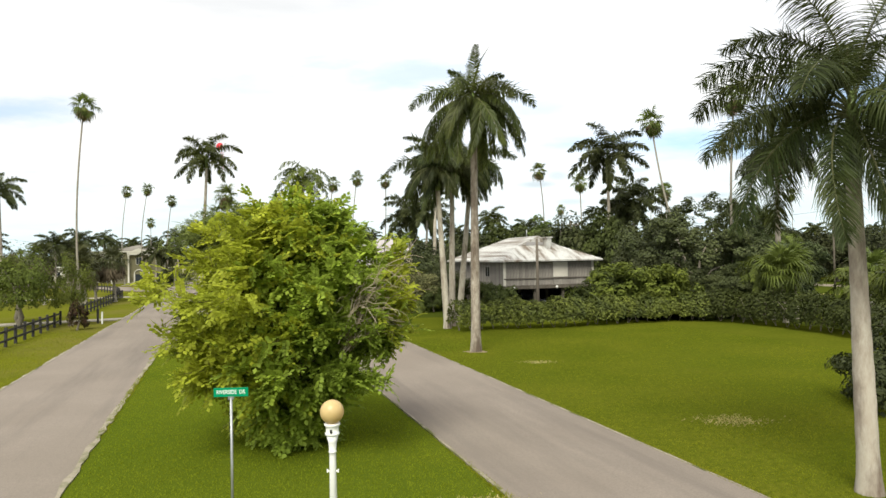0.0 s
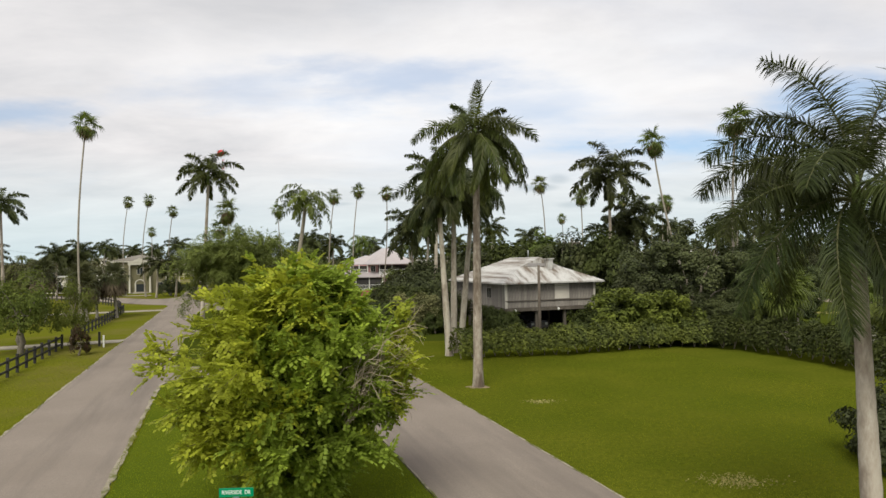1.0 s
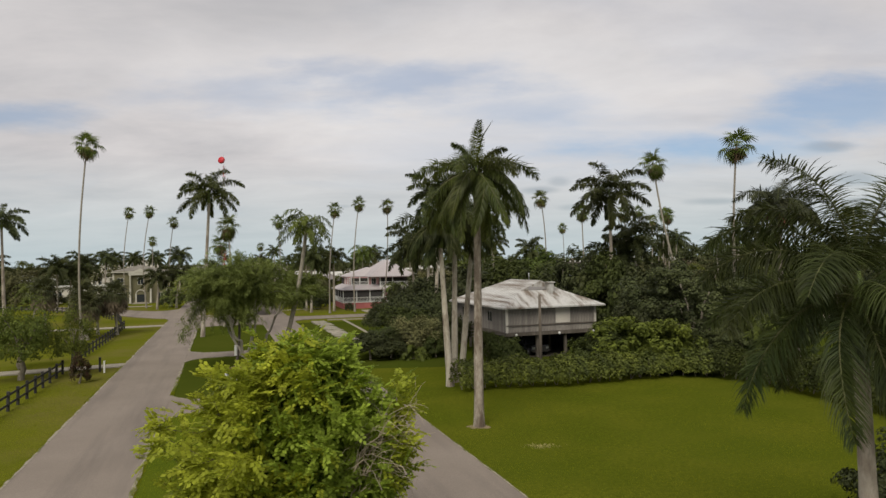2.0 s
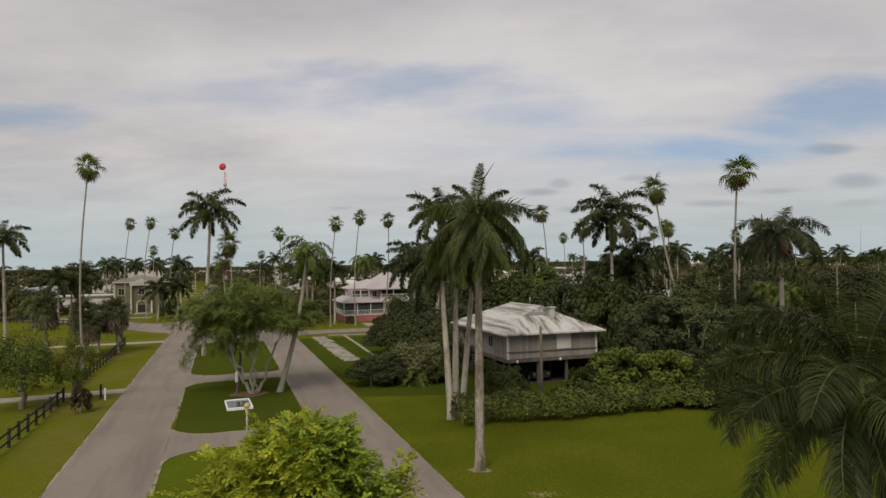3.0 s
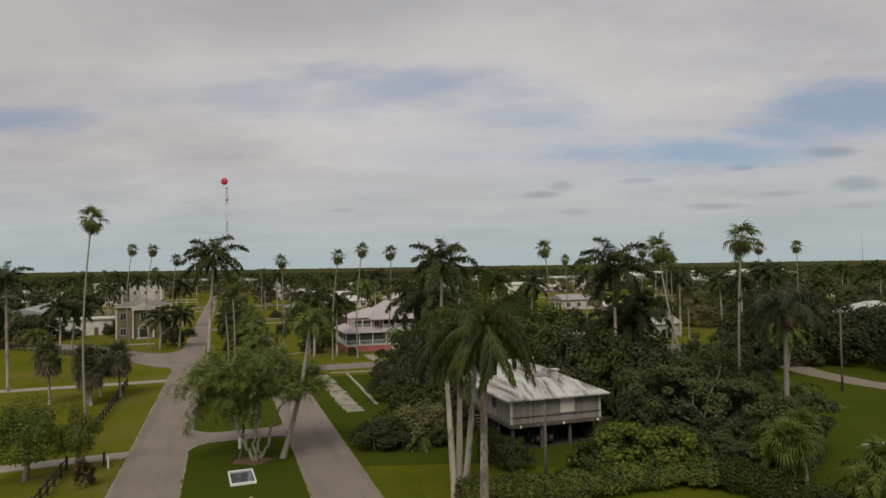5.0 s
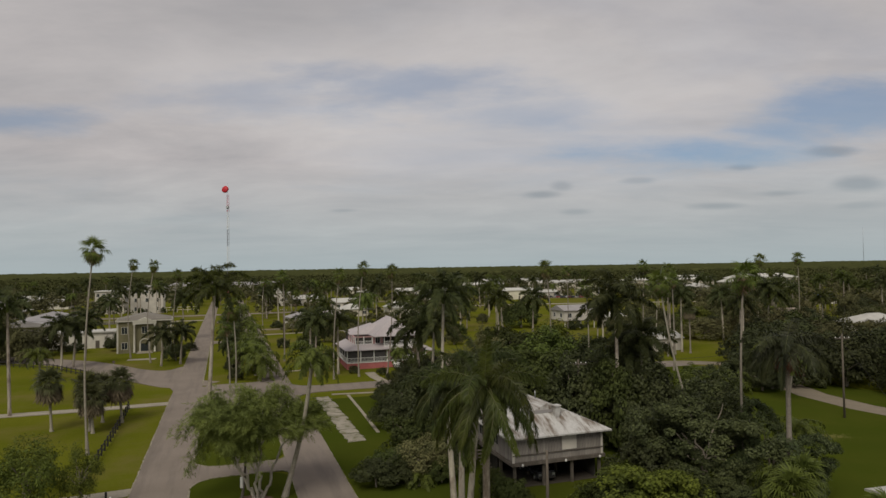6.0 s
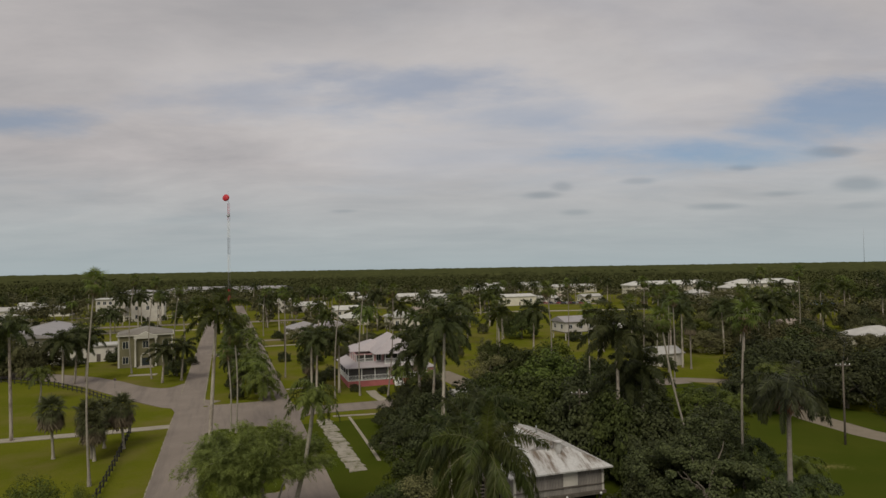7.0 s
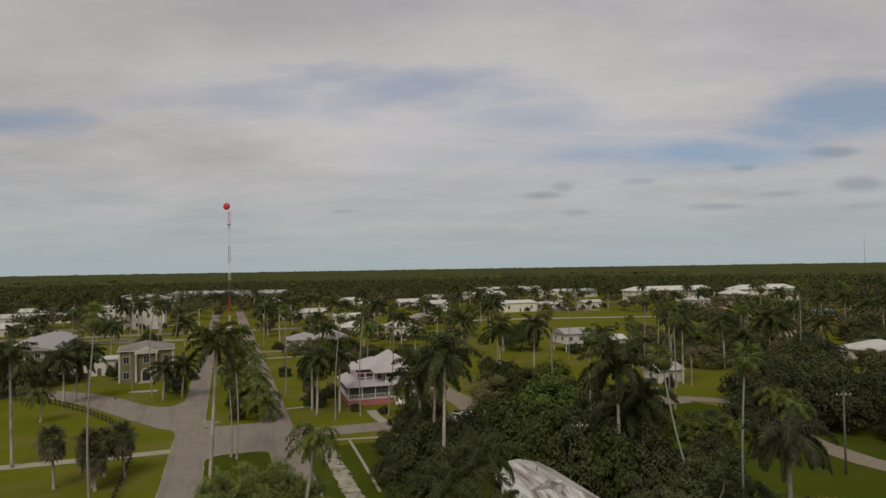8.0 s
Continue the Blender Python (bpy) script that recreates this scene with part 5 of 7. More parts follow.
def island_tree():
    """The spreading tree on the grass island: pale forking trunk, feathery grey-green crown."""
    rng = np.random.default_rng(33)
    top = tagged(empty("tree", -17.6, 58.9), "spreading tree with a pale forking trunk on the grass island", "tree")
    lines, tips = [], []
    # five limbs that part near the ground, each forking twice into a broad vase of branches
    for i, (az, out, up) in enumerate(((165, 2.6, 3.6), (100, 1.3, 4.4), (35, 2.0, 4.0), (275, 1.6, 3.9), (225, 2.1, 3.7))):
        az = radians(az)
        b = np.array([math.cos(az) * out, math.sin(az) * out * 0.9, up])
        lines.append(limb(rng, (math.cos(az) * 0.18, math.sin(az) * 0.18, -0.2), b, 0.15, 0.1, 9, -0.05))
        for j in range(3):
            a2 = az + (j - 1) * 0.75 + rng.normal() * 0.15
            c = b + np.array([math.cos(a2) * rng.uniform(1.1, 1.9), math.sin(a2) * rng.uniform(1.0, 1.7), rng.uniform(1.8, 3.6)])
            lines.append(limb(rng, b, c, 0.085, 0.045, 7, 0.05))
            for _ in range(5):
                d = np.array([math.cos(a2), math.sin(a2), 0.6]) * 0.7 + rng.normal(size=3) * 0.75
                d[2] = d[2] * 1.15 + 0.25
                e = c + d * rng.uniform(1.2, 2.4)
                flat = math.hypot(e[0] + 0.3, e[1])
                lim = 6.5
                if flat > lim:
                    e[:2] *= lim / flat
                e[2] = max(3.2, min(e[2], 10.6 - 0.075 * flat * flat))
                lines.append(limb(rng, c, e, 0.035, 0.012, 7, 0.12))
                tips.append((lines[-1][0], d / (np.linalg.norm(d) + 1e-6)))
    part("trunk", tubes_mesh("trunk", lines, BARK_PALE, 7), None, top, "pale forking trunk and limbs")
    places, ways = [], []
    for p, d in tips:
        n = 185
        k = rng.uniform(0.25, 1.0, n)
        idx = k * (len(p) - 1)
        q = np.stack([np.interp(idx, np.arange(len(p)), p[:, j]) for j in range(3)], 1)
        places.append(q + rng.normal(size=(n, 3)) * np.array([0.42, 0.42, 0.3]))
        w = d * np.array([1, 1, 0.3]) + rng.normal(size=(n, 3)) * 0.6
        w[:, 2] -= 0.25
        ways.append(w)
    places, ways = np.concatenate(places), np.concatenate(ways)
    v, f = pinnate_leaves(rng, places, ways, 0.62, 11, 0.11)
    part("foliage", mesh_of("foliage", v, f, LEAF_FEATHER), None, top, "feathery green leaves")["kind"] = "stuff"


LEAF_FEATHER = material("feathery_leaf", (0.185, 0.222, 0.055), 0.55, vary=(0.125, 0.156, 0.044), scale=0.5, island=0.7, through=0.35)
BARK_PALE = material("pale_bark", (0.42, 0.38, 0.31), 0.9, vary=(0.25, 0.22, 0.18), scale=1.6, fine=(0.42, 0.39, 0.33), fine_scale=9, bump=0.7, bump_scale=15)
island_tree()

hedge("hedge", [(0.6, 46.2), (3.5, 47.2), (8.5, 47.6), (12.8, 49.2), (17.4, 50.6), (21.0, 50.0)], 1.15, 2.05, LEAF_HEDGE, 61, 0.2, 760, "clipped dense green hedge along the lawn")
hedge("hedge", [(21.0, 50.0), (23.3, 46.5), (24.6, 42.5), (25.4, 38.0), (26.2, 33.0)], 1.25, 2.35, LEAF_MID, 62, 0.2, 760, "clipped dark green hedge curving round the lawn")
tree("dark", 15.3, 21.4, 3.2, 1.7, stem=0.3, label="rounded dark green shrub beside the lawn", category="bush", group="garden shrubs")
# the dense mass beside and behind the stilt house
for kind, x, y, h, r in (("rounded", 23.2, 60.0, 10.0, 6.6), ("rounded", 28.2, 57.2, 7.6, 4.4), ("dark", 17.4, 58.0, 6.0, 3.0), ("yellow", 14.6, 53.0, 4.6, 3.2), ("mid", 12.6, 52.6, 3.8, 2.2), ("yellow", 17.9, 52.4, 4.4, 2.9), ("mid", 19.0, 72.5, 11.0, 3.8),
                         ("dark", 11.6, 55.2, 2.2, 1.2), ("mid", 5.2, 55.0, 3.3, 1.5), ("mid", 3.6, 57.5, 3.4, 1.3), ("dark", 21.0, 53.2, 3.6, 2.6), ("rounded", 24.0, 52.6, 4.2, 3.0),
                         ("dark", 22.0, 72.0, 9.5, 5.0), ("dark", 27.0, 68.5, 6.5, 3.6), ("dark", 14.5, 76.0, 9.5, 4.2), ("mid", 9.0, 80.0, 10.0, 5.2), ("dark", 3.0, 83.0, 9.5, 5.0),
                         ("mid", 12.0, 90.0, 11.0, 6.0), ("dark", 18.5, 88.0, 10.5, 5.5), ("dark", -1.5, 90.0, 8.5, 4.6), ("dark", 24.0, 92.0, 9.5, 5.2), ("mid", 5.0, 97.0, 9.0, 5.0), ("mid", 17.0, 108.0, 10.0, 5.0),
                         ("bright", 15.0, 103.0, 11.5, 7.0), ("dark", 55.0, 115.0, 9.0, 5.0), ("dark", 60.5, 111.0, 10.0, 5.5), ("dark", 50.6, 105.0, 5.2, 3.0), ("dark", 51.6, 110.5, 6.5, 3.6), ("dark", 30.0, 82.0, 5.5, 3.6), ("dark", 35.0, 86.0, 6.0, 3.4), ("bright", 29.0, 90.0, 5.0, 2.6), ("brown", 70.0, 177.0, 6.0, 6.0), ("brown", 76.0, 180.0, 5.5, 5.0), ("dark", 33.0, 110.0, 6.5, 4.0), ("dark", 26.0, 118.0, 8.5, 5.0),
                         ("dark", 64.0, 122.0, 9.0, 5.0), ("dark", 66.0, 108.0, 9.5, 5.2), ("dark", 74.0, 112.0, 10.0, 6.0), ("dark", 72.0, 98.0, 8.5, 5.0), ("dark", 70.0, 132.0, 10.0, 6.5),
                         ("dark", 82.0, 120.0, 9.0, 5.5), ("bright", 40.5, 105.3, 4.4, 4.0), ("dark", 62.0, 130.0, 10.0, 6.0), ("dark", 44.0, 110.0, 4.0, 3.4), ("dark", 80.0, 104.0, 8.0, 5.0), ("town", 113.0, 174.0, 5.6, 3.6), ("town", 121.0, 176.0, 5.0, 3.0), ("dark", 106.0, 181.0, 6.5, 3.8), ("town", 128.0, 178.0, 5.4, 3.4)):
    tree(kind, x, y, h, r, group="trees round the stilt house")
# the clump of shrubs by the right lane
for kind, x, y, h, r in (("dark", -7.2, 61.6, 3.0, 2.0), ("dark", -5.2, 62.4, 2.8, 1.8), ("brown", -3.6, 63.6, 3.9, 2.4), ("brown", -2.0, 65.5, 3.8, 2.2), ("mid", -6.0, 64.5, 3.4, 2.2), ("dark", 0.6, 66.5, 4.2, 2.0), ("mid", -1.0, 62.6, 2.4, 1.3),
                         ("mid", -4.0, 71.0, 5.0, 3.0), ("dark", -1.5, 76.0, 6.5, 3.4), ("dark", -7.5, 84.0, 4.5, 2.4), ("dark", -6.0, 92.0, 5.0, 3.0), ("dark", -10.0, 99.0, 3.6, 1.8), ("dark", -5.5, 100.0, 6.5, 2.8), ("dark", -7.6, 106.0, 6.0, 2.2), ("dark", -3.0, 104.0, 7.0, 3.0)):
    tree(kind, x, y, h, r, stem=0.42, category="bush", group="shrubs by the lane", label="" if kind != "brown" else "sprawling shrub with brownish new leaves")
# beside the fence on the far lawn
tree("airy", -35.6, 54.0, 7.2, 3.4, stem=0.45, label="open leafy tree inside the black fence", group="trees by the fence")
tree("airy", -32.3, 55.8, 5.8, 1.7, stem=0.5, label="slim leafy tree at the black fence", group="trees by the fence")
tree("airy", -39.5, 60.0, 6.0, 2.4, stem=0.45, label="yellowish leafy tree on the far lawn", group="trees by the fence")
tree("red", -29.7, 52.2, 2.2, 0.8, label="dark red shrub at a fence post", category="bush", group="garden shrubs")

# the planted median past the junction and the gardens beside it
med = np.random.default_rng(404)
for i in range(34):
    a = 129 + i * 4.1
    x, y, _ = street(a, 1.2 + max(-1.0, min(1.0, med.normal() * 1.0)))
    if i % 3 == 0:
        tree("dark", x, y, med.uniform(1.8, 3.6), med.uniform(1.0, 1.7), category="bush", group="shrubs of the median", label="rounded dark shrub on the planted median")
    else:
        palm(("coconut", "sabal", "royal_dark")[i % 3 if i % 5 else 2], x, y, med.uniform(3.0, 5.5), (med.normal() * 0.3, 0), 0.2, med.uniform(0.7, 0.9), group="palms of the median")
for kind, x, y, h, r in (("dark", -28, 112 + 22, 4.0, 2.4), ("brown", -45, 214, 6.0, 4.0), ("dark", -40, 220, 5.0, 3.5), ("brown", -52, 216, 5.0, 3.0), ("dark", -13, 126, 1.6, 1.0), ("dark", -19, 129, 1.6, 1.2), ("brown", -3.8, 124.0, 4.0, 1.8), ("mid", -6.5, 123.5, 5.2, 2.4),
                         ("dark", -3.5, 126.5, 4.5, 2.2), ("dark", -26.5, 143, 3.2, 1.8), ("dark", -67.5, 168.5, 2.4, 1.6), ("dark", -87, 171, 5.5, 3.0), ("dark", -64, 151, 4.6, 2.2),
                         ("dark", -97, 168, 3.0, 2.0), ("dark", -121, 170, 7.0, 4.5), ("dark", -132, 182, 8.0, 5.0), ("dark", -115, 190, 6.0, 4.0), ("mid", -143, 195, 8.0, 5.0), ("dark", -125, 215, 7.0, 4.5), ("dark", -112, 240, 6.5, 4.0)):
    tree(kind, x, y, h, r, category="bush" if h < 4 else "tree", group="garden trees")

# ---- houses ----
def hip_solid(w, d, z, rise, over, inset, thick=0.14):
    """A hipped roof as a solid. w, d: the walls' width and depth; inset: how far the ridge ends stand in from the eaves at front and back; 0 makes gables."""
    bm = bmesh.new()
    x, y = w / 2 + over, d / 2 + over
    low = [bm.verts.new(p) for p in ((-x, -y, z), (x, -y, z), (x, y, z), (-x, y, z))]
    top = [bm.verts.new((v.co.x, v.co.y, z + thick)) for v in low]
    r0 = bm.verts.new((0, -y + inset, z + thick + rise))
    r1 = bm.verts.new((0, y - inset, z + thick + rise))
    bm.faces.new(low[::-1])
    for i in range(4):
        j = (i + 1) % 4
        bm.faces.new((low[i], low[j], top[j], top[i]))
    bm.faces.new((top[0], top[1], r0))
    bm.faces.new((top[1], top[2], r1, r0))
    bm.faces.new((top[2], top[3], r1))
    bm.faces.new((top[3], top[0], r0, r1))
    return bm


def window_part(parent, x, z, w, h, wall_y, frame_mat=None, facing=0.0, off=(0, 0), name="window", bars=1):
    """A window on a wall whose outer face is at -wall_y in a frame turned by facing degrees round the house."""
    m = pose(off[0], off[1], 0, 0, 0, facing) @ pose(x, -wall_y, z)
    f = 0.09
    bm = boxed((-w / 2 - f, -0.05, -f, w / 2 + f, 0.02, 0.0), (-w / 2 - f, -0.05, h, w / 2 + f, 0.02, h + f), (-w / 2 - f, -0.04, 0, -w / 2, 0.02, h), (w / 2, -0.04, 0, w / 2 + f, 0.02, h))
    for i in range(bars):
        k = -w / 2 + w * (i + 1) / (bars + 1)
        box(bm, k - 0.03, -0.035, 0, k + 0.03, 0.02, h)
    ob = part(name, bm, frame_mat or WHITE, parent, "", m)
    part("pane", boxed((-w / 2, -0.012, 0, w / 2, 0.01, h)), GLASS, ob)
    return ob


def walls_of(parent, w, d, z0, z1, mat, t=0.2, name="wall"):
    for nm, span in (("wall", (-w / 2, -d / 2, z0, w / 2, -d / 2 + t, z1)), ("wall", (-w / 2, d / 2 - t, z0, w / 2, d / 2, z1)),
                     ("wall", (-w / 2, -d / 2 + t, z0, -w / 2 + t, d / 2 - t, z1)), ("wall", (w / 2 - t, -d / 2 + t, z0, w / 2, d / 2 - t, z1))):
        part(nm, boxed(span), mat, parent)


def house(x, y, turn, w, d, h, roof, rise, wall_mat, roof_mat, label, stilts=0.0, over=0.5, rows=1, per=3, side_per=2, name="house", category="house", group="houses of the town"):
    """A plain far house: walls, roof, windows in rows, a door; stilts: the height of open posts below it. roof: hip, gable, cross or flat."""
    top = tagged(empty(name, x, y, 0, turn), label, category, group)
    walls_of(top, w, d, stilts - (0.1 if not stilts else 0), stilts + h, wall_mat)
    if stilts:
        part("floor", boxed((-w / 2 - 0.1, -d / 2 - 0.1, stilts - 0.2, w / 2 + 0.1, d / 2 + 0.1, stilts + 0.02)), WOOD_DARK, top)
        for i in (-1, 0, 1):
            for j in (-1, 1):
                part("post", boxed((i * (w / 2 - 0.3) - 0.14, j * (d / 2 - 0.3) - 0.14, -0.1, i * (w / 2 - 0.3) + 0.14, j * (d / 2 - 0.3) + 0.14, stilts)), wall_mat, top)
    z = stilts + h
    if roof == "flat":
        part("roof", boxed((-w / 2 - over, -d / 2 - over, z, w / 2 + over, d / 2 + over, z + 0.35)), roof_mat, top)
    else:
        inset = {"hip": min(w, d) / 2 * 0.95, "gable": 0.0, "cross": 0.0}[roof]
        if roof == "cross" or (roof in ("hip", "gable") and w > d):
            rf = part("roof", hip_solid(d, w, z, rise, over, inset), roof_mat, top, "", pose(0, 0, 0, 0, 0, 90))
        else:
            rf = part("roof", hip_solid(w, d, z, rise, over, inset), roof_mat, top)
    storey = h / rows
    for r in range(rows):
        for i in range(per):
            u = -w / 2 + w * (i + 0.5) / per
            if r == 0 and i == per // 2 and not stilts:
                bm = boxed((-0.5, -0.04, 0, 0.5, 0.03, 2.05))
                part("door", bm, WOOD_DARK, top, "dark front door", pose(u, -d / 2, 0))
            else:
                window_part(top, u, stilts + storey * r + storey * 0.32, min(1.3, w / per * 0.5), storey * 0.42, d / 2)
        for i in range(side_per):
            u = -d / 2 + d * (i + 0.5) / side_per
            window_part(top, u, stilts + storey * r + storey * 0.32, min(1.2, d / side_per * 0.45), storey * 0.42, w / 2, facing=-90)
            window_part(top, u, stilts + storey * r + storey * 0.32, min(1.2, d / side_per * 0.45), storey * 0.42, w / 2, facing=90)
    return top


def railing(parent, x0, y0, x1, y1, z, height=0.9, gap=0.16, mat=None):
    """A balustrade: two rails and thin balusters between two points of the parent's plan."""
    length = math.hypot(x1 - x0, y1 - y0)
    m = Matrix.Translation((x0, y0, z)) @ Matrix.Rotation(math.atan2(y1 - y0, x1 - x0), 4, "Z")
    ob = part("railing", boxed((0, -0.04, height - 0.07, length, 0.04, height), (0, -0.03, 0.1, length, 0.03, 0.17)), mat or WHITE, parent, "", m)
    me = None
    for i in range(1, int(length / gap)):
        if me is None:
            b = part("baluster", boxed((-0.025, -0.02, 0.15, 0.025, 0.02, height - 0.05)), mat or WHITE, ob, "", Matrix.Translation((i * gap, 0, 0)))
            me = b.data
        else:
            part("baluster", me, None, ob, "", Matrix.Translation((i * gap, 0, 0)))
    return ob


def stilt_house():
    """The grey house on posts beside the lawn. Its front faces the walk; origin at the near corner of its eaves."""
    W, D = 9.4, 13.6
    c = Vector((5.35, 59.4, 0)) + V * (W / 2 + 0.7) + U * (D / 2 + 0.7)
    top = tagged(empty("stilt_house", c.x, c.y, 0, 18.5), "weathered grey board house on posts with a white metal roof", "house")
    z0, z1 = 2.45, 4.72
    part("floor", boxed((-W / 2 - 0.25, -D / 2 - 0.25, z0 - 0.3, W / 2 + 0.25, D / 2 + 0.25, z0)), WOOD_DARK, top, "dark floor beams and deck")
    walls_of(top, W, D, z0 + 0.004, z1, WOOD_GREY, 0.16)
    board = bpy.data.meshes.new("board")
    b = boxed((-0.14, -0.03, 0.02, 0.14, 0.0, z1 - z0 - 0.06), bevel=0.008)
    b.to_mesh(board)
    b.free()
    board.materials.append(WOOD_GREY)
    for i in range(31):
        x = -W / 2 + 0.15 + i * (W - 0.3) / 30
        if 0.3 < x < 2.0:
            continue
        part("board", board, None, top, "", pose(x, -D / 2 - 0.003, z0 + (0.0 if i % 3 else 0.01), 0, 0, 0))
    for i in range(44):
        y = -D / 2 + 0.15 + i * (D - 0.3) / 43
        part("board", board, None, top, "", pose(-W / 2 - 0.003, y, z0 + (0.0 if i % 4 else 0.012), 0, 0, -90))
    # pale sheet panel, corner posts, lower rail
    part("panel", boxed((0.4, -D / 2 - 0.05, z0 + 0.75, 1.95, -D / 2 - 0.002, z1 - 0.1)), WHITE_WALL, top, "pale painted sheet panel")
    part("panel", boxed((0.4, -D / 2 - 0.04, z0 + 0.02, 1.95, -D / 2 - 0.002, z0 + 0.7)), WOOD_GREY, top)
    for x in (-W / 2, W / 2):
        part("corner_post", boxed((x - 0.1, -D / 2 - 0.09, z0 - 0.02, x + 0.1, -D / 2 + 0.09, z1)), WHITE_WALL, top, "pale corner post")
    part("rail", boxed((-W / 2 - 0.1, -D / 2 - 0.13, z0 + 0.62, W / 2 + 0.1, -D / 2 - 0.06, z0 + 0.7)), WOOD_DARK, top)
    for u in (-4.5, -1.0, 2.8):
        window_part(top, u, z0 + 0.85, 1.0, 0.95, W / 2 + 0.035, WOOD_GREY, facing=-90)
    for i in range(4):
        for j in range(5):
            x, y = -W / 2 + 0.2 + i * (W - 0.4) / 3, -D / 2 + 0.2 + j * (D - 0.4) / 4
            part("post", boxed((x - 0.12, y - 0.12, -0.15, x + 0.12, y + 0.12, z0 - 0.3)), WOOD_DARK, top, "dark timber post")
    # added dark panels and a floor slab paint the shade below the house
    part("back_screen", boxed((-W / 2, 1.5, -0.1, W / 2, 1.6, z0 - 0.3)), DARK, top, "dark back panel for the shade below the house")
    part("back_screen", boxed((W / 2 - 0.45, -D / 2 + 0.6, -0.1, W / 2 - 0.4, 1.496, z0 - 0.3)), DARK, top, "dark side panel for the shade below the house")
    part("back_screen", boxed((-W / 2 + 0.4, -2.0, -0.1, -W / 2 + 0.45, 1.496, z0 - 0.3)), DARK, top, "dark side panel for the shade below the house")
    part("ground_slab", boxed((-W / 2 + 0.1, -D / 2 + 0.3, -0.12, W / 2 - 0.1, 1.49, 0.02)), UNDERCROFT_SHADE, top, "dark slab for the shade on the ground below the house")
    # steps at the left
    for i in range(9):
        part("step", boxed((-W / 2 - 1.4, -1.0 - 0.28 * i, z0 - 0.27 * (i + 1), -W / 2 - 0.3, -0.72 - 0.28 * i, z0 - 0.27 * (i + 1) + 0.06)), WOOD_DARK, top)
    # roof: hips with a small gablet over the front
    ov, rise, inset = 0.75, 2.35, 4.9
    roof = part("roof", hip_solid(W, D, z1, rise, ov, inset), ROOF_METAL, top, "weathered white metal roof with dark stains")
    x, y = W / 2 + ov, D / 2 + ov
    bm = bmesh.new()
    zr = z1 + 0.14 + rise
    yg = -y + inset * 0.6
    zg = z1 + 0.14 + rise * 0.6
    wg = x * 0.4
    a = [bm.verts.new(p) for p in ((-wg, yg - 0.02, zg + 0.01), (wg, yg - 0.02, zg + 0.01), (0, yg - 0.02, zr + 0.02), (-wg, yg + 0.05, zg + 0.01), (wg, yg + 0.05, zg + 0.01), (0, -y + inset + 0.1, zr + 0.02))]
    for f in ((0, 1, 2), (0, 2, 5, 3), (2, 1, 4, 5), (3, 4, 1, 0)):
        bm.faces.new([a[i] for i in f])
    bmesh.ops.recalc_face_normals(bm, faces=bm.faces)
    part("gablet", bm, ROOF_METAL, top, "small gable over the front hip")
    part("gablet_screen", boxed((-wg * 0.62, yg - 0.045, zg + 0.05, wg * 0.62, yg - 0.025, zg + (zr - zg) * 0.36)), ROOF_GREY, top, "grey louvred gable screen")
    part("vent", boxed((0.5, yg - 0.75, zg - 0.5, 1.05, yg - 0.2, zg + 0.72), (0.4, yg - 0.85, zg + 0.72, 1.15, yg - 0.1, zg + 0.82)), ROOF_METAL, top, "square metal roof vent")
    part("pipe", lathe([(0.06, 0), (0.06, 0.75)], 8), STEEL, top, "", Matrix.Translation((0.1, -1.8, zr - 0.02)))
    # seams of the roofing sheets
    for sgn in (-1, 1):
        for i in range(1, 20):
            yy = -y + i * (2 * y) / 20
            run = 1.0 if inset < yy + y < 2 * y - inset else min(yy + y, y - yy) / inset
            p0, p1 = Vector((sgn * x, yy, z1 + 0.14)), Vector((sgn * x * (1 - run), yy, z1 + 0.14 + rise * run))
            part("seam", tubes_mesh("seam", [(np.array([p0, p0.lerp(p1, 0.5), p1]) + [0, 0, 0.01], [0.022] * 3)], ROOF_METAL, 4), None, roof)
    for i in range(1, 16):
        xx = -x + i * 2 * x / 16
        run = 1 - abs(xx) / x
        p0, p1 = Vector((xx, -y, z1 + 0.14)), Vector((xx, -y + inset * run, z1 + 0.14 + rise * run))
        if run < 0.6 or abs(xx) > wg:
            part("seam", tubes_mesh("seam", [(np.array([p0, p0.lerp(p1, 0.5), p1]) + [0, 0, 0.01], [0.022] * 3)], ROOF_METAL, 4), None, roof)
    for u in (-3.9, 0.6, 4.3):
        part("lamp", lathe([(0.05, 0), (0.11, 0.05), (0.11, 0.2), (0.05, 0.25)], 10), WHITE, top, "small white outdoor lamp", Matrix.Translation((u, -D / 2 - 0.35, z0 - 0.32)))


stilt_house()


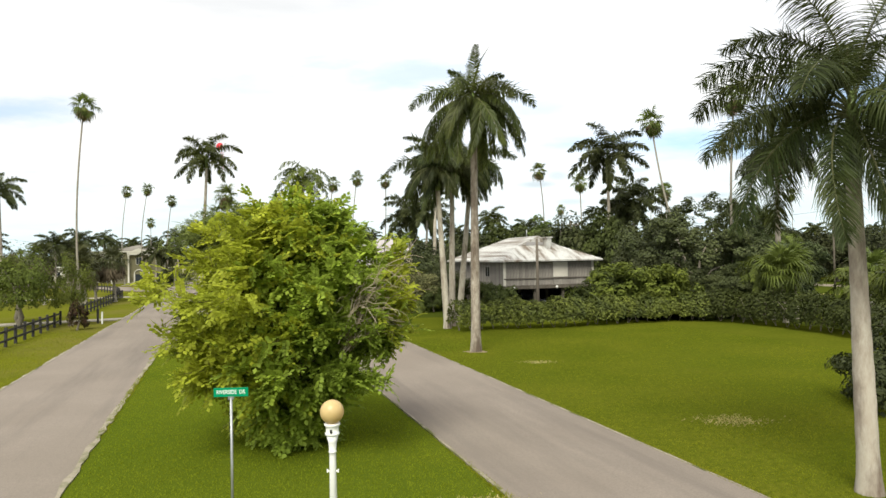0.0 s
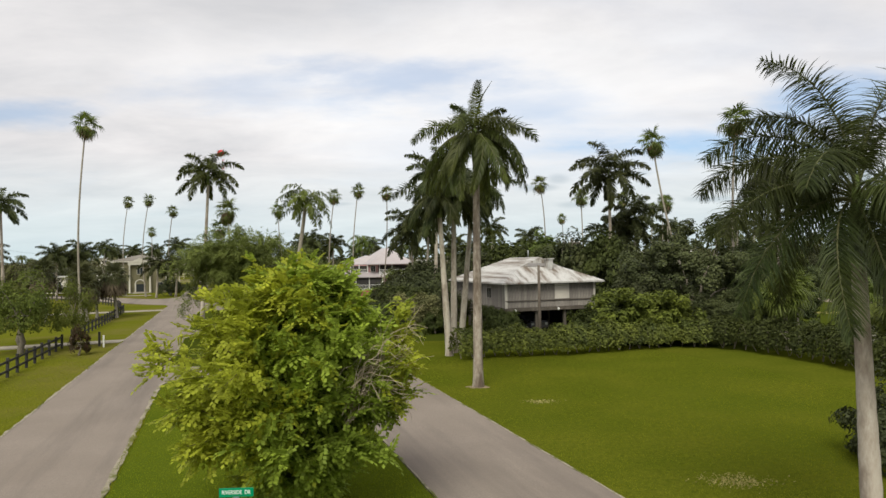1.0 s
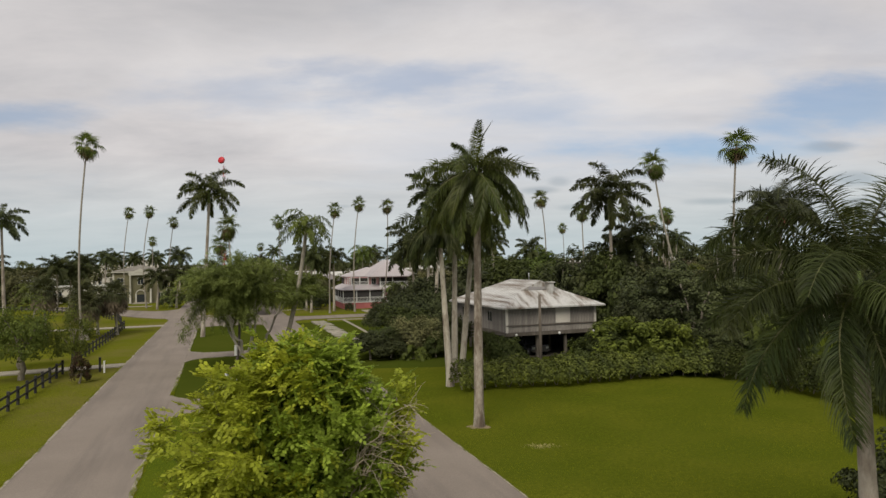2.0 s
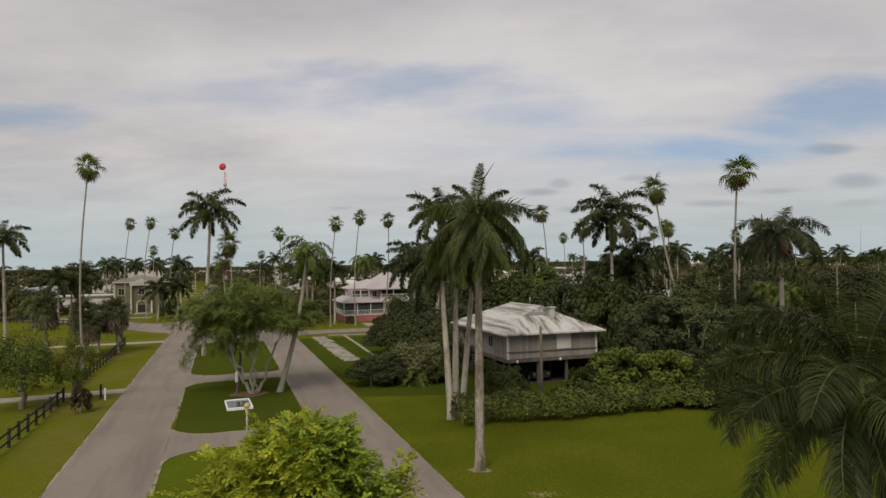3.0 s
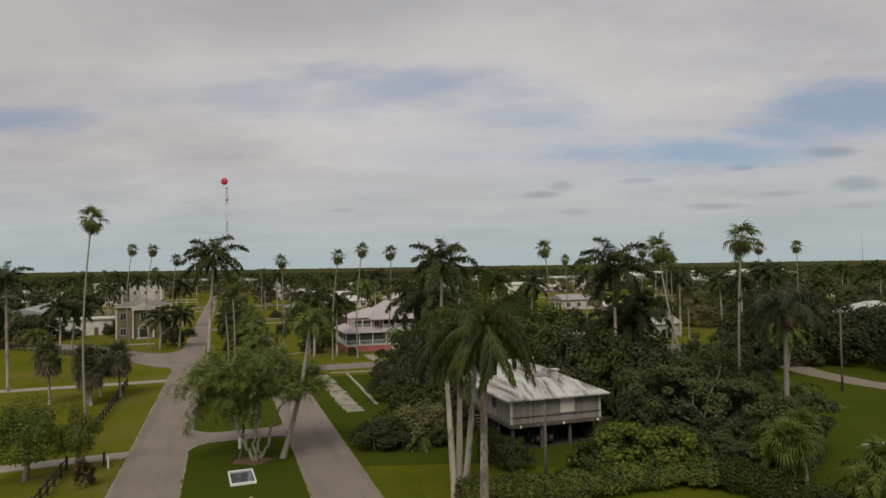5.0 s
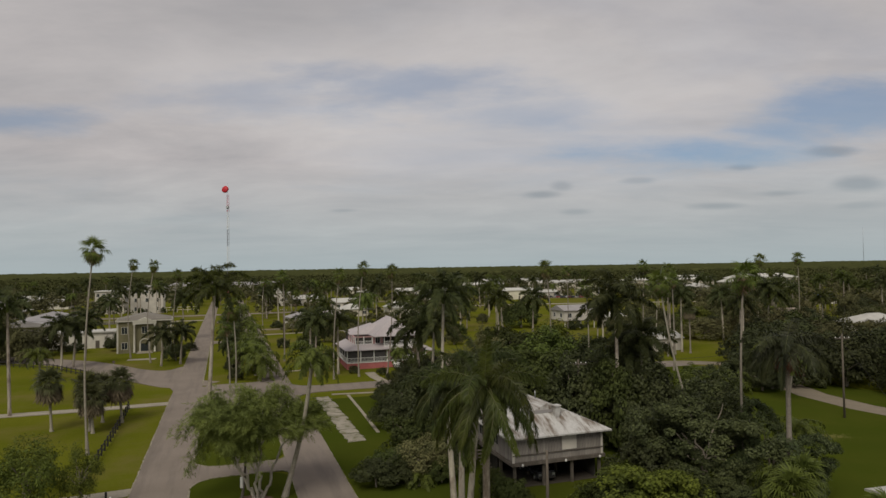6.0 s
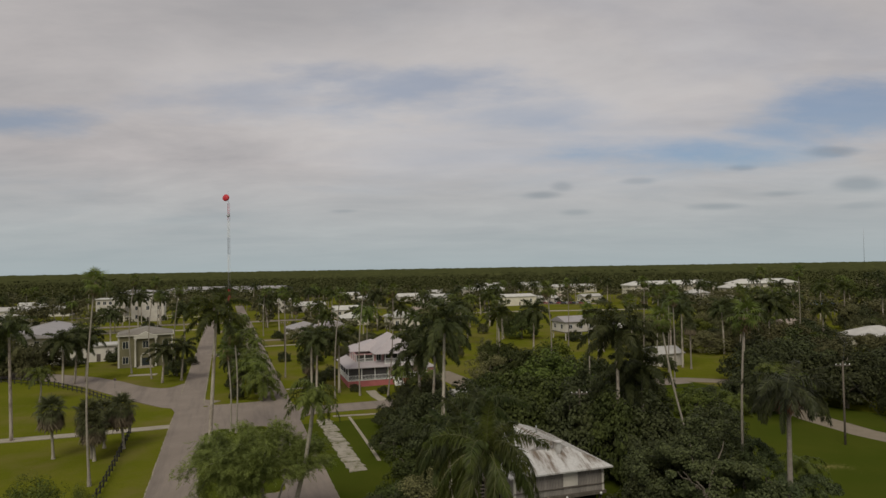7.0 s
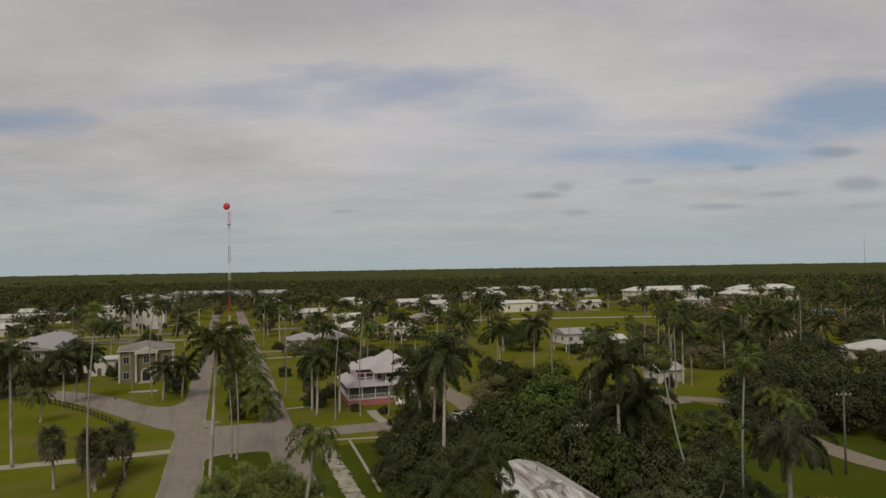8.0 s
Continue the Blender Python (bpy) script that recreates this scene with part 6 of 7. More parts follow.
def pink_house():
    """The two-storey pink house with porches; its front faces the side street."""
    W, D = 13.0, 12.5
    n = Vector((-20.4, 134.0, 0))
    c = n + V * (W / 2 + 1.3) + U * (D / 2 + 1.2)
    top = tagged(empty("pink_house", c.x, c.y, 0, 17.5), "two-storey pink house with white porches and a pale roof", "house")
    part("base", boxed((-W / 2 - 1.9, -D / 2 - 1.9, -0.1, W / 2 + 1.9, D / 2, 1.15)), CORAL, top, "coral red lattice base")
    part("porch_floor", boxed((-W / 2 - 2.0, -D / 2 - 2.0, 1.154, W / 2 + 2.0, D / 2, 1.3)), WHITE, top)
    walls_of(top, W, D, 1.304, 6.4, PINK_PALE, 0.2)
    # porch roof round front and left
    bm = bmesh.new()
    for s in (((-W / 2 - 2.4, -D / 2 - 2.4, 3.75), (W / 2 + 2.4, -D / 2 - 2.4, 3.75), (W / 2 + 0.2, -D / 2 - 0.05, 4.7), (-W / 2 - 0.05, -D / 2 - 0.05, 4.7)),
              ((-W / 2 - 2.4, D / 2, 3.75), (-W / 2 - 2.4, -D / 2 - 2.4, 3.75), (-W / 2 - 0.05, -D / 2 - 0.05, 4.7), (-W / 2 - 0.05, D / 2, 4.7))):
        up = [bm.verts.new((p[0], p[1], p[2] + 0.12)) for p in s]
        lo = [bm.verts.new(p) for p in s]
        bm.faces.new(up)
        bm.faces.new(lo[::-1])
        for i in range(4):
            bm.faces.new((lo[i], lo[(i + 1) % 4], up[(i + 1) % 4], up[i]))
    part("porch_roof", bm, ROOF_PINK, top, "pale pinkish porch roof")
    for i in range(7):
        x = -W / 2 - 1.9 + i * (W + 3.8) / 6
        part("post", boxed((x - 0.08, -D / 2 - 1.95, 1.3, x + 0.08, -D / 2 - 1.79, 3.75)), WHITE, top, "white porch post")
    for i in range(1, 5):
        y = -D / 2 - 1.9 + i * (D + 1.9) / 4 - (0.1 if i == 4 else 0)
        part("post", boxed((-W / 2 - 1.95, y - 0.08, 1.3, -W / 2 - 1.79, y + 0.08, 3.75)), WHITE, top, "white porch post")
    # dark panels between the porch posts paint the shaded inside, and the door behind the steps
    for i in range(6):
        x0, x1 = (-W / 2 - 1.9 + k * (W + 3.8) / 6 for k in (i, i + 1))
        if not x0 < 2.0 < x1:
            part("insect_screen", boxed((x0 + 0.082, -D / 2 - 1.885, 1.304, x1 - 0.082, -D / 2 - 1.865, 3.62)), PORCH_SHADE, top, "dark panel for the shaded inside of the porch")
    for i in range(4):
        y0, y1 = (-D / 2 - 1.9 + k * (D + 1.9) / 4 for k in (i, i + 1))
        part("insect_screen", boxed((-W / 2 - 1.885, y0 + 0.082, 1.304, -W / 2 - 1.865, y1 - 0.19, 3.62)), PORCH_SHADE, top, "dark panel for the shaded inside of the porch")
    part("door", boxed((1.5, -D / 2 - 0.06, 1.304, 2.6, -D / 2 - 0.004, 3.4)), WOOD_DARK, top, "dark front door")
    railing(top, -W / 2 - 1.93, -D / 2 - 1.93, 1.0, -D / 2 - 1.93, 1.3, 0.95, 0.3)
    railing(top, -W / 2 - 1.93, -D / 2 - 1.93, -W / 2 - 1.93, D / 2 - 0.1, 1.3, 0.95, 0.3)
    railing(top, 3.0, -D / 2 - 1.93, W / 2 + 1.87, -D / 2 - 1.93, 1.3, 0.95, 0.3)
    for i in range(7):
        part("step", boxed((1.05, -D / 2 - 2.2 - 0.28 * (i + 1), 1.3 - 0.18 * (i + 1), 2.95, -D / 2 - 1.95 - 0.28 * i, 1.3 - 0.18 * i)), WHITE, top)
    for u in (-3.6, -1.2, 1.9, 4.0):
        window_part(top, u, 1.7, 0.95, 1.6, D / 2)
    for u in (-4, -1, 2.2, 4.8):
        window_part(top, u, 1.9, 0.9, 1.4, W / 2, facing=-90)
        window_part(top, u, 4.9, 0.9, 1.2, W / 2, facing=-90)
    # balcony over the front and loggia at the left corner; dark panels paint their shade
    part("balcony", boxed((-0.6, -D / 2 - 1.5, 4.25, W / 2, -D / 2, 4.42)), WHITE, top)
    part("balcony_back", boxed((-0.5, -D / 2 - 0.04, 4.5, W / 2 - 0.1, -D / 2 - 0.004, 6.2)), DARK, top, "dark panel painting the shade on the balcony wall")
    railing(top, -0.55, -D / 2 - 1.45, W / 2 - 0.05, -D / 2 - 1.45, 4.42, 0.95, 0.22)
    for x in (-0.5, 2.2, W / 2 - 0.1):
        part("post", boxed((x - 0.07, -D / 2 - 1.5, 4.42, x + 0.07, -D / 2 - 1.36, 6.4)), WHITE, top, "white porch post")
    part("loggia", boxed((-W / 2 - 0.05, D / 2 - 3.5, 4.75, -W / 2 - 0.004, D / 2 - 0.3, 6.15)), DARK, top, "dark panel for the shade of an open upper porch")
    # the open upper corner porch, its shade a dark panel, with its white rail and posts
    part("loggia", boxed((-W / 2 + 0.25, -D / 2 - 0.045, 4.75, -W / 2 + 3.6, -D / 2 - 0.004, 6.2)), DARK, top, "dark panel for the shade of an open upper porch")
    railing(top, -W / 2 + 0.2, -D / 2 - 0.12, -W / 2 + 3.65, -D / 2 - 0.12, 4.72, 0.75, 0.24)
    for x in (-W / 2 + 0.1, -W / 2 + 1.9, -W / 2 + 3.7):
        part("post", boxed((x - 0.09, -D / 2 - 0.17, 4.6, x + 0.09, -D / 2 - 0.008, 6.4)), WHITE, top, "white porch post")
    window_part(top, -1.6, 4.9, 0.9, 1.2, D / 2)
    part("roof", hip_solid(8.6, D + 1.5, 6.4, 3.5, 0.8, 5.0), ROOF_PINK, top, "pale pinkish metal hip roof", Matrix.Translation((2.15, -0.75, 0)))
    part("wing_roof", hip_solid(9.6, 8.0, 6.39, 1.9, 0.7, 3.2), ROOF_PINK, top, "lower pale pinkish roof of the side wing", Matrix.Translation((-1.4, 2.2, 0)))
    part("annex", boxed((W / 2 + 2.0, -D / 2 + 1, -0.1, W / 2 + 4.6, D / 2 - 2, 2.6)), PINK, top, "low pink annex")
    part("annex_roof", boxed((W / 2 + 2.004, -D / 2 + 0.7, 2.604, W / 2 + 4.9, D / 2 - 1.7, 2.75)), ROOF_PINK, top)


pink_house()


ROOF_GABLE = material("grey_tan_roof", (0.205, 0.188, 0.16), 0.8, vary=(0.165, 0.15, 0.13), scale=0.4)


TRIM_DULL = material("cream_trim", (0.5, 0.48, 0.41), 0.8, vary=(0.42, 0.4, 0.34), scale=0.6)


def green_house():
    """The olive two-storey house with a white pediment and columns."""
    W, D = 12.6, 11.0
    top = tagged(empty("green_house", -81.0, 172.0, 0, 24), "olive green two-storey house with white pediment and columns", "house")
    walls_of(top, W, D, -0.1, 8.0, GREEN_WALL, 0.25)
    part("cornice", boxed((-W / 2 - 0.5, -D / 2 - 0.5, 8.004, W / 2 + 0.5, D / 2 + 0.5, 8.3)), TRIM_DULL, top, "dull cream roof cornice")
    part("roof", hip_solid(W + 0.2, D + 0.2, 8.304, 1.5, 0.2, 3.0), ROOF_GABLE, top)
    bm = bmesh.new()
    y0, y1 = -D / 2 - 0.9, -D / 2 + 2
    a = [bm.verts.new(p) for p in ((-2.5, y0, 7.98), (2.5, y0, 7.98), (0, y0, 9.0), (-2.5, y1, 7.98), (2.5, y1, 7.98), (0, y1, 9.0))]
    for f in ((0, 1, 2), (5, 4, 3), (0, 2, 5, 3), (2, 1, 4, 5), (0, 3, 4, 1)):
        bm.faces.new([a[i] for i in f])
    part("pediment", bm, TRIM_DULL, top, "cream gable over the entrance")
    part("architrave", boxed((-2.8, y0 + 0.05, 7.3, 2.8, -D / 2 - 0.02, 7.996)), TRIM_DULL, top)
    for x in (-2.4, 2.4):
        part("column", lathe([(0.3, 0.0), (0.3, 0.25), (0.22, 0.35), (0.19, 6.8), (0.28, 7.1), (0.3, 7.3)], 12), TRIM_DULL, top, "white column", Matrix.Translation((x, -D / 2 - 0.6, 0)))
    for x in (-W / 2, W / 2):
        part("corner_post", boxed((x - 0.2, -D / 2 - 0.06, 0, x + 0.2, -D / 2 + 0.2, 8.0)), TRIM_DULL, top)
    part("door", boxed((-0.9, -D / 2 - 0.08, 0, 0.9, -D / 2 + 0.05, 2.3)), GLASS, top, "dark glazed double door")
    bend = [(1.1 * math.cos(w), 0, 1.1 * math.sin(w)) for w in np.linspace(0, math.pi, 13)]
    arch = tubes_mesh("door_arch", [(np.array(bend), np.full(13, 0.14))], TRIM_DULL, 6)
    part("door_arch", arch, TRIM_DULL, top, "cream arch over the door", Matrix.Translation((0, -D / 2 - 0.05, 2.35)))
    for sx in (-1, 1):
        part("door_frame", boxed((sx * 1.1 - 0.16, -D / 2 - 0.16, 0, sx * 1.1 + 0.16, -D / 2 + 0.02, 2.4)), TRIM_DULL, top)
    for r in (1.0, 4.9):
        for u in (-4.7, 4.7) + (() if r < 2 else (0,)):
            window_part(top, u, r, 1.3, 1.7, D / 2, TRIM_DULL)
        for u in (-3.5, 0, 3.5):
            window_part(top, u, r, 1.1, 1.6, W / 2, TRIM_DULL, facing=90)
            window_part(top, u, r, 1.1, 1.6, W / 2, TRIM_DULL, facing=-90)
    part("steps", boxed((-2.0, -D / 2 - 2.6, -0.1, 2.0, -D / 2 - 1.7, 0.15), (-1.6, -D / 2 - 1.704, -0.1, 1.6, -D / 2, 0.3)), CONCRETE, top)


green_house()
T = 19
house(-102, 179.5, 22, 16.5, 7.5, 4.2, "flat", 0, WHITE_WALL, ROOF_WHITE, "low white garage block with a flat roof", per=2, side_per=1)
house(-146, 231, 23, 14, 54, 3.6, "gable", 2.0, WHITE_WALL, ROOF_GREY, "long low building with a grey metal roof", over=1.4, per=5, side_per=10)
house(-172, 330, T, 13, 16, 11.0, "flat", 0, WHITE_WALL, ROOF_WHITE, "three-storey white building with a flat roof", rows=3, per=5, side_per=4)
house(-152, 327, T, 15, 12, 13.0, "flat", 0, WHITE_WALL, ROOF_WHITE, "white block beside a taller white building", rows=3, per=3, side_per=3)
house(-262, 560, 122, 110, 34, 6.5, "gable", 2.5, WHITE_WALL, ROOF_GREY, "very long building with a pale grey roof", per=12, side_per=3)
house(-215, 640, 178, 110, 46, 6.5, "gable", 2.6, WHITE_WALL, ROOF_GREY, "long shed with a pale grey roof", per=12, side_per=3)
for x, y, w, d, h, roof, rise, wm, rm, lb, kw in (
        (-116, 428, 10, 12, 7.5, "gable", 2.6, WHITE_WALL, ROOF_WHITE, "tall white gabled house beside the boulevard", dict(rows=2)),
        (-84, 378, 22, 12, 3.6, "gable", 2.0, WHITE_WALL, ROOF_WHITE, "long white bungalow beside the boulevard", {}),
        (-94, 372, 6, 6, 7.5, "flat", 0, WHITE_WALL, ROOF_WHITE, "small white square tower block", dict(rows=2, per=1, side_per=1)),
        (-53, 236, 12, 12, 3.2, "hip", 2.2, WHITE_WALL, ROOF_GREY, "bungalow with a pale grey roof", {}),
        (-43, 239, 11, 12, 3.2, "gable", 2.4, PINK_PALE, ROOF_PINK, "bungalow with a pinkish roof", {}),
        (-42, 286, 12, 11, 3.0, "hip", 2.2, CREAM, ROOF_WHITE, "cream bungalow with a pale hip roof", {}),
        (-52, 336, 16, 10, 3.4, "gable", 2.0, WHITE_WALL, ROOF_WHITE, "white bungalow with a long white roof", {}),
        (-19, 262, 11, 14, 4.8, "gable", 2.2, CREAM, ROOF_WHITE, "cream gabled house behind the pink one", dict(rows=1)),
        (-14, 330, 12, 10, 3.2, "hip", 2.0, CREAM, ROOF_TAN, "bungalow with a tan roof among trees", {}),
        (-8, 414, 19, 12, 5.5, "gable", 2.0, WHITE_WALL, ROOF_WHITE, "white house with a pale roof", dict(rows=2)),
        (30, 556, 33, 20, 5.2, "gable", 2.0, WHITE_WALL, ROOF_WHITE, "white storage shed with a broad roof", dict(per=6)),
        (42, 412, 23, 18, 5.4, "gable", 1.4, CREAM, ROOF_WHITE, "cream metal shed beside a field", dict(per=3)),
        (44, 640, 32, 18, 6.0, "gable", 2.4, WHITE_WALL, ROOF_WHITE, "white shed before the woods", dict(per=6)),
        (78, 650, 28, 18, 6.0, "gable", 2.4, WHITE_WALL, ROOF_WHITE, "white shed before the woods", dict(per=6)),
        (106, 585, 56, 18, 5.2, "gable", 2.2, CREAM, ROOF_WHITE, "long pale shed before the woods", dict(per=10)),
        (74, 452, 14, 10, 3.2, "hip", 2.2, WHITE_WALL, ROOF_TAN, "small house with a tan roof", {}),
        (66, 432, 13, 9, 3.0, "gable", 1.6, WHITE_WALL, ROOF_WHITE, "small white house beside a field", {}),
        (96, 438, 14, 9, 3.4, "gable", 1.6, CREAM, ROOF_WHITE, "small cream house beside a field", {}),
        (42, 217, 11.5, 9, 3.2, "gable", 1.6, WHITE_WALL, ROOF_GREY, "white house on posts beside a field", dict(stilts=2.6)),
        (56, 222, 7, 6, 3.0, "gable", 1.4, WHITE_WALL, ROOF_WHITE, "small white shed beside a field", dict(per=1, side_per=1)),
        (152, 396, 12, 9, 6.4, "hip", 2.2, WHITE_WALL, ROOF_WHITE, "white house with double porches", dict(rows=2)),
        (148, 362, 12, 10, 3.0, "hip", 2.4, CREAM, ROOF_RED, "house with a faded red roof", {}),
        (122, 186, 15, 12, 3.2, "hip", 2.4, CREAM, ROOF_WHITE, "bungalow with a broad white roof among trees", {}),
        (184, 318, 9, 9, 3.2, "gable", 2.0, WHITE_WALL, ROOF_BLUE, "house with a blue covered roof", {}),
        (117, 220, 11, 9, 3.0, "gable", 2.0, CREAM, ROOF_TAN, "house with a brown roof among trees", {}),
        (-240, 372, 40, 14, 3.6, "gable", 2.0, WHITE_WALL, ROOF_WHITE, "long low white building among trees", dict(per=7)),
        (-262, 420, 30, 14, 4.0, "gable", 2.0, WHITE_WALL, ROOF_WHITE, "long low white building among trees", dict(per=7)),
        (-205, 300, 16, 12, 3.4, "hip", 2.2, CREAM, ROOF_WHITE, "pale bungalow among trees", {}),
        (-30, 480, 16, 12, 3.4, "gable", 2.2, WHITE_WALL, ROOF_WHITE, "white bungalow near the woods", {}),
        (-58, 470, 14, 12, 3.4, "hip", 2.2, WHITE_WALL, ROOF_WHITE, "white bungalow near the woods", {}),
        (-80, 520, 16, 12, 3.4, "gable", 2.2, CREAM, ROOF_WHITE, "pale bungalow near the woods", {}),
        (-12, 540, 16, 12, 3.6, "gable", 2.2, WHITE_WALL, ROOF_WHITE, "white bungalow near the woods", {}),
        (52, 158, 7, 6, 2.8, "gable", 1.4, WHITE_WALL, ROOF_WHITE, "small white cabin among palms", dict(per=1, side_per=1)),
        (3, 112.0, 5, 4, 2.4, "gable", 0.9, WHITE_WALL, ROOF_WHITE, "small white shed behind trees", dict(per=1, side_per=1))):
    house(x, y, T, w, d, h, roof, rise, wm, rm, lb, **kw)
# the long white blocks of flats before the woods
for x, y, w, h in ((170, 498, 70, 8.5), (228, 470, 48, 9.5), (194, 440, 12, 7.5)):
    house(x, y, 12, w, 15, h, "hip", 3.0, CREAM, ROOF_WHITE, "long cream three-storey block with a pale hip roof", over=1.0, rows=3, per=9 if w > 20 else 3, side_per=2, group="blocks before the woods")
# low house beside the hedge
house(41.6, 47.4, 14, 14, 11, 2.6, "gable", 0.9, WHITE_WALL, ROOF_WHITE, "low white house with a shallow white roof beyond the hedge", over=0.7, per=4, side_per=3)

# ---- lamps, signs, fence, poles, tower ----
def street_lamp(x, y, height, globe_mat, label, paint=WHITE):
    top = tagged(empty("street_lamp", x, y), label, "lamp", "globe lamps of the median")
    s = height / 2.72
    part("base", lathe([(0.2, -0.1), (0.2, 0.06), (0.15, 0.1), (0.13, 0.3), (0.085, 0.36)], 16), paint, top)
    part("post", lathe([(0.07, 0.34), (0.052, 2.2 * s), (0.052, 2.25 * s), (0.064, 2.26 * s), (0.064, 2.275 * s), (0.054, 2.29 * s), (0.066, 2.42 * s), (0.095, 2.53 * s)], 20), paint, top, "white painted metal post")
    part("collar", lathe([(0.095, 2.53 * s), (0.112, 2.54 * s), (0.112, 2.57 * s), (0.098, 2.575 * s), (0.104, 2.67 * s), (0.125, 2.69 * s), (0.125, height)], 20), paint, top)
    for sx in (-1, 1):
        part("bracket", boxed((sx * 0.068 - 0.02, -0.012, 1.95 * s, sx * 0.068 + 0.02, 0.012, 1.975 * s), (sx * 0.085 - 0.01, -0.014, 1.94 * s, sx * 0.085 + 0.01, 0.014, 1.99 * s)), paint, top)
    part("sensor", boxed((-0.018, -0.13, 2.585 * s, 0.018, -0.1, 2.64 * s), bevel=0.005), FENCE_BLACK, top, "small black sensor")
    r = 0.188
    prof = [(max(0.004, r * math.sin(w)), height + r - 0.01 - r * math.cos(w)) for w in np.linspace(0.02, math.pi - 0.01, 18)]
    part("globe", lathe(prof, 28), globe_mat, top, "round frosted globe")


street_lamp(-1.8, 10.22, 2.71, GLOBE, "white globe lamp post with a yellowed globe")
GLOBE_PALE = material("pale_globe", (0.6, 0.52, 0.22), 0.35, vary=(0.54, 0.46, 0.19), scale=3.0, through=0.3, sheen=0.5)
street_lamp(-12.8, 41.2, 2.45, GLOBE_PALE, "cream globe lamp post at the tip of the median", CREAM)


def street_sign():
    top = tagged(empty("street_sign", -3.95, 11.9, 0, 2), "green street name sign on a thin steel post", "sign")
    part("post", lathe([(0.025, -0.2), (0.025, 2.79)], 10), STEEL, top, "thin galvanised post")
    part("bracket", boxed((-0.05, -0.02, 2.75, 0.05, 0.02, 2.81)), STEEL, top)
    plate = part("plate", boxed((-0.315, -0.006, 2.80, 0.315, 0.006, 2.965), bevel=0.003), SIGN_GREEN, top, "green reflective plate")
    cv = bpy.data.curves.new("lettering", "FONT")
    cv.body, cv.size, cv.align_x, cv.align_y, cv.extrude = "RIVERSIDE  DR", 0.105, "CENTER", "CENTER", 0.002
    tmp = new("lettering_source", cv)
    me = bpy.data.meshes.new_from_object(tmp.evaluated_get(bpy.context.evaluated_depsgraph_get()))
    bpy.data.objects.remove(tmp)
    bpy.data.curves.remove(cv)
    me.materials.clear()
    wide = max(v.co.x for v in me.vertices) - min(v.co.x for v in me.vertices)
    for side in (0, 180):
        part("lettering", me, SIGN_WHITE, plate, "white capital lettering", pose(0, 0, 0, 0, 0, side) @ pose(0, -0.0085, 2.885, 90) @ Matrix.Diagonal((0.52 / wide, 1.0, 1.0, 1)))


street_sign()


def basin():
    top = tagged(empty("ornamental_basin", -17.35, 53.7, 0, 22), "white-rimmed rectangular basin with dark water on the island", "basin")
    w, d, h = 1.02, 1.8, 0.2
    for s in ((-w, -d, -0.1, w, -d + 0.13, h), (-w, d - 0.13, -0.1, w, d, h), (-w, -d + 0.13, -0.1, -w + 0.13, d - 0.13, h), (w - 0.13, -d + 0.13, -0.1, w, d - 0.13, h)):
        part("rim", boxed(s, bevel=0.03), WHITE, top, "white painted rim")
    # a pale block paints the light on the far inner wall
    part("ledge", boxed((-w + 0.13, d - 0.55, -0.05, w - 0.13, d - 0.13, 0.13)), ROOF_GREY, top, "pale strip standing in for the lit far inner wall")
    part("water", boxed((-w + 0.13, -d + 0.13, -0.05, w - 0.13, d - 0.55, 0.1)), WATER, top, "dark still water")


basin()


def fence(pts, label):
    """A post and rail fence along a line: posts every 2.1 m and three rails, each a piece."""
    top = tagged(empty("fence", *pts[0]), label, "fence")
    off = np.array(pts[0])
    c = np.asarray(pts, float)
    at = np.concatenate([[0], np.cumsum(np.linalg.norm(np.diff(c, axis=0), axis=1))])
    n = int(at[-1] / 2.1)
    k = np.linspace(0, at[-1], n + 1)
    p = np.stack([np.interp(k, at, c[:, i]) for i in range(2)], 1) - off
    post = bpy.data.meshes.new("post")
    b = boxed((-0.085, -0.085, -0.2, 0.085, 0.085, 1.2), bevel=0.015)
    b.to_mesh(post)
    b.free()
    post.materials.append(FENCE_BLACK)
    rail = bpy.data.meshes.new("rail")
    b = boxed((0, -0.025, -0.075, 1, 0.025, 0.075), bevel=0.006)
    b.to_mesh(rail)
    b.free()
    rail.materials.append(FENCE_BLACK)
    for i, q in enumerate(p):
        part("post", post, None, top, "", pose(q[0], q[1], RNG.normal() * 0.015, RNG.normal() * 0.8, RNG.normal() * 0.8, 19))
        if i:
            d = q - p[i - 1]
            for z in (0.35, 0.95):
                part("rail", rail, None, top, "", Matrix.Translation((p[i - 1][0], p[i - 1][1], z)) @ Matrix.Rotation(math.atan2(d[1], d[0]), 4, "Z") @ Matrix.Diagonal((np.linalg.norm(d), 1, 1, 1)))


fence([street(a, b)[:2] for a, b in ((8, -13.5), (30, -13.5), (50, -13.4), (64.5, -13.4))], "black post and rail fence along the verge")
fence([street(a, b)[:2] for a, b in ((69.5, -13.6), (90, -13.8), (108.5, -14.2))], "black post and rail fence along the verge")
fence([(-53.0, 105.5), (-57.0, 112.5), (-64.0, 121.0), (-74.0, 130.5), (-86.0, 139.5), (-100.0, 145.0), (-120.0, 151.0)], "black fence along the curving street")
tagged(part("post", boxed((-0.09, -0.09, -0.2, 0.09, 0.09, 1.25), bevel=0.015), FENCE_BLACK, tagged(empty("gate_post", -30.9, 57.6, 0, 19), "single black timber gate post by the path", "post")), "")


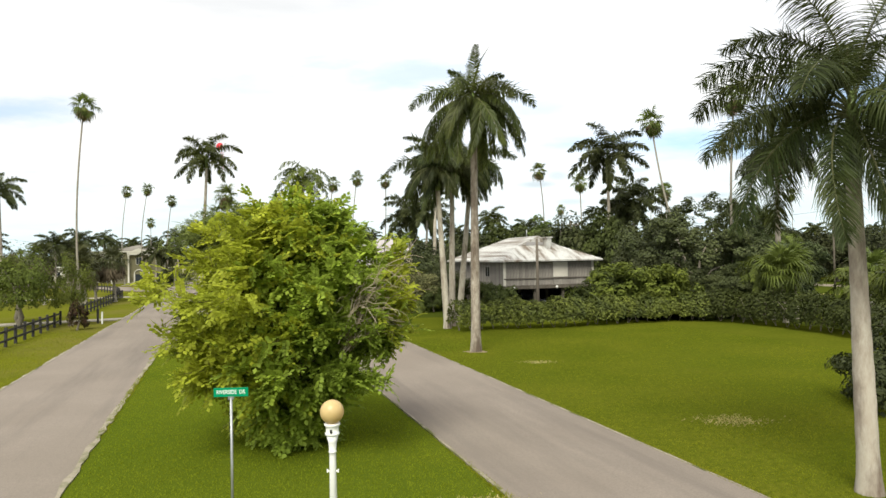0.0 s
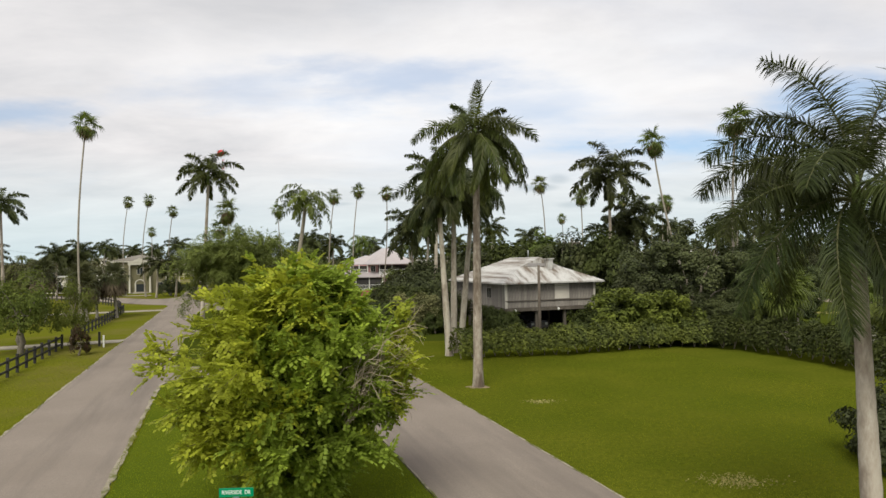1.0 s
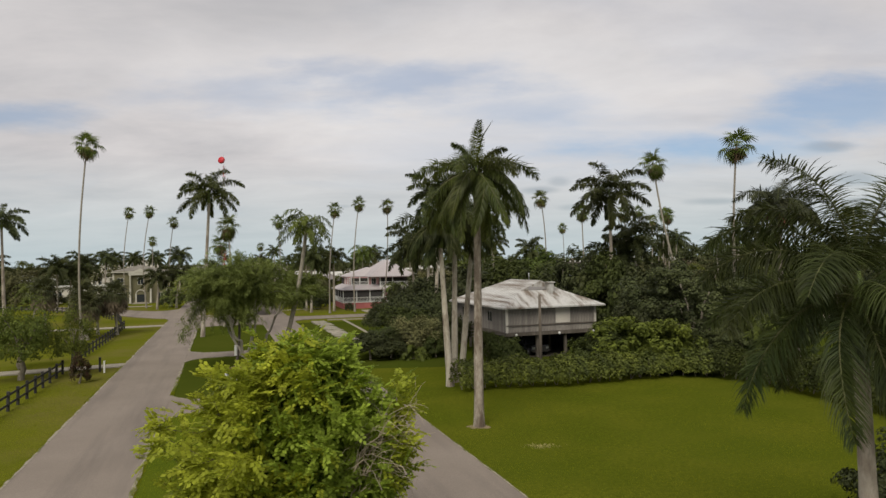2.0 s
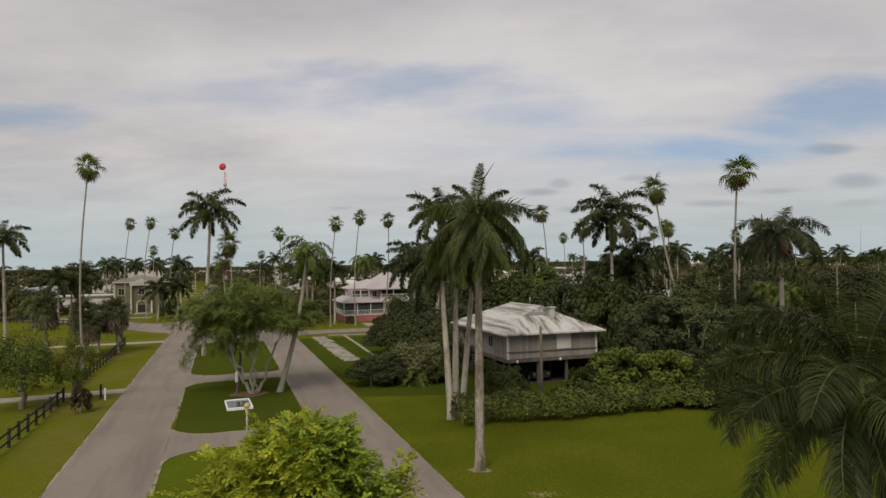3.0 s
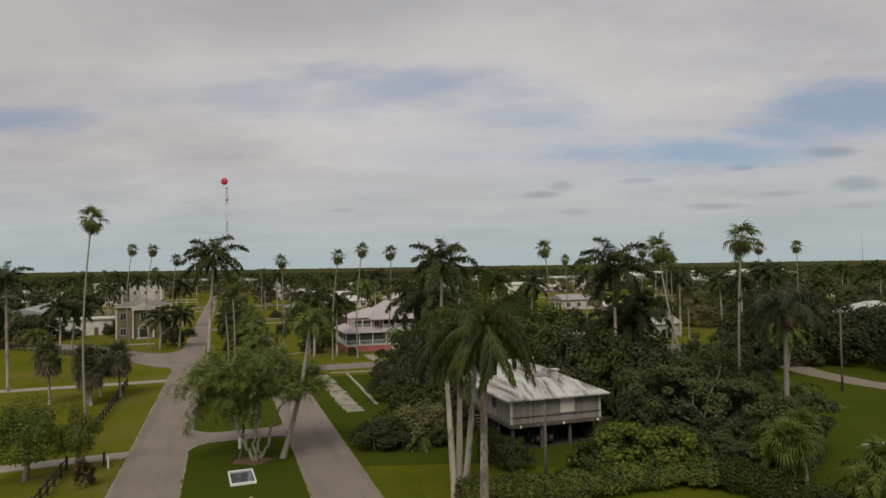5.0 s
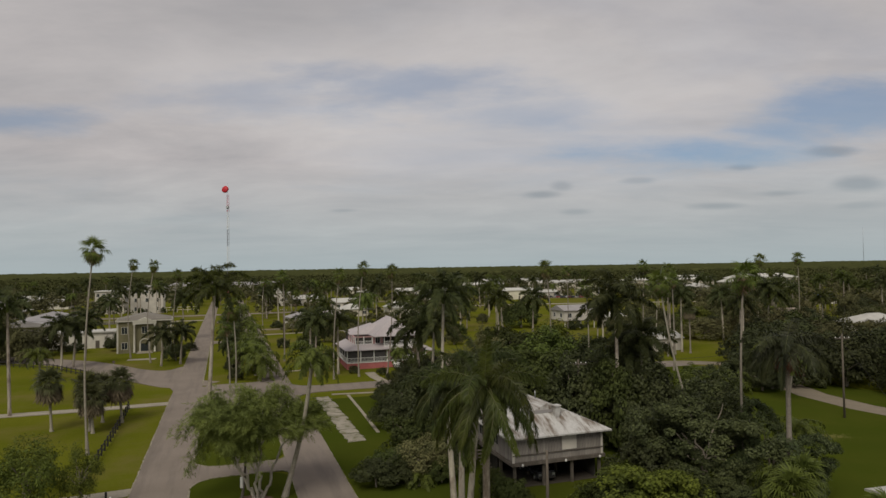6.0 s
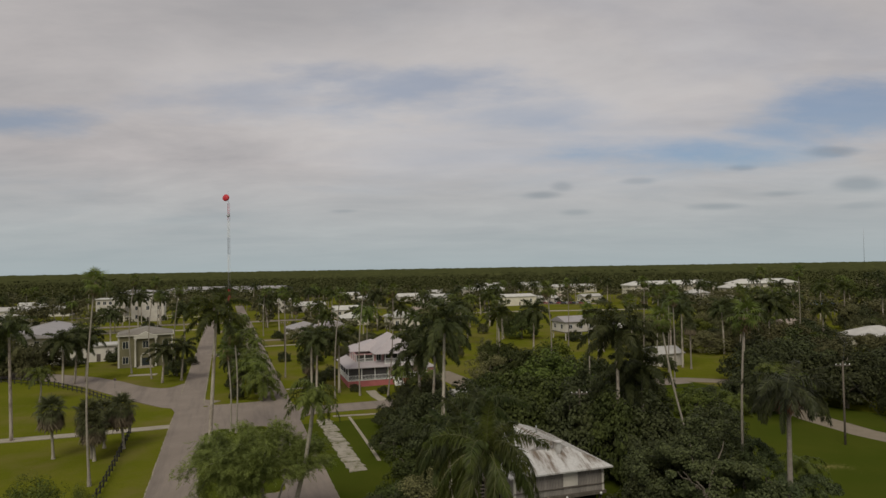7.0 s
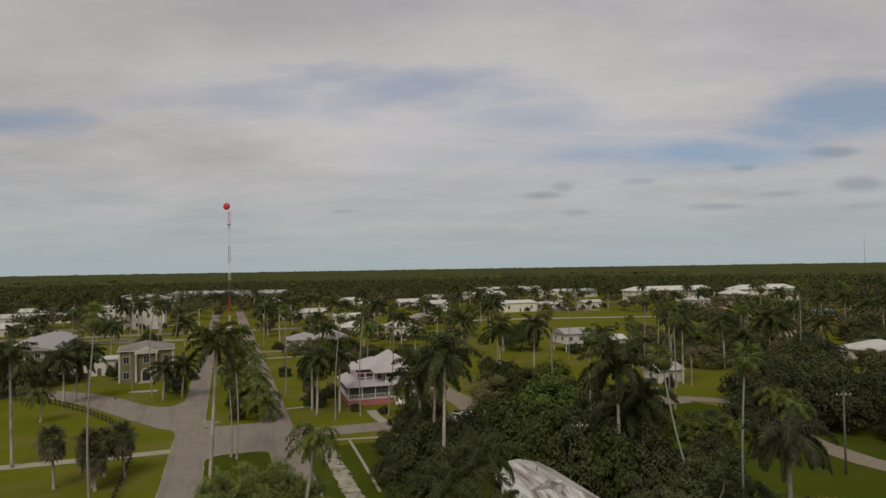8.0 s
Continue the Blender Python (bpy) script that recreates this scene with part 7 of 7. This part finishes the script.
POLE_WOOD = material("dark_pole_timber", (0.12, 0.1, 0.08), 0.95, vary=(0.16, 0.135, 0.11), scale=1.5, fine=(0.09, 0.075, 0.06), fine_scale=9, stretch=(1, 1, 0.2))


def utility_pole(x, y, h, arm, label, box_at=None):
    top = tagged(empty("utility_pole", x, y), label, "pole", "utility poles")
    part("shaft", lathe([(0.14, -0.3), (0.125, h * 0.5), (0.095, h)], 10), POLE_WOOD, top, "weathered timber shaft")
    if arm:
        part("crossarm", boxed((-1.0, -0.06, h - 0.6, 1.0, 0.06, h - 0.46)), WOOD_DARK, top)
        for u in (-0.9, -0.3, 0.3, 0.9):
            part("insulator", lathe([(0.05, 0), (0.07, 0.08), (0.03, 0.18)], 8), WHITE, top, "", Matrix.Translation((u, 0, h - 0.46)))
    if box_at:
        part("transformer", lathe([(0.2, 0), (0.24, 0.03), (0.24, 0.75), (0.18, 0.82)], 12), STEEL, top, "grey transformer can", Matrix.Translation((-0.35, -0.1, box_at)))
    return top


utility_pole(52.3, 86.2, 11.0, True, "timber utility pole beside the far lane")
utility_pole(15.5, 78.0, 9.4, True, "timber utility pole with a transformer behind the house", 6.6)
utility_pole(7.3, 50.0, 6.55, False, "bare timber pole before the grey house")
utility_pole(-96, 128, 12.4, True, "timber utility pole beyond the lawn")
utility_pole(-48, 188, 9.5, True, "timber utility pole beside the boulevard")
utility_pole(-122, 150, 10.0, True, "timber utility pole beside the curving street")
for ends in (((52.3, 86.2, 10.7), (92, 150, 10.5)), ((52.3, 86.2, 10.7), (15.5, 78.0, 9.1)), ((-96, 128, 12.2), (-80.5, 165.6, 8.9)), ((52.3, 86.2, 9.8), (57.2, 80.5, 0.1))):
    a, b = Vector(ends[0]), Vector(ends[1])
    k = np.linspace(0, 1, 14)
    sag = 0.9 if b.z > 2 else 0.0
    pts = np.array([a.lerp(b, t) for t in k])
    pts[:, 2] -= np.sin(k * np.pi) * sag
    cab = tubes_mesh("cable", [(pts - np.array(a), np.full(14, 0.018))], FENCE_BLACK, 4)
    tagged(part("cable", cab, None, None, "", Matrix.Translation(a)), "thin black overhead cable hung from a timber pole", "cable")


MAST_GREY = material("dull_mast_grey", (0.16, 0.15, 0.15), 0.6, vary=(0.12, 0.115, 0.115), scale=1.0)


def tower():
    h = 56.0
    top = tagged(empty("radio_mast", -101.6, 298.5), "slender lattice radio mast with a round red dish at its top", "mast")
    half = 0.55
    corners = [(half * math.cos(w), half * math.sin(w)) for w in (0.5, 2.6, 4.7)]
    for band in range(7):
        z0, z1 = band * h / 7, (band + 1) * h / 7
        lines = []
        for i, (x, y) in enumerate(corners):
            lines.append((np.array([[x, y, z0], [x, y, (z0 + z1) / 2], [x, y, z1]]), [0.065] * 3))
            nx, ny = corners[(i + 1) % 3]
            zs = np.linspace(z0, z1, 7)
            for j in range(6):
                a, b = ((x, y), (nx, ny)) if j % 2 else ((nx, ny), (x, y))
                lines.append((np.array([[*a, zs[j]], [(a[0] + b[0]) / 2, (a[1] + b[1]) / 2, (zs[j] + zs[j + 1]) / 2], [*b, zs[j + 1]]]), [0.03] * 3))
        part("section", tubes_mesh("section", lines, RED if band in (1, 6) else MAST_GREY if band in (2, 4) else WHITE, 4), None, top, "red lattice section" if band in (1, 6) else "grey lattice section" if band in (2, 4) else "white lattice section")
    dish = lathe([(0.2, 0), (1.5, 0.1), (1.62, 0.35), (1.62, 0.9), (1.4, 1.15), (0.3, 1.3)], 24)
    part("dish", dish, RED, top, "round red drum dish", pose(-0.5, -0.9, h + 2.2, 75, 0, -15))
    part("small_dish", lathe([(0.1, 0), (0.7, 0.05), (0.75, 0.5), (0.2, 0.6)], 16), STEEL, top, "small grey drum dish", pose(0.2, -0.8, h - 6.0, 80, 0, 20))
    part("antenna", lathe([(0.05, h), (0.03, h + 5.5)], 6), STEEL, top)
    part("cabin", boxed((-1.1, -1.0, -0.1, 1.1, 1.0, 2.6), bevel=0.1), WHITE_WALL, top, "white block at the foot of the mast")


tower()
tagged(part("mast", lathe([(0.9, -0.5), (0.5, 120), (0.3, 171)], 6), STEEL, tagged(empty("far_mast", 1870, 2900), "thin grey mast far off beyond the woods", "mast")), "")


def park_rail():
    """The pale posts and rails round the playing field at the end of the boulevard."""
    top = tagged(empty("field_fence", -166, 318), "pale yellow posts and rails round a playing field", "fence")
    for i in range(9):
        x = i * 5.0
        part("post", boxed((x - 0.12, -0.12, -0.1, x + 0.12, 0.12, 2.6)), CREAM, top, "", Matrix.Rotation(radians(19), 4, "Z"))
    for z in (1.2, 2.5):
        part("rail", boxed((0, -0.08, z - 0.1, 40, 0.08, z + 0.1)), CREAM, top, "", Matrix.Rotation(radians(19), 4, "Z"))


park_rail()



def pickup(x, y, turn):
    """A dark pickup parked between the posts under the house."""
    top = tagged(empty("pickup_truck", x, y, 0, turn), "dark grey pickup parked under the house on posts", "vehicle")
    part("body", boxed((-0.92, -2.5, 0.42, 0.92, -0.95, 1.02), (-0.92, -0.946, 0.42, 0.92, 2.5, 0.95), bevel=0.07), CAR_PAINT, top, "dark glossy paintwork")
    bm = bmesh.new()
    lo = [bm.verts.new(p) for p in ((-0.86, -1.0, 0.95), (0.86, -1.0, 0.95), (0.86, 0.9, 0.95), (-0.86, 0.9, 0.95))]
    hi = [bm.verts.new(p) for p in ((-0.7, -0.45, 1.68), (0.7, -0.45, 1.68), (0.7, 0.7, 1.68), (-0.7, 0.7, 1.68))]
    bm.faces.new(hi)
    for i in range(4):
        bm.faces.new((lo[i], lo[(i + 1) % 4], hi[(i + 1) % 4], hi[i]))
    part("cab", bm, CAR_PAINT, top)
    part("windscreen", boxed((-0.68, -0.03, 0.0, 0.68, 0.0, 0.72)), GLASS, top, "dark windscreen", pose(0, -1.0, 1.0, -36))
    part("bumper", boxed((-0.9, -2.6, 0.4, 0.9, -2.504, 0.62), bevel=0.02), FENCE_BLACK, top, "dull dark bumper")
    part("grille", boxed((-0.5, -2.53, 0.66, 0.5, -2.503, 0.9)), FENCE_BLACK, top)
    for sx in (-1, 1):
        part("headlight", boxed((sx * 0.72 - 0.14, -2.53, 0.68, sx * 0.72 + 0.14, -2.503, 0.88), bevel=0.008), STEEL, top, "dull headlight")
        for wy in (-1.6, 1.6):
            wheel = part("wheel", lathe([(0.2, -0.11), (0.36, -0.11), (0.37, 0.0), (0.36, 0.11), (0.2, 0.11)], 18), FENCE_BLACK, top, "black tyre", pose(sx * 0.82, wy, 0.36, 0, 90))
            part("rim", lathe([(0.05, -0.115), (0.2, -0.115), (0.2, 0.115), (0.05, 0.115)], 14), STEEL, wheel)


def car(x, y, turn, paint, label):
    """A small car parked far off: body, cabin with dark glass, four wheels."""
    top = tagged(empty("car", x, y, 0, turn), label, "vehicle", "cars parked in the yard")
    part("body", boxed((-0.88, -2.2, 0.32, 0.88, 2.2, 0.86), bevel=0.1), paint, top)
    bm = bmesh.new()
    lo = [bm.verts.new(p) for p in ((-0.8, -1.25, 0.86), (0.8, -1.25, 0.86), (0.8, 1.6, 0.86), (-0.8, 1.6, 0.86))]
    hi = [bm.verts.new(p) for p in ((-0.64, -0.55, 1.42), (0.64, -0.55, 1.42), (0.64, 1.05, 1.42), (-0.64, 1.05, 1.42))]
    for i in range(4):
        bm.faces.new((lo[i], lo[(i + 1) % 4], hi[(i + 1) % 4], hi[i]))
    part("glasshouse", bm, GLASS, top, "dark side and end windows")
    part("roof", boxed((-0.64, -0.56, 1.415, 0.64, 1.06, 1.46), bevel=0.015), paint, top)
    for sx in (-1, 1):
        for wy in (-1.35, 1.35):
            part("wheel", lathe([(0.15, -0.1), (0.31, -0.1), (0.32, 0.0), (0.31, 0.1), (0.15, 0.1)], 14), FENCE_BLACK, top, "black tyre", pose(sx * 0.8, wy, 0.32, 0, 90))
    return top


def light_pole(x, y, h, turn):
    top = tagged(empty("street_light", x, y, 0, turn), "tall pale street light on a slim pole", "lamp", "tall street lights")
    part("pole", lathe([(0.13, -0.2), (0.11, h * 0.5), (0.08, h)], 10), CREAM, top)
    part("arm", tubes_mesh("arm", [(np.array([[0, 0, h - 0.1], [0.6, 0, h + 0.25], [1.4, 0, h + 0.4]]), [0.06, 0.05, 0.045])], CREAM, 6), None, top)
    part("lamp_head", boxed((1.3, -0.14, h + 0.32, 1.95, 0.14, h + 0.46), bevel=0.03), STEEL, top, "flat grey lamp head")


SIGN_BACK = material("dull_sign_back", (0.11, 0.085, 0.075), 0.6, vary=(0.085, 0.065, 0.058), scale=2.0)


def road_sign(x, y, turn):
    top = tagged(empty("road_sign", x, y, 0, turn), "octagonal road sign on a steel post, seen from behind", "sign")
    part("post", lathe([(0.035, -0.2), (0.035, 2.2)], 8), STEEL, top)
    part("plate", lathe([(0.3, 0.0), (0.3, 0.02)], 8), SIGN_BACK, top, "dull unpainted back of the plate", pose(0, -0.05, 1.9, 90, 0, 0) @ pose(0, 0, 0, 0, 0, 22.5))


CAR_PAINT = material("dark_car_paint", (0.03, 0.032, 0.038), 0.25, vary=(0.04, 0.042, 0.048), scale=1.5, sheen=0.5)
pickup(8.3, 64.6, 18.5)
YARD_PAINTS = [(material("white_car_paint", (0.62, 0.62, 0.6), 0.3, vary=(0.56, 0.56, 0.55), scale=1.0, sheen=0.5), "small white car parked in a dusty yard"),
               (material("red_car_paint", (0.3, 0.04, 0.035), 0.3, vary=(0.25, 0.035, 0.03), scale=1.0, sheen=0.5), "small dark red car parked in a dusty yard"), (CAR_PAINT, "small dark grey car parked in a dusty yard")]
for i, (paint, words) in enumerate(YARD_PAINTS):
    first = car(58 + 4 * i, 417 - i, 20 + 70 * (i % 2), paint, words)
    for j in range(4 - i):
        copy_thing(first, pose(70 + 6.5 * j + 1.7 * i, 416 - 1.3 * j - 2.4 * i, 0, 0, 0, 10 + 65 * ((i + j) % 3)))
for x, y, h, turn in ((-102.1, 348.2, 10.0, 0), (-76.8, 267.2, 10.0, 180), (-128, 330, 9.0, 0)):
    light_pole(x, y, h, turn)
road_sign(-70.6, 135.6, 30)
white_marker = tagged(empty("marker_post", -30.2, 57.0, 0, 19), "short white marker post beside the footpath", "post")
part("post", boxed((-0.06, -0.06, -0.1, 0.06, 0.06, 0.95), bevel=0.01), WHITE, white_marker)
part("cap", boxed((-0.08, -0.08, 0.952, 0.08, 0.08, 1.0), bevel=0.01), WHITE, white_marker)
guarded = tagged(empty("young_palm", -19.2, 59.0), "slim dark palm trunk with a white painted band on the island", "palm")
part("trunk", tubes_mesh("trunk", [(trunk_line(4.6, 0.3, 0.2, 0.1), np.linspace(0.14, 0.09, 14))], WOOD_DARK, 8), None, guarded)
part("band", lathe([(0.155, 1.0), (0.15, 1.05), (0.145, 1.9), (0.14, 1.95)], 12), WHITE, guarded, "white painted band")
part("crown", COCO_FAR[0], None, guarded, "", Matrix.Translation((0.3, 0.2, 4.6)) @ Matrix.Scale(0.45, 4))
# ---- trees of the town, far woods ----
OPEN = [(-190, -118, 268, 345), (84, 128, 140, 184), (-110, -42, 40, 150), (-44, -22, 118, 165), (12, 40, 136, 215), (26, 100, 232, 400), (38, 72, 128, 180), (-150, -100, 300, 372), (-100, -60, 150, 168), (-26, 6, 105, 165), (-130, -84, 165, 300), (36, 70, 55, 100)]
HOUSES = [(o.matrix_basis.translation.x, o.matrix_basis.translation.y) for o in bpy.data.objects if o.parent is None and o.name.startswith(("house", "pink_house", "green_house", "stilt_house"))]
TOWN_HOUSES = [(o.matrix_basis.translation.x, o.matrix_basis.translation.y) for o in bpy.data.objects if o.parent is None and o.name.startswith("house")]
SOLID = [(-150, 232, 20), (-262, 560, 62), (-215, 640, 66), (-160, 312, 14), (106, 585, 30), (176, 520, 34), (236, 505, 32), (30, 556, 18)]


def free(x, y, gap):
    if any(x0 < x < x1 and y0 < y < y1 for x0, x1, y0, y1 in OPEN):
        return False
    a, b = x * U.x + y * U.y, x * V.x + y * V.y
    if -12 < b < 14 and a < 360:
        return False
    if any(math.hypot(x - hx, y - hy) < 8 + gap for hx, hy in HOUSES) or any(math.hypot(x - hx, y - hy) < r for hx, hy, r in SOLID):
        return False
    return True


wood_rng = np.random.default_rng(77)
count, distant = 0, []
while count < 820:
    y = 125 + 480 * wood_rng.random() ** 1.15
    x = wood_rng.uniform(-0.78, 0.8) * (y + 20)
    if not free(x, y, 2):
        continue
    count += 1
    kind = ("dark", "mid", "town", "town", "town", "yellow", "brown")[int(wood_rng.integers(0, 7))]
    h = wood_rng.uniform(4.5, 10.5)
    if -75 < x < 24 and 160 < y < 440:  # low gardens between the bungalows
        h *= 0.62
        if wood_rng.random() < 0.12:
            continue
    if y < 240:
        tree(kind, x, y, h, h * wood_rng.uniform(0.42, 0.62))
    else:
        distant.append((x, y, h, h * wood_rng.uniform(0.42, 0.62)))


def distant_trees():
    """The trees among the far houses, too small to pick apart."""
    rng = np.random.default_rng(55)
    leaves, stems = [], []
    for x, y, h, r in distant:
        _, p, nm = crown_points(rng, 26, 11, (r, r, h * 0.36), r * 0.3)
        p = p + np.array([x, y, h * 0.62])
        leaves.append(leaf_quads(p, nm, 1.05, rng, 0.7))
        stems.append(limb(rng, (x, y, -0.2), (x, y, h * 0.6), 0.25, 0.12, 4, 0))
    v, f = merged(leaves)
    tagged(new("distant_trees", mesh_of("distant_trees", v, f, LEAF_TOWN)), "dark leafy trees among the far houses", "trees", kind="stuff")
    tagged(new("distant_stems", tubes_mesh("distant_stems", stems, BARK, 5)), "trunks of the trees among far houses", "trees", kind="stuff")


distant_trees()
count = 0
while count < 225:
    y = 140 + 380 * wood_rng.random()
    x = wood_rng.uniform(-0.72, 0.78) * (y + 20)
    if not free(x, y, 0):
        continue
    count += 1
    kind = ("royal_dark", "royal_dark", "coconut", "fan", "sabal", "royal")[int(wood_rng.integers(0, 6))]
    palm(kind, x, y, wood_rng.uniform(7, 14) if kind != "sabal" else wood_rng.uniform(4, 7), (wood_rng.normal() * 0.4, 0), wood_rng.normal() * 0.2, wood_rng.uniform(1.0, 1.35))
# low shrubs beside houses
for hx, hy in TOWN_HOUSES:
    if hy > 125:
        for _ in range(3):
            w = wood_rng.uniform(0, 6.28)
            tree(("dark", "mid")[int(wood_rng.integers(0, 2))], hx + 9 * math.cos(w), hy - abs(7 * math.sin(w)) - 2, wood_rng.uniform(1.5, 4.0), wood_rng.uniform(1.0, 2.0), category="bush", group="garden shrubs",
                 label="rounded green garden shrub beside a house")


def far_woods():
    rng = np.random.default_rng(88)
    # a rolling canopy from the edge of the town to the skyline
    az = np.radians(np.linspace(-48, 48, 460))
    rad = np.geomspace(640, 4550, 90)
    A, R = np.meshgrid(az, rad, indexing="ij")
    edge = 1 + 0.06 * np.sin(A * 9) + 0.04 * np.sin(A * 23 + 1)
    near = np.clip((R - 640) / 60, 0, 1)
    X, Y = np.sin(A) * R * np.where(R < 1500, edge, 1), np.cos(A) * R * np.where(R < 1500, edge, 1)
    Z = np.where(R < 1250, 4.5, 8.8 + 9.0 * np.clip((R - 1250) / 3200, 0, 1)) * near + 1.3 * np.sin(X * 0.031 + np.sin(Y * 0.02)) * np.sin(Y * 0.027) * near + rng.normal(size=X.shape) * 1.5 * near - 0.3
    n = len(rad)
    i, j = np.meshgrid(np.arange(len(az) - 1), np.arange(n - 1), indexing="ij")
    f = np.stack([i * n + j, (i + 1) * n + j, (i + 1) * n + j + 1, i * n + j + 1], -1).reshape(-1, 4)
    tagged(new("far_woods", mesh_of("far_woods", np.stack([X, Y, Z], -1).reshape(-1, 3), f, FOREST, True)), "dense green woods reaching to the skyline", "woods", kind="stuff")
    # single crowns along its nearer part
    n = 6200
    a = np.radians(rng.uniform(-46, 46, n))
    r = 560 + 680 * rng.random(n) ** 1.3
    r = r * (1 + 0.06 * np.sin(a * 9))
    c = np.stack([np.sin(a) * r, np.cos(a) * r, np.zeros(n)], 1)
    h = rng.uniform(6.5, 12.0, n) * np.where(r > 640, 1.2, 0.85)
    per = 46
    who = np.repeat(np.arange(n), per)
    d = rng.normal(size=(n * per, 3))
    d /= np.linalg.norm(d, axis=1)[:, None]
    p = c[who] + d * np.array([1, 1, 1.0]) * (h * 0.33)[who][:, None] * rng.uniform(0.6, 1.05, n * per)[:, None]
    p[:, 2] += (h * 0.62)[who]
    nm = d + np.array([0, 0, 0.5])
    nm /= np.linalg.norm(nm, axis=1)[:, None]
    v, f = leaf_quads(p, nm, 1.55, rng, 0.75)
    tagged(new("woodland_edge", mesh_of("woodland_edge", v, f, LEAF_FAR)), "trees at the edge of the woods, dark green", "woods", kind="stuff")
    # pale slim stems within the edge
    lines = []
    for k in range(420):
        q = c[k]
        lines.append((np.array([[q[0], q[1], -0.3], [q[0], q[1], h[k] * 0.5], [q[0], q[1], h[k] * 0.8]]), [0.25, 0.2, 0.1]))
    tagged(new("woodland_stems", tubes_mesh("woodland_stems", lines, PALM_TRUNK, 4)), "pale slim stems at the edge of the woods", "woods", kind="stuff")


LEAF_FAR = material("far_leaf", (0.062, 0.064, 0.026), 0.8, vary=(0.08, 0.08, 0.031), scale=0.02, fine=(0.05, 0.054, 0.022), fine_scale=0.1, island=0.3, sheen=0.0)
far_woods()

# ---- grass blades of the near lawns ----
def grass_patch(name, a0, a1, b0, b1, n, seed, tall=0.11, level=None, blade=None):
    rng = np.random.default_rng(seed)
    a, b = a0 + (a1 - a0) * rng.random(n) ** 1.7, rng.uniform(b0, b1, n)
    x, y = a * U.x + b * V.x, a * U.y + b * V.y
    z = 0.05 * np.sin(x * 0.21 + 1.3 * np.sin(y * 0.09)) * np.sin(y * 0.17) - 0.06 if level is None else np.full(n, level - 0.01)
    h = rng.uniform(tall * 0.45, tall, n)
    w = rng.uniform(0, 2 * np.pi, n)
    lean = rng.normal(size=(n, 2)) * 0.04
    p = np.stack([x, y, z], 1)
    s = np.stack([np.cos(w), np.sin(w), 0 * w], 1) * 0.012
    tip = p + np.stack([lean[:, 0], lean[:, 1], h], 1)
    verts = np.stack([p - s, p + s, tip], 1).reshape(-1, 3)
    tagged(new(name, mesh_of(name, verts, np.arange(n * 3).reshape(-1, 3), blade or BLADE)), "short mown grass blades of the lawn", "grass", kind="stuff")


grass_patch("grass_median", 9, 43, LEFT_R + 0.2, RIGHT_L - 0.2, 90000, 5, 0.06, LAWN_Z, BLADE_DEEP)
grass_patch("grass_lawn", 7, 44, RIGHT_R + 0.15, RIGHT_R + 20, 190000, 6, 0.05, LAWN_Z)
grass_patch("grass_verge", 14, 60, LEFT_L - 9, LEFT_L - 0.15, 60000, 7, 0.06)

for edge, out in ((LEFT_L, -1), (LEFT_R, 1), (RIGHT_L, -1), (RIGHT_R, 1)):
    for near, past in ((6, 41.5), (50, 67)):
        grass_patch("grass_fringe", near, past, edge - 0.1 * (out < 0) - 0.06, edge + 0.1 * (out > 0) + 0.06, 9000, 40 + out, 0.12)


def dry_patch(x, y, r, n, seed):
    """Thin straw-coloured blades where the lawn is dry."""
    rng = np.random.default_rng(seed)
    p = np.stack([x + rng.normal(size=n) * r * 1.3, y + rng.normal(size=n) * r * 0.7, np.full(n, -0.01)], 1)
    w = rng.uniform(0, 2 * np.pi, n)
    s = np.stack([np.cos(w), np.sin(w), 0 * w], 1) * 0.02
    tip = p + np.stack([rng.normal(size=n) * 0.06, rng.normal(size=n) * 0.06, rng.uniform(0.03, 0.08, n)], 1)
    v = np.stack([p - s, p + s, tip], 1).reshape(-1, 3)
    tagged(new("dry_grass", mesh_of("dry_grass", v, np.arange(n * 3).reshape(-1, 3), STRAW)), "dry straw-coloured patch in the lawn", "grass", kind="stuff")


STRAW = material("dry_straw", (0.4, 0.35, 0.14), 0.9, island=0.5, through=0.3)
dry_patch(9.0, 20.3, 0.45, 450, 1)
dry_patch(0.9, 13.7, 0.35, 1500, 2)
dry_patch(4.6, 32.0, 0.3, 220, 3)
dry_patch(45.0, 77.0, 0.9, 900, 4)
